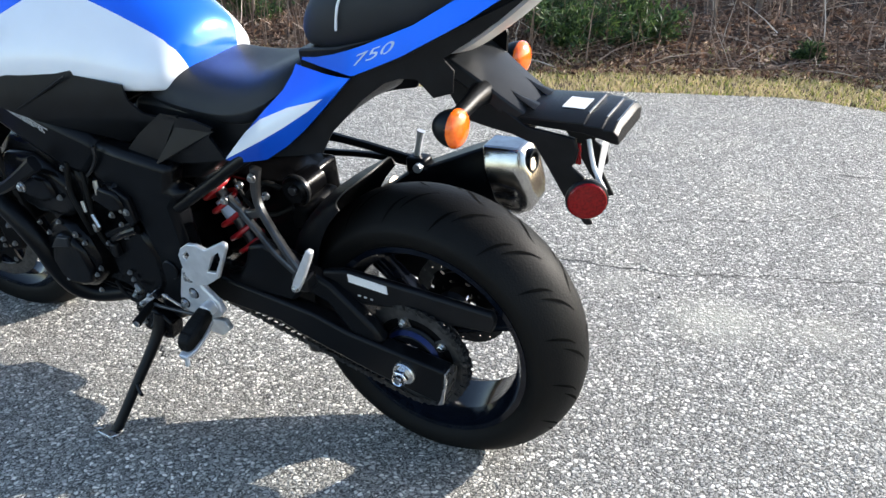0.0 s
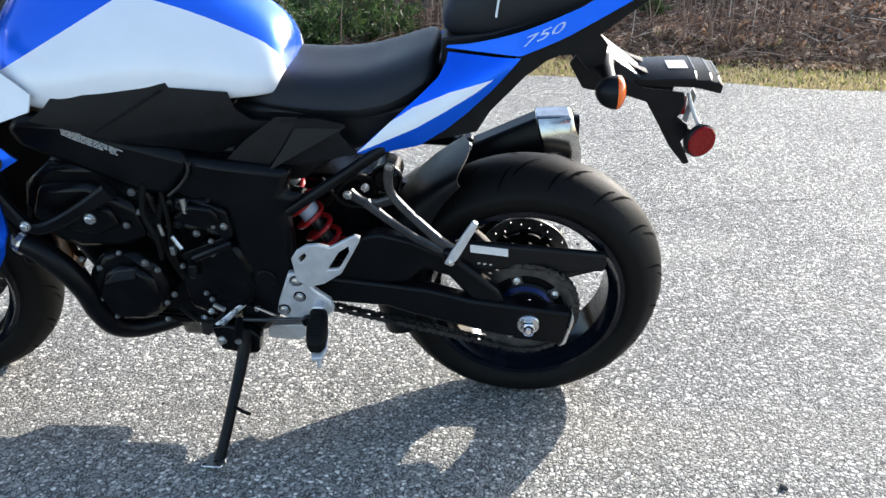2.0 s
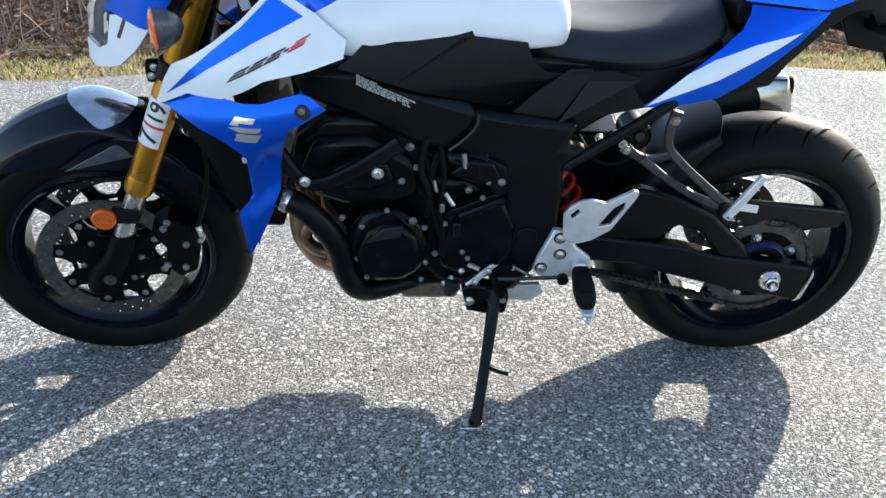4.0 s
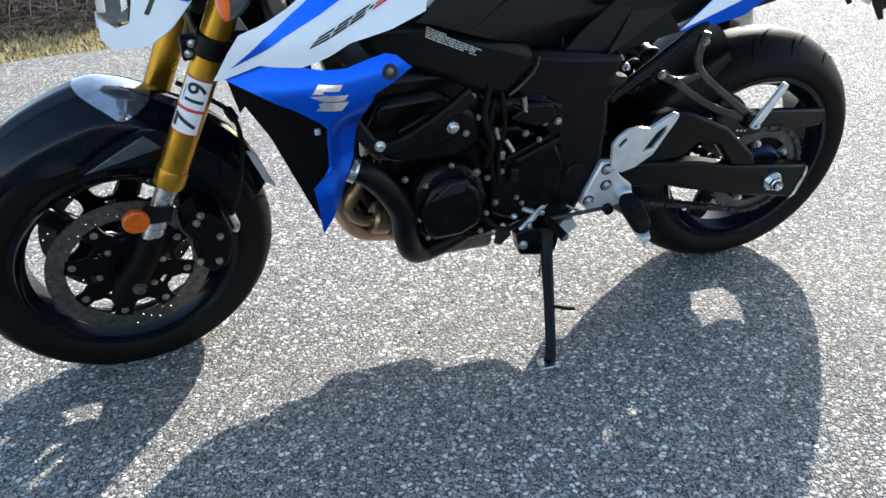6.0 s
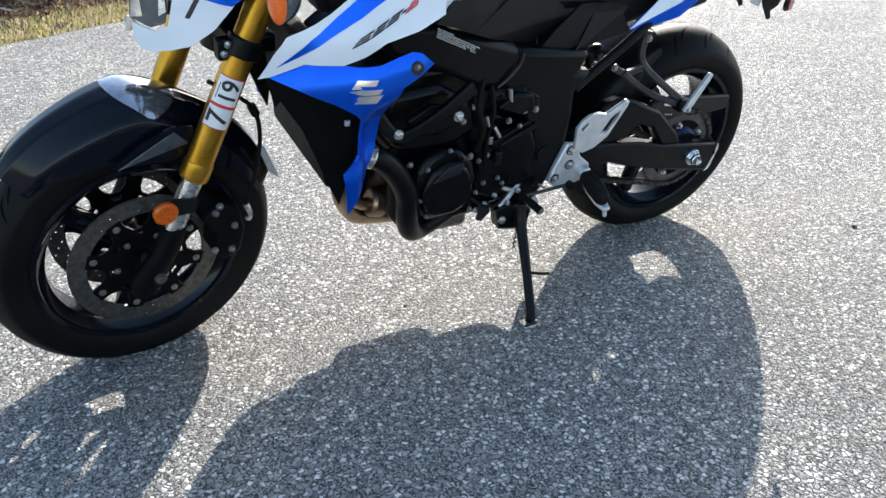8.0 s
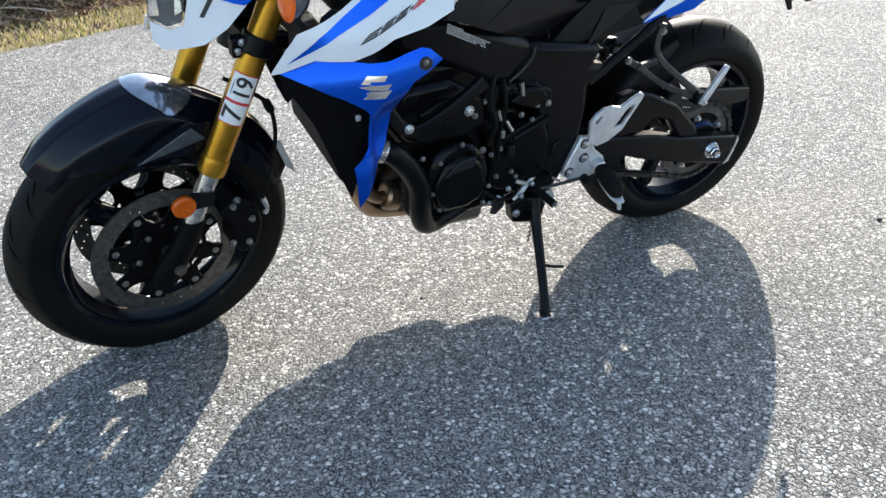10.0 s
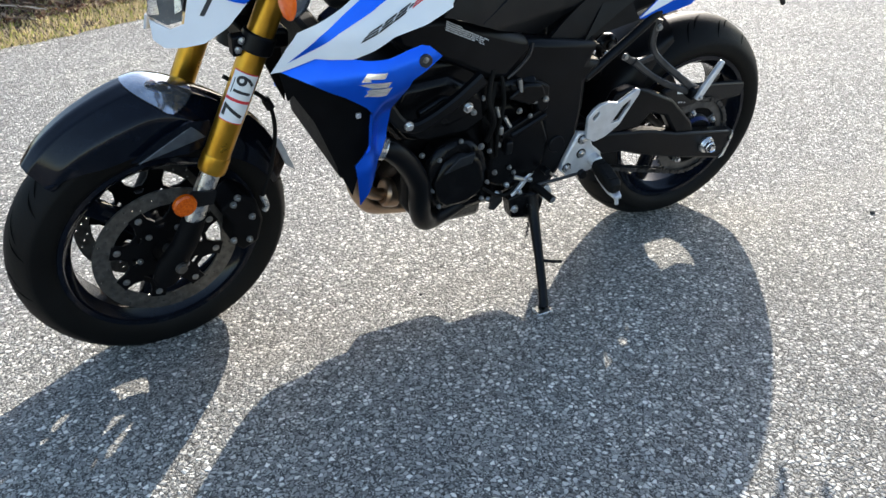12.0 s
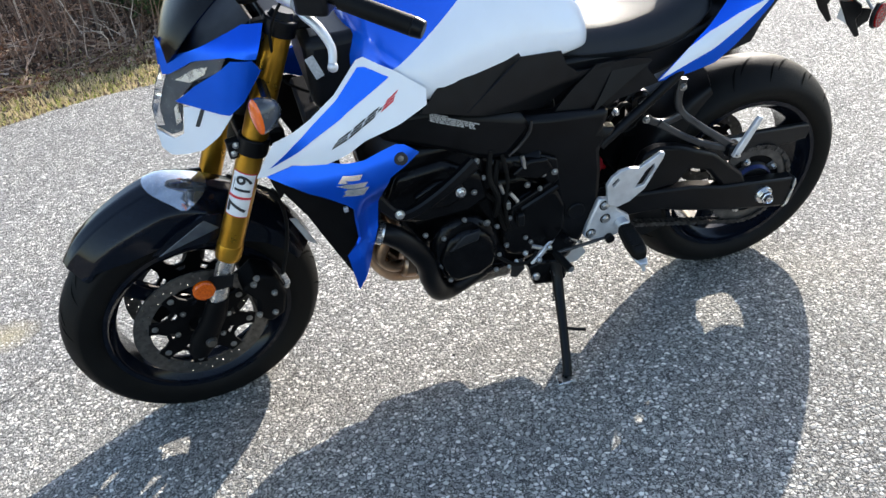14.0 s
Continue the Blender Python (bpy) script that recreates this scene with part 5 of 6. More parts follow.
# -- tail --
upper_strip = [(-0.160, 0.887), (-0.157, 0.891), (-0.119, 0.898), (-0.07, 0.911), (0.0, 0.934), (0.08, 0.964), (0.13, 0.991), (0.157, 1.006), (0.25, 1.046), (0.33, 1.074),
               (0.34, 1.060), (0.26, 1.024), (0.223, 1.006), (0.165, 0.971), (0.105, 0.941), (0.06, 0.919), (0.012, 0.900), (-0.025, 0.886), (-0.09, 0.887)]
boomerang = [(-0.336, 0.702), (-0.28, 0.752), (-0.235, 0.792), (-0.20, 0.823), (-0.172, 0.848), (-0.158, 0.872), (-0.155, 0.886), (-0.09, 0.886), (-0.025, 0.885), (-0.046, 0.863), (-0.078, 0.831), (-0.120, 0.793), (-0.160, 0.762), (-0.206, 0.734), (-0.265, 0.716)]
stripe = [(-0.331, 0.7055), (-0.262, 0.770), (-0.218, 0.800), (-0.150, 0.829), (-0.073, 0.8525), (-0.105, 0.829), (-0.155, 0.799), (-0.213, 0.767)]
strip_y = ramp_of([-0.20, -0.16, -0.10, -0.03, 0.03, 0.15, 0.33], [0.108, 0.116, 0.134, 0.149, 0.143, 0.118, 0.075], 0.05)
boom_y = ramp_of([-0.36, -0.338, -0.213, -0.075, -0.02], [0.155, 0.158, 0.180, 0.166, 0.152], 0.08)
under_y = ramp_of([-0.27, -0.16, -0.10, 0.0, 0.05, 0.13, 0.25], [0.152, 0.166, 0.164, 0.140, 0.128, 0.103, 0.068])


def strip_depth(x, z):
    return strip_y(x) - 0.30 * (z - 0.884 - 0.36 * (x + 0.022))


def boom_depth(x, z):
    """The flank is widest along the white flash and falls away above it."""
    return boom_y(x) - 0.85 * over(z - (0.712 + 0.57 * (x + 0.338)), 0.022)


for s in (-1, 1):
    tail = part("tail_panel", panel(upper_strip, lambda x, z: s * strip_depth(x, z)), M["blue"], bike, "glossy blue tail fairing", solid=0.005)
    if s < 0:
        lettering("750", 0.0205, flank(0.008, -strip_depth(0.008, 0.9195) - 0.0032, 0.9195, radians(20), radians(9)) @ Matrix.Rotation(radians(-16.7), 4, "X") @ Matrix.Diagonal((2.55, 1, 1, 1)), tail, M["pale"], shear=0.45, label="pale number 750")
    side = part("tail_side_panel", panel(boomerang, lambda x, z: s * boom_depth(x, z)), M["blue"], bike, "glossy blue side fairing with a white flash", solid=0.005)
    part("white_flash", panel(stripe, lambda x, z: s * (boom_depth(x, z) + 0.0036)), M["white"], side, "white painted flash", solid=0.0012)
    under = [(-0.266, 0.710), (-0.16, 0.736), (-0.104, 0.748), (-0.080, 0.786), (-0.02, 0.844), (0.020, 0.872), (0.045, 0.880), (0.072, 0.879), (0.095, 0.848), (0.125, 0.855), (0.13, 0.89), (0.115, 0.91), (0.20, 0.965), (0.25, 1.005), (0.16, 0.965), (0.05, 0.92), (-0.03, 0.888), (-0.08, 0.832), (-0.12, 0.796), (-0.16, 0.766), (-0.21, 0.738)]
    part("undertail", panel(under, lambda x, z: s * (under_y(x) - 0.006)), M["plastic"], bike, "matt black undertail", solid=0.005)
# black fill stands for the shadow between tail strip and passenger seat
part("seat_gap_filler", loft([[(x, y, z) for y, z in ((-w, z0), (w, z0), (w, z1), (-w, z1))] for x, w, z0, z1 in ((-0.170, 0.098, 0.84, 0.903), (-0.08, 0.108, 0.858, 0.916), (0.0, 0.100, 0.885, 0.936), (0.10, 0.080, 0.93, 0.965), (0.22, 0.055, 0.985, 1.01))]), M["plastic"], bike, "black filler for the shaded gap under the passenger seat", bevel=0.004)
part("tail_cowl", skin([[(x, -w, z - 0.03), (x, -w * 0.6, z), (x, 0, z + 0.01), (x, w * 0.6, z), (x, w, z - 0.03)] for x, w, z in ((0.17, 0.10, 1.035), (0.25, 0.09, 1.062), (0.33, 0.07, 1.085), (0.37, 0.03, 1.08))]), M["blue"], bike, solid=0.004)
part("undertray", skin([[(x, -w, z), (x, 0, z + 0.01), (x, w, z)] for x, w, z in ((-0.25, 0.12, 0.735), (-0.125, 0.11, 0.765), (-0.085, 0.105, 0.81), (-0.03, 0.10, 0.868), (0.02, 0.10, 0.90), (0.06, 0.09, 0.905))]), M["plastic"], bike, solid=0.005)
part("tail_lamp_cover", skin([[(x, -w, z), (x, 0, z - 0.012), (x, w, z)] for x, w, z in ((0.10, 0.06, 0.905), (0.13, 0.062, 0.915), (0.19, 0.06, 0.955), (0.26, 0.045, 1.01), (0.30, 0.035, 1.04))]), M["palegrey"], bike, "pale grey tail lamp surround", solid=0.006)

# -- plate hanger with its lamps --
hanger = new("plate_hanger")
hanger.parent = bike
tagged(hanger, "black plastic number plate hanger")
arm = [(0.060, 0.845), (0.092, 0.892), (0.108, 0.875), (0.165, 0.822), (0.205, 0.795), (0.285, 0.785), (0.290, 0.765), (0.284, 0.742), (0.277, 0.735), (0.300, 0.718), (0.303, 0.696), (0.290, 0.682), (0.314, 0.634), (0.302, 0.630), (0.268, 0.672), (0.240, 0.722), (0.214, 0.766), (0.175, 0.779), (0.126, 0.787), (0.088, 0.795)]
for y0, y1 in ((-0.058, -0.050), (0.05, 0.058)):
    part("side_web", plate(arm, y0, y1), M["plastic"], hanger, bevel=0.003)
part("top_slope", loft([[(x, y, z) for y, z in ((-w, z0), (-w * 0.5, z0 + 0.006), (w * 0.5, z0 + 0.006), (w, z0), (w, z0 - 0.03), (-w, z0 - 0.03))] for x, w, z0 in ((0.058, 0.066, 0.910), (0.085, 0.066, 0.895), (0.12, 0.063, 0.872), (0.16, 0.058, 0.842), (0.205, 0.054, 0.812))]), M["slope"], hanger, "satin grey-black top slope", bevel=0.003)
part("lamp_housing", loft([[(x, y, z) for y, z in ((-w, z0 - 0.008), (-w * 0.6, z0), (w * 0.6, z0), (w, z0 - 0.008), (w * 0.9, z1), (-w * 0.9, z1))] for x, w, z0, z1 in ((0.165, 0.045, 0.812, 0.792), (0.20, 0.064, 0.822, 0.800), (0.302, 0.067, 0.825, 0.797), (0.304, 0.067, 0.822, 0.796), (0.331, 0.066, 0.821, 0.790), (0.333, 0.066, 0.818, 0.789), (0.348, 0.064, 0.816, 0.784), (0.355, 0.061, 0.808, 0.783))]), M["plastic"], hanger, bevel=0.002)
for y in (-0.030, 0.030):
    part("wedge", loft([[(x, y + a * w, z + b * h) for a, b in ((-1, 0), (-0.25, 1), (0.25, 1), (1, 0), (1, -2), (-1, -2))] for x, w, z, h in ((0.162, 0.001, 0.845, 0.001), (0.185, 0.007, 0.832, 0.002), (0.212, 0.015, 0.821, 0.002))]), M["plastic"], hanger)
for x, z in ((0.301, 0.8255), (0.330, 0.8215), (0.347, 0.8165)):
    part("rib_line", block((x, -0.039, z - 0.002), (x + 0.0022, 0.039, z + 0.0004)), M["bolt"], hanger)
part("white_label", plate([(-0.019, -0.022), (0.019, -0.022), (0.019, 0.022), (-0.019, 0.022)], 0, 0.0008), M["label"], hanger, "small white label").matrix_local = pose(0.272, -0.008, 0.8252, 90, 0, 0)
part("plate_bracket", plate([(-0.021, 0.0), (0.021, 0.0), (0.018, -0.05), (0.018, -0.112), (-0.018, -0.112), (-0.018, -0.05)], 0, 0.002), M["alu"], hanger, "bare metal plate bracket", bevel=0.002).matrix_local = pose(0.318, 0.0, 0.765, 0, 10, 0) @ pose(0, 0, 0, 0, 0, 90)
part("lamp_strut", tube([(0.298, -0.03, 0.775), (0.312, -0.045, 0.735), (0.334, -0.055, 0.700)], 0.0042, n=8), M["alu"], hanger)
part("red_side_marker", block((0.282, -0.052, 0.738), (0.292, -0.046, 0.775)), M["redlens"], hanger, "red lamp lens", bevel=0.002)
part("reflector_rim", turned(disk(0.034, 0.004, -0.006, 0, 0, 32), pose(0.318, -0.094, 0.702, 0, 0, 25)), M["plastic"], hanger)
part("reflector", turned(disk(0.031, 0.0, -0.010, 0, 0, 32, edge=0.06), pose(0.318, -0.094, 0.702, 0, 0, 25)), M["redlens"], hanger, "round red reflector")
part("reflector_bracket", plate([(0.292, 0.712), (0.335, 0.70), (0.330, 0.67), (0.300, 0.655)], -0.056, -0.05), M["plastic"], hanger)


def turn_signal(name, place, parent, label, bulge):
    """An indicator: a drop-shaped dark body and an orange lens that looks along minus x of its own axes."""
    root = new(name)
    root.parent = parent
    root["label"] = label
    body, glass = [], []
    for q in np.linspace(0, math.pi / 2, 8):
        f, r = math.sin(q), math.cos(q)
        body.append([(f * 0.040, math.cos(a) * 0.022 * max(r, 0.12), math.sin(a) * (0.034 if math.sin(a) < 0 else 0.028) * max(r, 0.12)) for a in np.linspace(0, 2 * math.pi, 20, endpoint=False)])
    for q in np.linspace(0, math.pi / 2, 8):
        f, r = math.sin(q), math.cos(q)
        glass.append([(-f * bulge, math.cos(a) * 0.0225 * max(r, 0.1), math.sin(a) * (0.0345 if math.sin(a) < 0 else 0.0285) * max(r, 0.1)) for a in np.linspace(0, 2 * math.pi, 20, endpoint=False)])
    part("housing", loft(body), M["plastic"] if parent is bike or parent is hanger else M["smoke"], root)
    part("lens", loft(glass), M["orange"], root, "orange lens")
    root.matrix_local = place
    return root


for s in (-1, 1):
    ts = turn_signal("turn_signal", pose(0.127 - s * 0.011, s * 0.144 - 0.029, 0.842 + s * 0.006, 0, 0, 178) @ Matrix.Diagonal((0.97, 1.45, 0.99, 1)), hanger, "orange rear indicator on a short stalk", 0.017)
    part("stalk", tube([(0.115 - s * 0.010, s * 0.055, 0.846), (0.115 - s * 0.011, s * 0.09, 0.846), (0.116 - s * 0.012, s * 0.138 - 0.029, 0.844 + s * 0.004)], [0.022, 0.015, 0.012], n=14), M["plastic"], hanger)

hanger.matrix_local = Matrix.Translation((0.010, 0.034, -0.018))

# -- foot controls --
controls = new("foot_controls")
controls.parent = bike
tagged(controls, "cast aluminium footrest bracket with heel guard")
bracket = [(-0.486, 0.461), (-0.454, 0.454), (-0.437, 0.418), (-0.406, 0.392), (-0.400, 0.368), (-0.417, 0.352), (-0.437, 0.344), (-0.497, 0.341), (-0.522, 0.361), (-0.514, 0.391)]
part("bracket", plate(bracket, -0.216, -0.200), M["alu"], controls, bevel=0.004)
guard_out = [(-0.468, 0.446), (-0.472, 0.500), (-0.460, 0.518), (-0.440, 0.531), (-0.416, 0.534), (-0.392, 0.527), (-0.340, 0.556), (-0.330, 0.552), (-0.332, 0.541), (-0.374, 0.466), (-0.412, 0.440), (-0.442, 0.432)]
hole = [(-0.402, 0.474), (-0.375, 0.516), (-0.354, 0.531), (-0.354, 0.516), (-0.377, 0.478)]
slot = [(-0.459, 0.500), (-0.444, 0.514), (-0.440, 0.506), (-0.453, 0.490)]


part("heel_guard", pierced(guard_out, [hole, slot], -0.224, -0.214), M["alu"], controls, bevel=0.002)
for x, z in ((-0.472, 0.441), (-0.469, 0.402), (-0.505, 0.369)):
    part("bolt_recess", lathe([(0.0, -0.0008), (0.0125, -0.0008), (0.0130, 0.0)], x, z, 24, y=-0.2165), M["satin"], controls)
    hex_bolt("bracket_bolt", x, -0.2170, z, 0.0078, controls, M["steel"], 0.007)
part("lower_web", plate([(-0.574, 0.268), (-0.492, 0.272), (-0.480, 0.250), (-0.508, 0.226), (-0.578, 0.232)], -0.145, -0.13), M["alu"], controls, bevel=0.003)
part("peg_mount", tube([(-0.428, -0.20, 0.381), (-0.428, -0.238, 0.378)], 0.016, n=16), M["alu"], controls, bevel=0.003)
hex_bolt("peg_pin", -0.428, -0.238, 0.378, 0.007, controls, M["steel"], 0.006)
peg = part("footpeg", loft([[(x + a * w, y, z + b * h) for a, b in ((-1, -0.5), (-0.7, -1), (0.7, -1), (1, -0.5), (1, 0.5), (0.7, 1), (-0.7, 1), (-1, 0.5))] for x, y, z, w, h in ((-0.428, -0.228, 0.376, 0.012, 0.011), (-0.427, -0.240, 0.373, 0.018, 0.016), (-0.425, -0.275, 0.361, 0.021, 0.018), (-0.423, -0.305, 0.351, 0.019, 0.016), (-0.423, -0.316, 0.347, 0.013, 0.011))]), M["rubber"], controls, "black rubber footpeg", bevel=0.003)
for k in range(4):
    y = -0.250 - 0.016 * k
    part("rubber_rib", block((-0.438, y - 0.003, 0.383 + 0.34 * (y + 0.25)), (-0.412, y + 0.003, 0.3865 + 0.34 * (y + 0.25))), M["rubber"], peg)
part("peg_shell", loft([[(x + a * w, y, z + b * 0.004) for a, b in ((-1, -1), (1, -1), (1, 1), (-1, 1))] for x, y, z, w in ((-0.424, -0.232, 0.357, 0.010), (-0.422, -0.262, 0.346, 0.017), (-0.420, -0.300, 0.333, 0.017), (-0.420, -0.326, 0.328, 0.010))]), M["alu"], peg, "bare aluminium underside of the peg", bevel=0.002)
part("peg_feeler", tube([(-0.419, -0.316, 0.333), (-0.417, -0.321, 0.306)], 0.005, n=8), M["alu"], peg)
part("shift_rod", tube([(-0.602, -0.228, 0.348), (-0.54, -0.224, 0.346), (-0.455, -0.214, 0.343)], 0.0042, n=10), M["stay"], controls, "dull steel shift rod")
part("link_rod", tube([(-0.573, -0.222, 0.381), (-0.511, -0.205, 0.332)], 0.0030, n=8), M["steel"], controls)
part("pivot_boss", disk(0.012, -0.20, -0.228, -0.458, 0.343, 20), M["satin"], controls)
part("rod_end", disk(0.008, -0.215, -0.235, -0.573, 0.381, 16), M["satin"], controls)
part("shift_lever", cast_bar([(-0.655, -0.216, 0.322), (-0.630, -0.210, 0.342), (-0.600, -0.200, 0.366), (-0.580, -0.194, 0.380)], 0.0062, 0.005), M["alu"], controls, "cast aluminium shift lever")
part("toe_piece", tube([(-0.602, -0.226, 0.348), (-0.598, -0.245, 0.346), (-0.588, -0.288, 0.340)], [0.007, 0.0095, 0.0100], n=12), M["rubber"], controls, "black rubber toe piece")
part("toe_end", tube([(-0.588, -0.286, 0.340), (-0.5875, -0.291, 0.3395)], 0.0070, n=12), M["steel"], controls)
for x, z, y in ((-0.612, 0.362, -0.218), (-0.640, 0.336, -0.222), (-0.563, 0.368, -0.214), (-0.668, 0.352, -0.205), (-0.690, 0.330, -0.200), (-0.702, 0.306, -0.185)):
    hex_bolt("linkage_bolt", x, y, z, 0.0052, controls, M["steel"], 0.008)
part("neutral_switch_bracket", plate([(-0.70, 0.325), (-0.672, 0.330), (-0.668, 0.300), (-0.690, 0.278), (-0.705, 0.285)], -0.200, -0.194), M["stay"], controls, bevel=0.002)

# -- passenger footrests --
left_rest, right_rest = new("passenger_footrest"), new("passenger_footrest")
for rest in (left_rest, right_rest):
    rest.parent = bike
part("stay", cast_bar([(-0.266, -0.162, 0.696), (-0.275, -0.165, 0.655), (-0.272, -0.170, 0.625), (-0.250, -0.180, 0.598), (-0.190, -0.205, 0.550), (-0.152, -0.216, 0.522)], 0.0082, 0.007), M["stay"], left_rest, "grey cast stay")
part("stay_brace", cast_bar([(-0.354, -0.164, 0.618), (-0.328, -0.166, 0.601), (-0.300, -0.168, 0.597), (-0.262, -0.174, 0.612)], 0.0080, 0.006), M["stay"], left_rest, "grey cast cross brace")
part("lower_stay", cast_bar([(-0.322, -0.170, 0.600), (-0.278, -0.180, 0.567), (-0.222, -0.198, 0.536), (-0.152, -0.216, 0.512)], 0.0075, 0.006), M["stay"], left_rest, "grey cast stay")
for x, y, z in ((-0.270, -0.172, 0.680), (-0.356, -0.172, 0.618)):
    hex_bolt("stay_bolt", x, y, z, 0.0068, left_rest, M["bolt"], 0.008)
part("peg_knuckle", block((-0.168, -0.236, 0.498), (-0.134, -0.202, 0.530)), M["satin"], left_rest, bevel=0.006)
part("folded_peg", loft([[(x + u * w, -0.240 + v * 0.006, z - u * w * 0.45) for u, v in ((-1, -1), (1, -1), (1.2, 0), (1, 1), (-1, 1), (-1.2, 0))] for x, z, w in ((-0.158, 0.505, 0.006), (-0.146, 0.525, 0.0075), (-0.130, 0.553, 0.0068), (-0.112, 0.585, 0.0060), (-0.104, 0.600, 0.0045))]), M["alu"], left_rest, "folded aluminium peg", bevel=0.002)
hex_bolt("peg_pin", -0.152, -0.246, 0.512, 0.005, left_rest, M["steel"], 0.006)
part("stay", cast_bar([(-0.385, 0.172, 0.606), (-0.27, 0.188, 0.585), (-0.150, 0.200, 0.558)], 0.0085, 0.007), M["satin"], right_rest)
part("stay", cast_bar([(-0.395, 0.172, 0.560), (-0.27, 0.188, 0.563), (-0.150, 0.200, 0.552)], 0.0065, 0.007), M["satin"], right_rest)
part("peg_knuckle", block((-0.175, 0.182, 0.532), (-0.125, 0.222, 0.572)), M["satin"], right_rest, bevel=0.008)
part("peg_pin", tube([(-0.138, 0.170, 0.556), (-0.138, 0.185, 0.556)], 0.010, n=12), M["alu"], right_rest, "bare metal pivot pin")
part("folded_peg", cast_bar([(-0.158, 0.205, 0.560), (-0.148, 0.205, 0.595), (-0.138, 0.205, 0.630)], 0.0065, 0.006), M["alu"], right_rest, "folded aluminium peg")

# -- side stand --
stand = new("side_stand")
stand.parent = bike
tagged(stand, "black steel side stand")
part("mount", plate([(-0.668, 0.322), (-0.640, 0.330), (-0.585, 0.318), (-0.566, 0.300), (-0.574, 0.256), (-0.600, 0.250), (-0.655, 0.262)], -0.226, -0.19), M["engine"], stand, bevel=0.005)
for x, z in ((-0.650, 0.290), (-0.604, 0.292)):
    hex_bolt("mount_bolt", x, -0.226, z, 0.0078, stand, M["steel"], 0.008)
part("leg", tube([(-0.598, -0.218, 0.315), (-0.602, -0.245, 0.268), (-0.618, -0.315, 0.190), (-0.634, -0.377, 0.120), (-0.640, -0.390, 0.103)], [0.016, 0.0135, 0.0115, 0.0115, 0.013], n=12), M["satin"], stand)
part("foot", turned(loft([[(x, y, z) for x, y in ((-0.030, -0.018), (0.014, -0.020), (0.020, 0.0), (0.014, 0.018), (-0.024, 0.018))] for z in (0.0, 0.006)]), Matrix.Translation((-0.642, -0.398, 0.100)) @ Matrix.Rotation(radians(-10.8), 4, "X")), M["steel"], stand, "scuffed steel foot", bevel=0.002)
part("kick_pin", tube([(-0.618, -0.318, 0.190), (-0.592, -0.335, 0.190), (-0.572, -0.345, 0.192)], 0.004, n=8), M["satin"], stand)
part("return_spring", tube([(-0.61, -0.238 + 0.004 * math.cos(t), 0.30 - 0.0022 * t) for t in np.linspace(0, 45, 120)], 0.0018, n=5, per=1), M["chain"], stand)

# -- radiator and its shrouds --
rad = part("radiator", loft([[(x - 0.1 * (z - 0.6), y, z) for x, y in ((-1.090, -0.17), (-1.045, -0.17), (-1.045, 0.17), (-1.090, 0.17))] for z in (0.435, 0.74)]), M["black"], bike, "black radiator core", bevel=0.01)
shroud_y = ramp_of([-1.245, -1.20, -1.13, -1.05, -0.95, -0.87], [-0.205, -0.235, -0.275, -0.300, -0.300, -0.280])
white_out = [(-1.222, 0.731), (-1.213, 0.747), (-1.195, 0.782), (-1.175, 0.811), (-1.145, 0.826), (-1.10, 0.853), (-1.05, 0.890), (-0.998, 0.938), (-0.984, 0.941), (-0.93, 0.905), (-0.878, 0.860), (-0.883, 0.833), (-0.94, 0.818), (-1.013, 0.803), (-1.06, 0.780), (-1.088, 0.768), (-1.15, 0.768), (-1.203, 0.738)]
blue_out = [(-1.208, 0.734), (-1.175, 0.752), (-1.140, 0.764), (-1.09, 0.763), (-1.06, 0.760), (-1.02, 0.762), (-0.985, 0.772), (-0.956, 0.779), (-0.94, 0.775), (-0.914, 0.754), (-0.95, 0.735), (-0.978, 0.719), (-0.992, 0.685), (-1.003, 0.645), (-1.011, 0.58), (-1.030, 0.535), (-1.075, 0.448), (-1.085, 0.543), (-1.055, 0.582), (-1.057, 0.662), (-1.068, 0.675), (-1.103, 0.695), (-1.155, 0.716)]
flash_out = [(-1.195, 0.757), (-1.140, 0.811), (-1.097, 0.846), (-1.048, 0.883), (-0.998, 0.928), (-0.985, 0.926), (-0.945, 0.901), (-0.978, 0.885), (-1.033, 0.859), (-1.11, 0.815)]


def white_depth(x, z):
    return abs(shroud_y(x)) - 0.42 * over(z - 0.80)


def blue_depth(x, z):
    """The wing: an upper face that leans in, a crease, a lower face that turns under and a foot that kicks out again."""
    crease = 0.736 + 0.16 * (x + 1.05)
    under = 0.694 + 0.42 * (x + 1.02)
    foot = 0.574 + 0.50 * (x + 1.05) - z
    d = abs(shroud_y(x)) + 0.006 - 0.55 * over(z - crease, 0.010)
    if x > -1.06:
        d -= 0.75 * min(0.05, over(under - z, 0.008)) * min(1.0, (x + 1.06) / 0.03)
    return d - 0.10 * over(0.68 - z) + 0.35 * min(0.03, over(foot, 0.006))


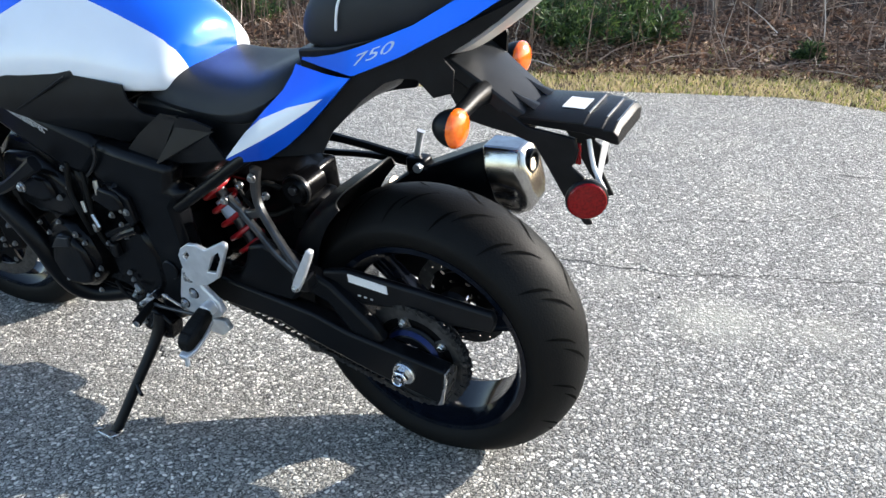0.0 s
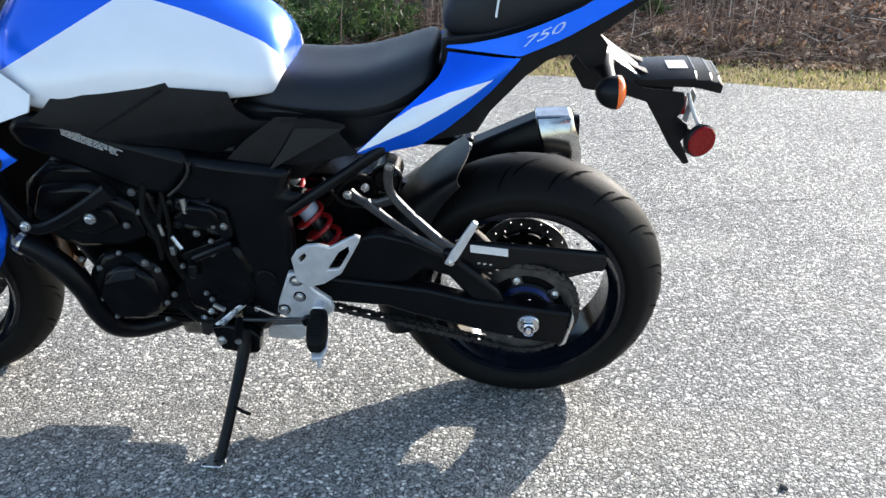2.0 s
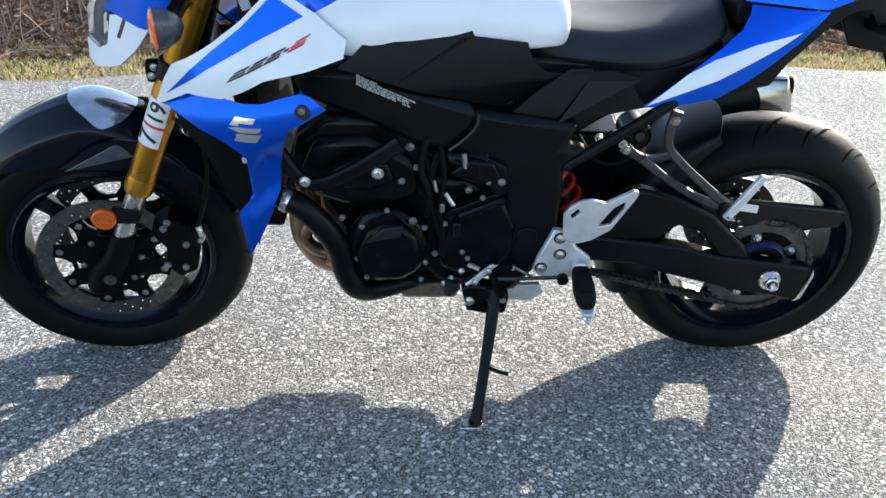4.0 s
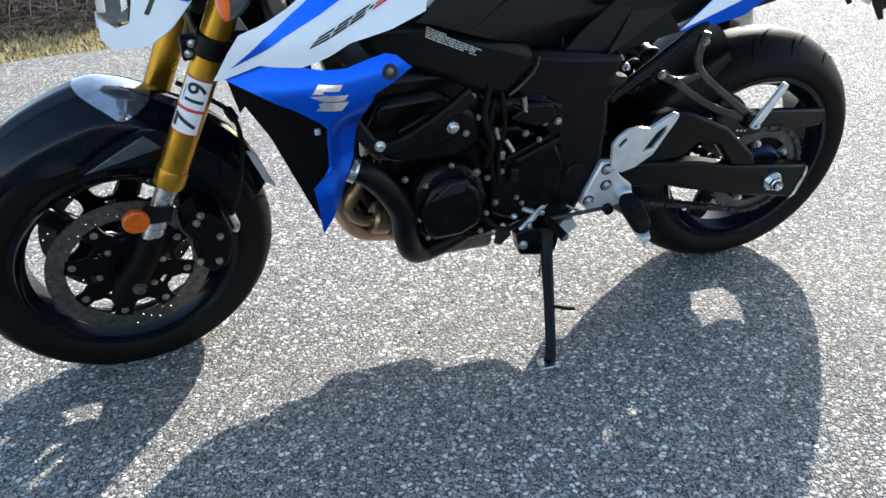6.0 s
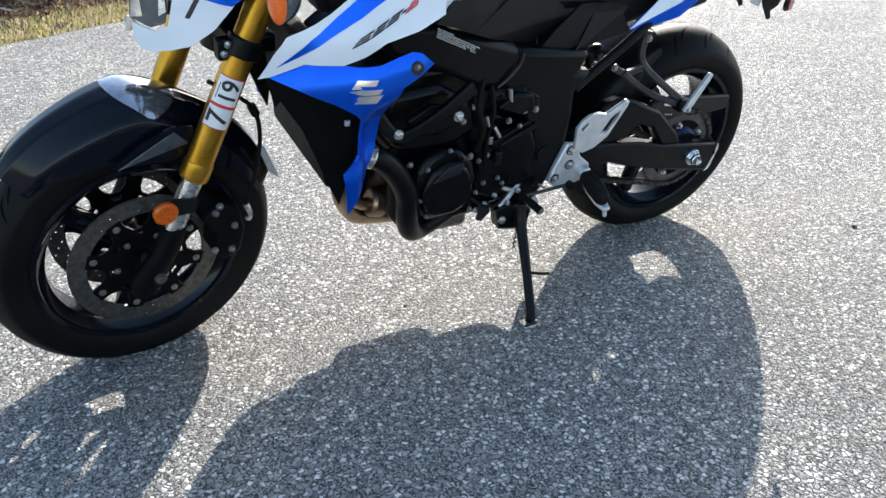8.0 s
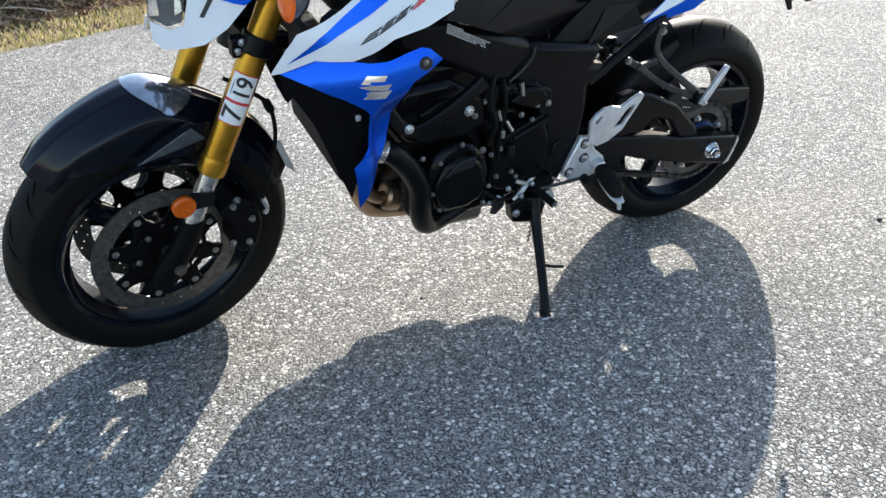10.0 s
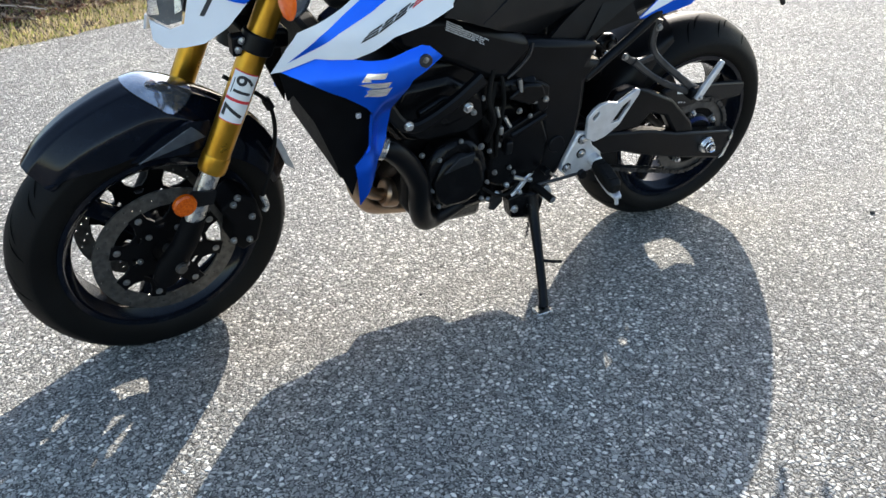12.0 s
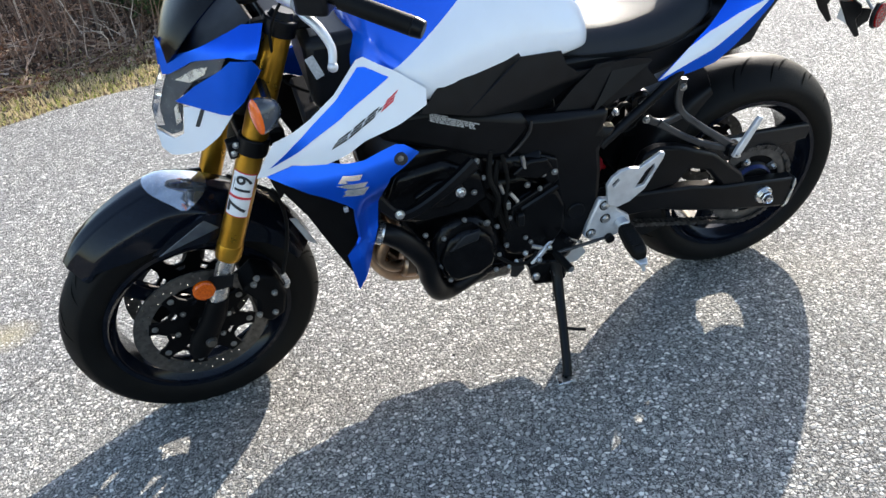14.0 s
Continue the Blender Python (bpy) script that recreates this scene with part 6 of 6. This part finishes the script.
for s in (-1, 1):
    sh = part("radiator_shroud", panel(white_out, lambda x, z: s * white_depth(x, z)), M["white"], bike, "white and blue radiator shroud", solid=0.006)
    part("blue_flash", panel(flash_out, lambda x, z: s * (white_depth(x, z) + 0.0042)), M["blue"], sh, "blue painted flash", solid=0.0012)
    wing = part("radiator_wing", panel(blue_out, lambda x, z: s * blue_depth(x, z)), M["blue"], bike, "glossy blue lower shroud wing", solid=0.006)
    # black disc, proud of the wing, stands for the shade in the recess
    part("wing_recess_shade", disk(0.0135, s * 0.285, s * (blue_depth(-0.952, 0.752) + 0.0045), -0.952, 0.752, 24), M["ink"], wing)
    hex_bolt("wing_bolt", -0.953, s * (blue_depth(-0.952, 0.752) + 0.0045), 0.756, 0.0046, wing, M["bolt"], 0.004, s)
    inner = [(-1.203, 0.730), (-1.199, 0.712), (-1.187, 0.660), (-1.178, 0.675), (-1.143, 0.618), (-1.088, 0.477), (-1.070, 0.436), (-1.045, 0.56), (-1.03, 0.66), (-1.09, 0.705), (-1.16, 0.725)]
    part("shroud_inner", panel(inner, lambda x, z: s * (abs(shroud_y(x)) - 0.035 - 0.1 * max(0, 0.7 - z))), M["black"], bike, "black plastic inner shroud", solid=0.005)
    if s < 0:
        # raised slanted bars stand for the lettered badge, the last one red
        base = lambda x: 0.7985 + (x + 1.075) * 0.47
        for a, w, m in ((-1.076, 0.030, "ink"), (-1.043, 0.027, "ink"), (-1.013, 0.026, "ink"), (-0.984, 0.008, "ink"), (-0.973, 0.027, "redink")):
            for lo_, hi_, u0, u1 in ((0.0, 0.0050, 0, 1), (0.0064, 0.0108, 0, 0.9), (0.0122, 0.0170, 0.1, 1)) if w > 0.01 else ((0.006, 0.0108, 0, 1),):
                p0, p1 = a + w * u0, a + w * u1
                pts = [(p0 + hi_ * 0.8, base(p0) + hi_), (p1 + hi_ * 0.8, base(p1) + hi_), (p1 + lo_ * 0.8, base(p1) + lo_), (p0 + lo_ * 0.8, base(p0) + lo_)]
                part("badge_bar", panel(pts, lambda x, z: s * (white_depth(x, z) + 0.0042), 0.03), M[m], sh, solid=0.0012)
        # silver emblem of three slanted bars
        for pts in ([(-1.078, 0.727), (-1.066, 0.742), (-1.030, 0.742), (-1.036, 0.732), (-1.062, 0.732), (-1.060, 0.727)],
                    [(-1.082, 0.722), (-1.060, 0.7255), (-1.022, 0.7255), (-1.030, 0.7155), (-1.062, 0.7155)],
                    [(-1.070, 0.7095), (-1.062, 0.714), (-1.022, 0.714), (-1.034, 0.699), (-1.074, 0.699), (-1.066, 0.7065)]):
            part("emblem_bar", panel(pts, lambda x, z: s * (blue_depth(x, z) + 0.006), 0.004), M["silver"], wing, "silver emblem bar", solid=0.003)

# -- front end, steered a little to the left --
front = new("front_fork")
front.parent = bike
front.matrix_local = STEER
tagged(front, "gold upside-down front fork")


def fork_at(z):
    return -1.243 - (0.73 - z) * 0.455


for s in (-1, 1):
    y = s * 0.115
    leg = part("gold_tube", tube([(fork_at(0.505), y, 0.505), (fork_at(1.0), y, 1.0)], 0.0270, n=28), M["gold"], front, "gold anodised fork tube")
    part("seal_collar", tube([(fork_at(0.497), y, 0.497), (fork_at(0.505), y, 0.505), (fork_at(0.528), y, 0.528), (fork_at(0.532), y, 0.532)], [0.0275, 0.0292, 0.0292, 0.0275], n=28, per=2), M["gold"], leg)
    part("stanchion", tube([(fork_at(0.37), y, 0.37), (fork_at(0.50), y, 0.50)], 0.0205, n=24), M["steel"], front, "bright steel stanchion")
    part("axle_lug", loft([[(fork_at(z) - 0.012 * (z < 0.33) + w * math.cos(a), y + d * math.sin(a), z) for a in np.linspace(0, 2 * math.pi, 16, endpoint=False)] for z, w, d in ((0.245, 0.022, 0.020), (0.262, 0.034, 0.022), (0.30, 0.036, 0.023), (0.34, 0.030, 0.024), (0.385, 0.026, 0.025), (0.395, 0.024, 0.024))]), M["black"], front, bevel=0.002)
    part("caliper", plate([(-1.345, 0.395), (-1.30, 0.425), (-1.262, 0.40), (-1.248, 0.34), (-1.262, 0.285), (-1.30, 0.270), (-1.325, 0.30), (-1.318, 0.35)], y + s * 0.012, y - s * 0.062), M["black"], front, "black brake caliper", bevel=0.008)
    for x, z in ((-1.315, 0.405), (-1.322, 0.31), (-1.275, 0.36), (-1.305, 0.42), (-1.285, 0.30)):
        hex_bolt("caliper_bolt", x, y + s * 0.012, z, 0.0058, front, M["bolt"], 0.009, s)
    part("banjo", tube([(-1.245, y + s * 0.005, 0.40), (-1.24, y + s * 0.012, 0.378), (-1.245, y + s * 0.012, 0.365)], 0.007, n=8), M["steel"], front)
    part("reflector_bracket", plate([(-1.44, 0.44), (-1.36, 0.43), (-1.35, 0.46), (-1.40, 0.475)], y + s * 0.020, y + s * 0.024), M["plastic"], front)
    part("amber_reflector", turned(disk(0.0245, 0.0, 0.011 * s, 0, 0, 28, edge=0.15), Matrix.Translation((-1.421, y + s * 0.026, 0.452))), M["amber"], front, "round amber reflector")
    for z, h in ((0.755, 0.034), (0.985, 0.03)):
        part("clamp_ring", tube([(fork_at(z - h / 2), y, z - h / 2), (fork_at(z + h / 2), y, z + h / 2)], 0.0335, n=24), M["satin"], front, bevel=0.003)
        part("clamp_ear", turned(block((-0.014, -0.012, -0.02), (0.02, 0.012, 0.02)), Matrix.Translation((fork_at(z) - 0.038, y - s * 0.005, z))), M["satin"], front, bevel=0.004)
    for dz in (-0.007, 0.010):
        hex_bolt("clamp_bolt", fork_at(0.757 + dz) - 0.040, y + s * 0.008, 0.757 + dz, 0.0055, front, M["steel"], 0.006, s)
for s in (-1, 1):
    part("fork_cap", tube([(fork_at(0.998), s * 0.115, 0.998), (fork_at(1.012), s * 0.115, 1.012)], [0.027, 0.020], n=20), M["satin"], front)
part("lower_yoke", plate([(fork_at(0.755) - 0.02, 0.735), (fork_at(0.755) + 0.07, 0.725), (fork_at(0.755) + 0.07, 0.765), (fork_at(0.755) - 0.02, 0.775)], -0.11, 0.11), M["satin"], front, bevel=0.008)
part("upper_yoke", plate([(fork_at(0.985) - 0.025, 0.975), (fork_at(0.985) + 0.07, 0.965), (fork_at(0.985) + 0.07, 0.995), (fork_at(0.985) - 0.025, 1.005)], -0.13, 0.13), M["satin"], front, bevel=0.008)
part("steering_head", tube([(-1.235, 0, 0.70), (-1.13, 0, 0.97)], 0.035, n=20), M["satin"], front)
part("front_axle", lathe([(0.0, -0.146), (0.009, -0.146), (0.010, -0.142), (0.013, -0.142), (0.014, -0.10), (0.014, 0.10), (0.013, 0.142), (0.0, 0.142)], FRONT[0] + 0.004, FRONT[1], 24), M["disc"], front)

# inspection sticker wrapped round the left tube
def wrap(u, v, lift_=0.0):
    """A place on the left tube: u is the angle from the flank to the nose, v the height."""
    r = 0.0275 + lift_
    base = Vector((fork_at(v), -0.115, v))
    side = Vector((-0.910, 0, 0.414))
    return base + Vector((0, -1, 0)) * r * math.cos(u) + side * r * math.sin(u)


def wrapped(u0, u1, v0, v1, lift_, material, label=""):
    rings = [[wrap(u, v, lift_) for v in np.linspace(v0, v1, 4)] for u in np.linspace(u0, u1, 14)]
    return part("sticker" if label else "sticker_band", loft(rings, cap=False, closed=False), material, front, label)


wrapped(-0.50, 1.40, 0.606, 0.7030, 0.0006, M["redink"], "inspection sticker with a red border")
wrapped(-0.45, 1.35, 0.6080, 0.6465, 0.0010, M["label"])
wrapped(-0.45, 1.35, 0.6520, 0.7010, 0.0010, M["label"])


def wrapped_text(text, size, u, v):
    """Sticker print, reading up the tube."""
    cu = bpy.data.curves.new("print", "FONT")
    cu.body, cu.size, cu.align_x, cu.align_y = text, size, "CENTER", "CENTER"
    cu.offset = 0.0008
    tmp = bpy.data.objects.new("print", cu)
    me = bpy.data.meshes.new_from_object(tmp)
    bpy.data.objects.remove(tmp)
    bm = bmesh.new()
    bm.from_mesh(me)
    bmesh.ops.triangulate(bm, faces=bm.faces)
    for _ in range(4):
        bmesh.ops.subdivide_edges(bm, edges=[e for e in bm.edges if e.calc_length() > 0.004], cuts=1)
        bmesh.ops.triangulate(bm, faces=bm.faces)
    for w in bm.verts:
        w.co = wrap(u + w.co.y / 0.028, v + w.co.x * 0.91, 0.0018)
    part("sticker_print", bm, M["ink"], front, f"black printed number {text}", sharp=0)


wrapped_text("19", 0.046, 0.30, 0.6765)
wrapped_text("7", 0.056, 0.45, 0.6270)
wrapped(1.08, 1.14, 0.660, 0.688, 0.0013, M["ink"])

# front mudguard
guard_front = new("front_mudguard")
guard_front.parent = bike
guard_front.matrix_local = STEER
tagged(guard_front, "glossy black front mudguard, its shoulder coloured pale for sky sheen")
guard_r = ramp_of([20, 37, 62, 73, 80, 87, 93, 105, 115, 125, 132], [0.326, 0.337, 0.350, 0.360, 0.371, 0.379, 0.372, 0.358, 0.350, 0.342, 0.334], 0.03)
guard_w = ramp_of([20, 60, 95, 126, 132], [0.066, 0.080, 0.080, 0.062, 0.052])
guard_drop = ramp_of([20, 60, 97, 110, 127, 132], [0.055, 0.10, 0.108, 0.095, 0.052, 0.034])


def guard_row(a, lift_=0.0, fractions=(-1.0, -0.985, -0.95, -0.88, -0.66, -0.46, -0.40, -0.2, 0, 0.2, 0.40, 0.46, 0.66, 0.88, 0.95, 0.985, 1.0)):
    r, w, drop = guard_r(a) + lift_, guard_w(a) + lift_, guard_drop(a)
    out = []
    for f in fractions:
        q = r - float(np.interp(abs(f), [0, 0.40, 0.46, 0.88, 0.95, 0.985, 1.0], [0, 0.005, 0.008, 0.038, 0.045, 0.055, drop]))
        out.append((FRONT[0] + q * math.cos(radians(a)), f * w, FRONT[1] + q * math.sin(radians(a))))
    return out


part("shell", skin([guard_row(a) for a in np.linspace(20, 132, 17)], 2, 2), M["gloss"], guard_front, solid=0.003)
# sky reflection on the black shoulder, laid on as a pale grey skin
cap_rows = []
for g in np.linspace(0, 1, 7):
    row = []
    for f, rear, lead in ((-0.92, 81, 83), (-0.80, 78, 86), (-0.62, 75, 89), (-0.40, 73, 91.5), (0, 72, 92.5), (0.40, 73, 91.5), (0.62, 75, 89), (0.80, 78, 86), (0.92, 81, 83)):
        row.append(guard_row(rear + (lead - rear) * g, 0.0030, (f,))[0])
    cap_rows.append(row)
part("sky_sheen_shoulder", skin(cap_rows, 3, 3), M["grey"], guard_front, "shoulder coloured pale grey for its sky reflection", solid=0.002)
for s in (-1, 1):
    pts = [(-1.495, 0.545), (-1.43, 0.588), (-1.375, 0.608), (-1.335, 0.60), (-1.33, 0.545), (-1.385, 0.535)]
    part("stay_wing", panel(pts, lambda x, z: s * (0.092 + 0.06 * (z - 0.54)), 0.02), M["gloss"], guard_front, solid=0.005)
    part("stay_facet", plate([(-1.485, 0.540), (-1.372, 0.598), (-1.345, 0.565)], s * 0.098, s * 0.092), M["smoke"], guard_front, bevel=0.002)
part("rear_flap_edge", plate([(-1.190, 0.500), (-1.172, 0.492), (-1.136, 0.398), (-1.160, 0.420)], -0.066, -0.058), M["alu"], guard_front, bevel=0.002)
part("brake_hose", tube([(-1.30, -0.10, 0.69), (-1.25, -0.115, 0.655), (-1.215, -0.115, 0.615), (-1.205, -0.115, 0.55), (-1.22, -0.12, 0.47), (-1.245, -0.122, 0.40)], 0.0045, n=8), M["rubber"], guard_front, "black rubber brake hose")
part("hose_clip", tube([(-1.222, -0.115, 0.628), (-1.212, -0.115, 0.606)], 0.009, n=10), M["rubber"], guard_front)

# headlamp and its cowl
lamp = new("headlamp")
lamp.parent = bike
lamp.matrix_local = STEER
tagged(lamp, "angular headlamp in a blue and white cowl")
nose_y = ramp_of([-1.412, -1.392, -1.37, -1.35, -1.31, -1.28, -1.24, -1.15], [0.0, 0.028, 0.055, 0.075, 0.122, 0.142, 0.148, 0.142], 0.05)


def face_y(x, z):
    """Half width of the lamp's face, which leans back as it rises."""
    return max(0.0, nose_y(x - 0.35 * (z - 0.755)))


chin = [(-1.398, 0.752), (-1.385, 0.742), (-1.356, 0.750), (-1.328, 0.764), (-1.290, 0.802), (-1.257, 0.845), (-1.267, 0.867), (-1.335, 0.846), (-1.350, 0.792), (-1.371, 0.778), (-1.396, 0.786)]
cheek = [(-1.346, 0.857), (-1.300, 0.850), (-1.262, 0.846), (-1.232, 0.872), (-1.205, 0.905), (-1.188, 0.928), (-1.200, 0.950), (-1.236, 0.950), (-1.262, 0.926), (-1.305, 0.893)]
brow = [(-1.345, 0.972), (-1.324, 0.945), (-1.274, 0.967), (-1.230, 0.990), (-1.196, 1.004), (-1.159, 1.001), (-1.192, 0.950), (-1.236, 0.957), (-1.297, 0.939), (-1.341, 0.908), (-1.352, 0.905)]
glass = [(-1.352, 0.907), (-1.341, 0.909), (-1.297, 0.938), (-1.236, 0.955), (-1.255, 0.919), (-1.303, 0.893), (-1.345, 0.847), (-1.336, 0.842), (-1.350, 0.791), (-1.371, 0.779), (-1.395, 0.788), (-1.392, 0.83), (-1.37, 0.88)]
for s in (-1, 1):
    wc = part("chin", panel(chin, lambda x, z: s * (face_y(x, z) + 0.004)), M["white"], lamp, "white chin panel", solid=0.004)
    part("vent_slot", panel([(-1.327, 0.812), (-1.305, 0.855), (-1.299, 0.855), (-1.321, 0.812)], lambda x, z: s * (face_y(x, z) + 0.0075), 0.01), M["ink"], wc, solid=0.002)
    part("cheek", panel(cheek, lambda x, z: s * (face_y(x, z) + 0.010)), M["blue"], lamp, "blue cheek panel", solid=0.004)
    part("brow", panel(brow, lambda x, z: s * (face_y(x, z) + 0.006 - 0.9 * over(z - 0.965))), M["blue"], lamp, "blue brow panel", solid=0.004)
    part("reflector_bowl", panel(glass, lambda x, z: s * max(0.0, face_y(x, z) - 0.011)), M["smoke"], lamp, "dark lamp interior", solid=0.002)
    # no lamp: a chrome strip stands for brightness through the clear lens edge
    rim = [(-1.394, 0.790), (-1.391, 0.830), (-1.370, 0.878), (-1.353, 0.903), (-1.345, 0.901), (-1.361, 0.868), (-1.377, 0.830), (-1.379, 0.796)]
    part("bright_lens_rim", panel(rim, lambda x, z: s * max(0.001, face_y(x, z) - 0.006)), M["chrome"], lamp, "bright rim added for daylight through the clear lens edge", solid=0.002)
    for pts in ([(-1.333, 0.893), (-1.300, 0.917), (-1.272, 0.928), (-1.283, 0.911), (-1.310, 0.892)], [(-1.352, 0.836), (-1.344, 0.846), (-1.347, 0.812), (-1.358, 0.802)]):
        part("reflector", panel(pts, lambda x, z: s * max(0.001, face_y(x, z) - 0.006), 0.005), M["steel"], lamp, "bright lamp reflector", solid=0.002)
    gl = part("lens", panel(glass, lambda x, z: s * face_y(x, z)), M["glass"], lamp, "clear headlamp lens")
    gl.visible_shadow = False
part("screen", skin([[(x, -w, z - 0.035), (x, -w * 0.6, z - 0.008), (x, 0, z), (x, w * 0.6, z - 0.008), (x, w, z - 0.035)] for x, w, z in ((-1.338, 0.035, 0.965), (-1.315, 0.075, 1.005), (-1.27, 0.105, 1.06), (-1.20, 0.12, 1.12), (-1.16, 0.12, 1.15))]), M["engine"], lamp, "black smoked fly screen", solid=0.004)
part("lamp_shell", loft([[(x, y, z) for y, z in ((-w, z0), (w, z0), (w, z1), (-w, z1))] for x, w, z0, z1 in ((-1.315, 0.05, 0.80, 0.90), (-1.25, 0.10, 0.82, 0.96), (-1.19, 0.105, 0.85, 0.99), (-1.165, 0.09, 0.87, 1.0))]), M["plastic"], lamp, bevel=0.01)
part("instrument", block((-1.19, -0.085, 1.02), (-1.14, 0.085, 1.11)), M["plastic"], lamp, "black instrument pod", bevel=0.015)
for s in (-1, 1):
    ts = turn_signal("turn_signal", pose(-1.228, s * 0.245, 0.890, 0, 0, 10 if s < 0 else -10) @ Matrix.Scale(1.15, 4), lamp, "orange front indicator with dark housing", 0.009)
    part("stalk", tube([(-1.185, s * 0.10, 0.89), (-1.20, s * 0.225, 0.890)], 0.009, n=10), M["plastic"], lamp)

# handlebar
bar = new("handlebar")
bar.parent = bike
bar.matrix_local = STEER @ Matrix.Translation((-0.055, 0, 0.018))
tagged(bar, "black tapered handlebar with grips and levers")
part("bar_tube", tube([(-0.925, -0.395, 1.045), (-1.0, -0.32, 1.075), (-1.065, -0.22, 1.075), (-1.09, -0.10, 1.03), (-1.095, 0, 1.025), (-1.09, 0.10, 1.03), (-1.065, 0.22, 1.075), (-1.0, 0.32, 1.075), (-0.925, 0.395, 1.045)], 0.0115, n=14), M["satin"], bar)
for s in (-1, 1):
    part("grip", tube([(-1.005, s * 0.315, 1.076), (-0.965, s * 0.358, 1.061), (-0.918, s * 0.402, 1.042)], [0.0165, 0.0168, 0.0168], n=18), M["rubber"], bar, "black ribbed rubber grip")
    part("bar_end", tube([(-0.918, s * 0.402, 1.042), (-0.904, s * 0.415, 1.036)], [0.0175, 0.0150], n=18), M["satin"], bar, bevel=0.002)
    part("switch_block", turned(block((-0.03, -0.03, -0.028), (0.03, 0.03, 0.028)), Matrix.Translation((-1.035, s * 0.275, 1.078)) @ Matrix.Rotation(radians(40 * s), 4, "Z")), M["plastic"], bar, bevel=0.008)
    part("lever", tube([(-1.055, s * 0.22, 1.048), (-1.055, s * 0.25, 1.038), (-1.040, s * 0.28, 1.020), (-1.030, s * 0.30, 0.990), (-1.036, s * 0.312, 0.968)], [0.010, 0.009, 0.0085, 0.0075, 0.0070], n=10), M["alu"], bar, "bare aluminium lever")
    bm = bmesh.new()
    bmesh.ops.create_uvsphere(bm, u_segments=14, v_segments=10, radius=0.0095)
    part("lever_ball", turned(bm, Matrix.Translation((-1.037, s * 0.314, 0.962))), M["alu"], bar)
    part("lever_perch", tube([(-1.075, s * 0.18, 1.052), (-1.058, s * 0.225, 1.050)], 0.013, n=12), M["alu"], bar)
part("yellow_tag", block((-1.02, -0.285, 1.100), (-1.005, -0.265, 1.115)), M["yellow"], bar, "yellow tag", bevel=0.002)
part("cable", tube([(-1.075, -0.19, 1.045), (-1.10, -0.15, 0.97), (-1.09, -0.12, 0.86), (-1.02, -0.12, 0.80)], 0.003, n=8), M["rubber"], bar)
part("airbox", block((-1.08, -0.15, 0.80), (-0.96, 0.15, 0.95)), M["plastic"], bike, "black plastic airbox behind the steering head", bevel=0.02)
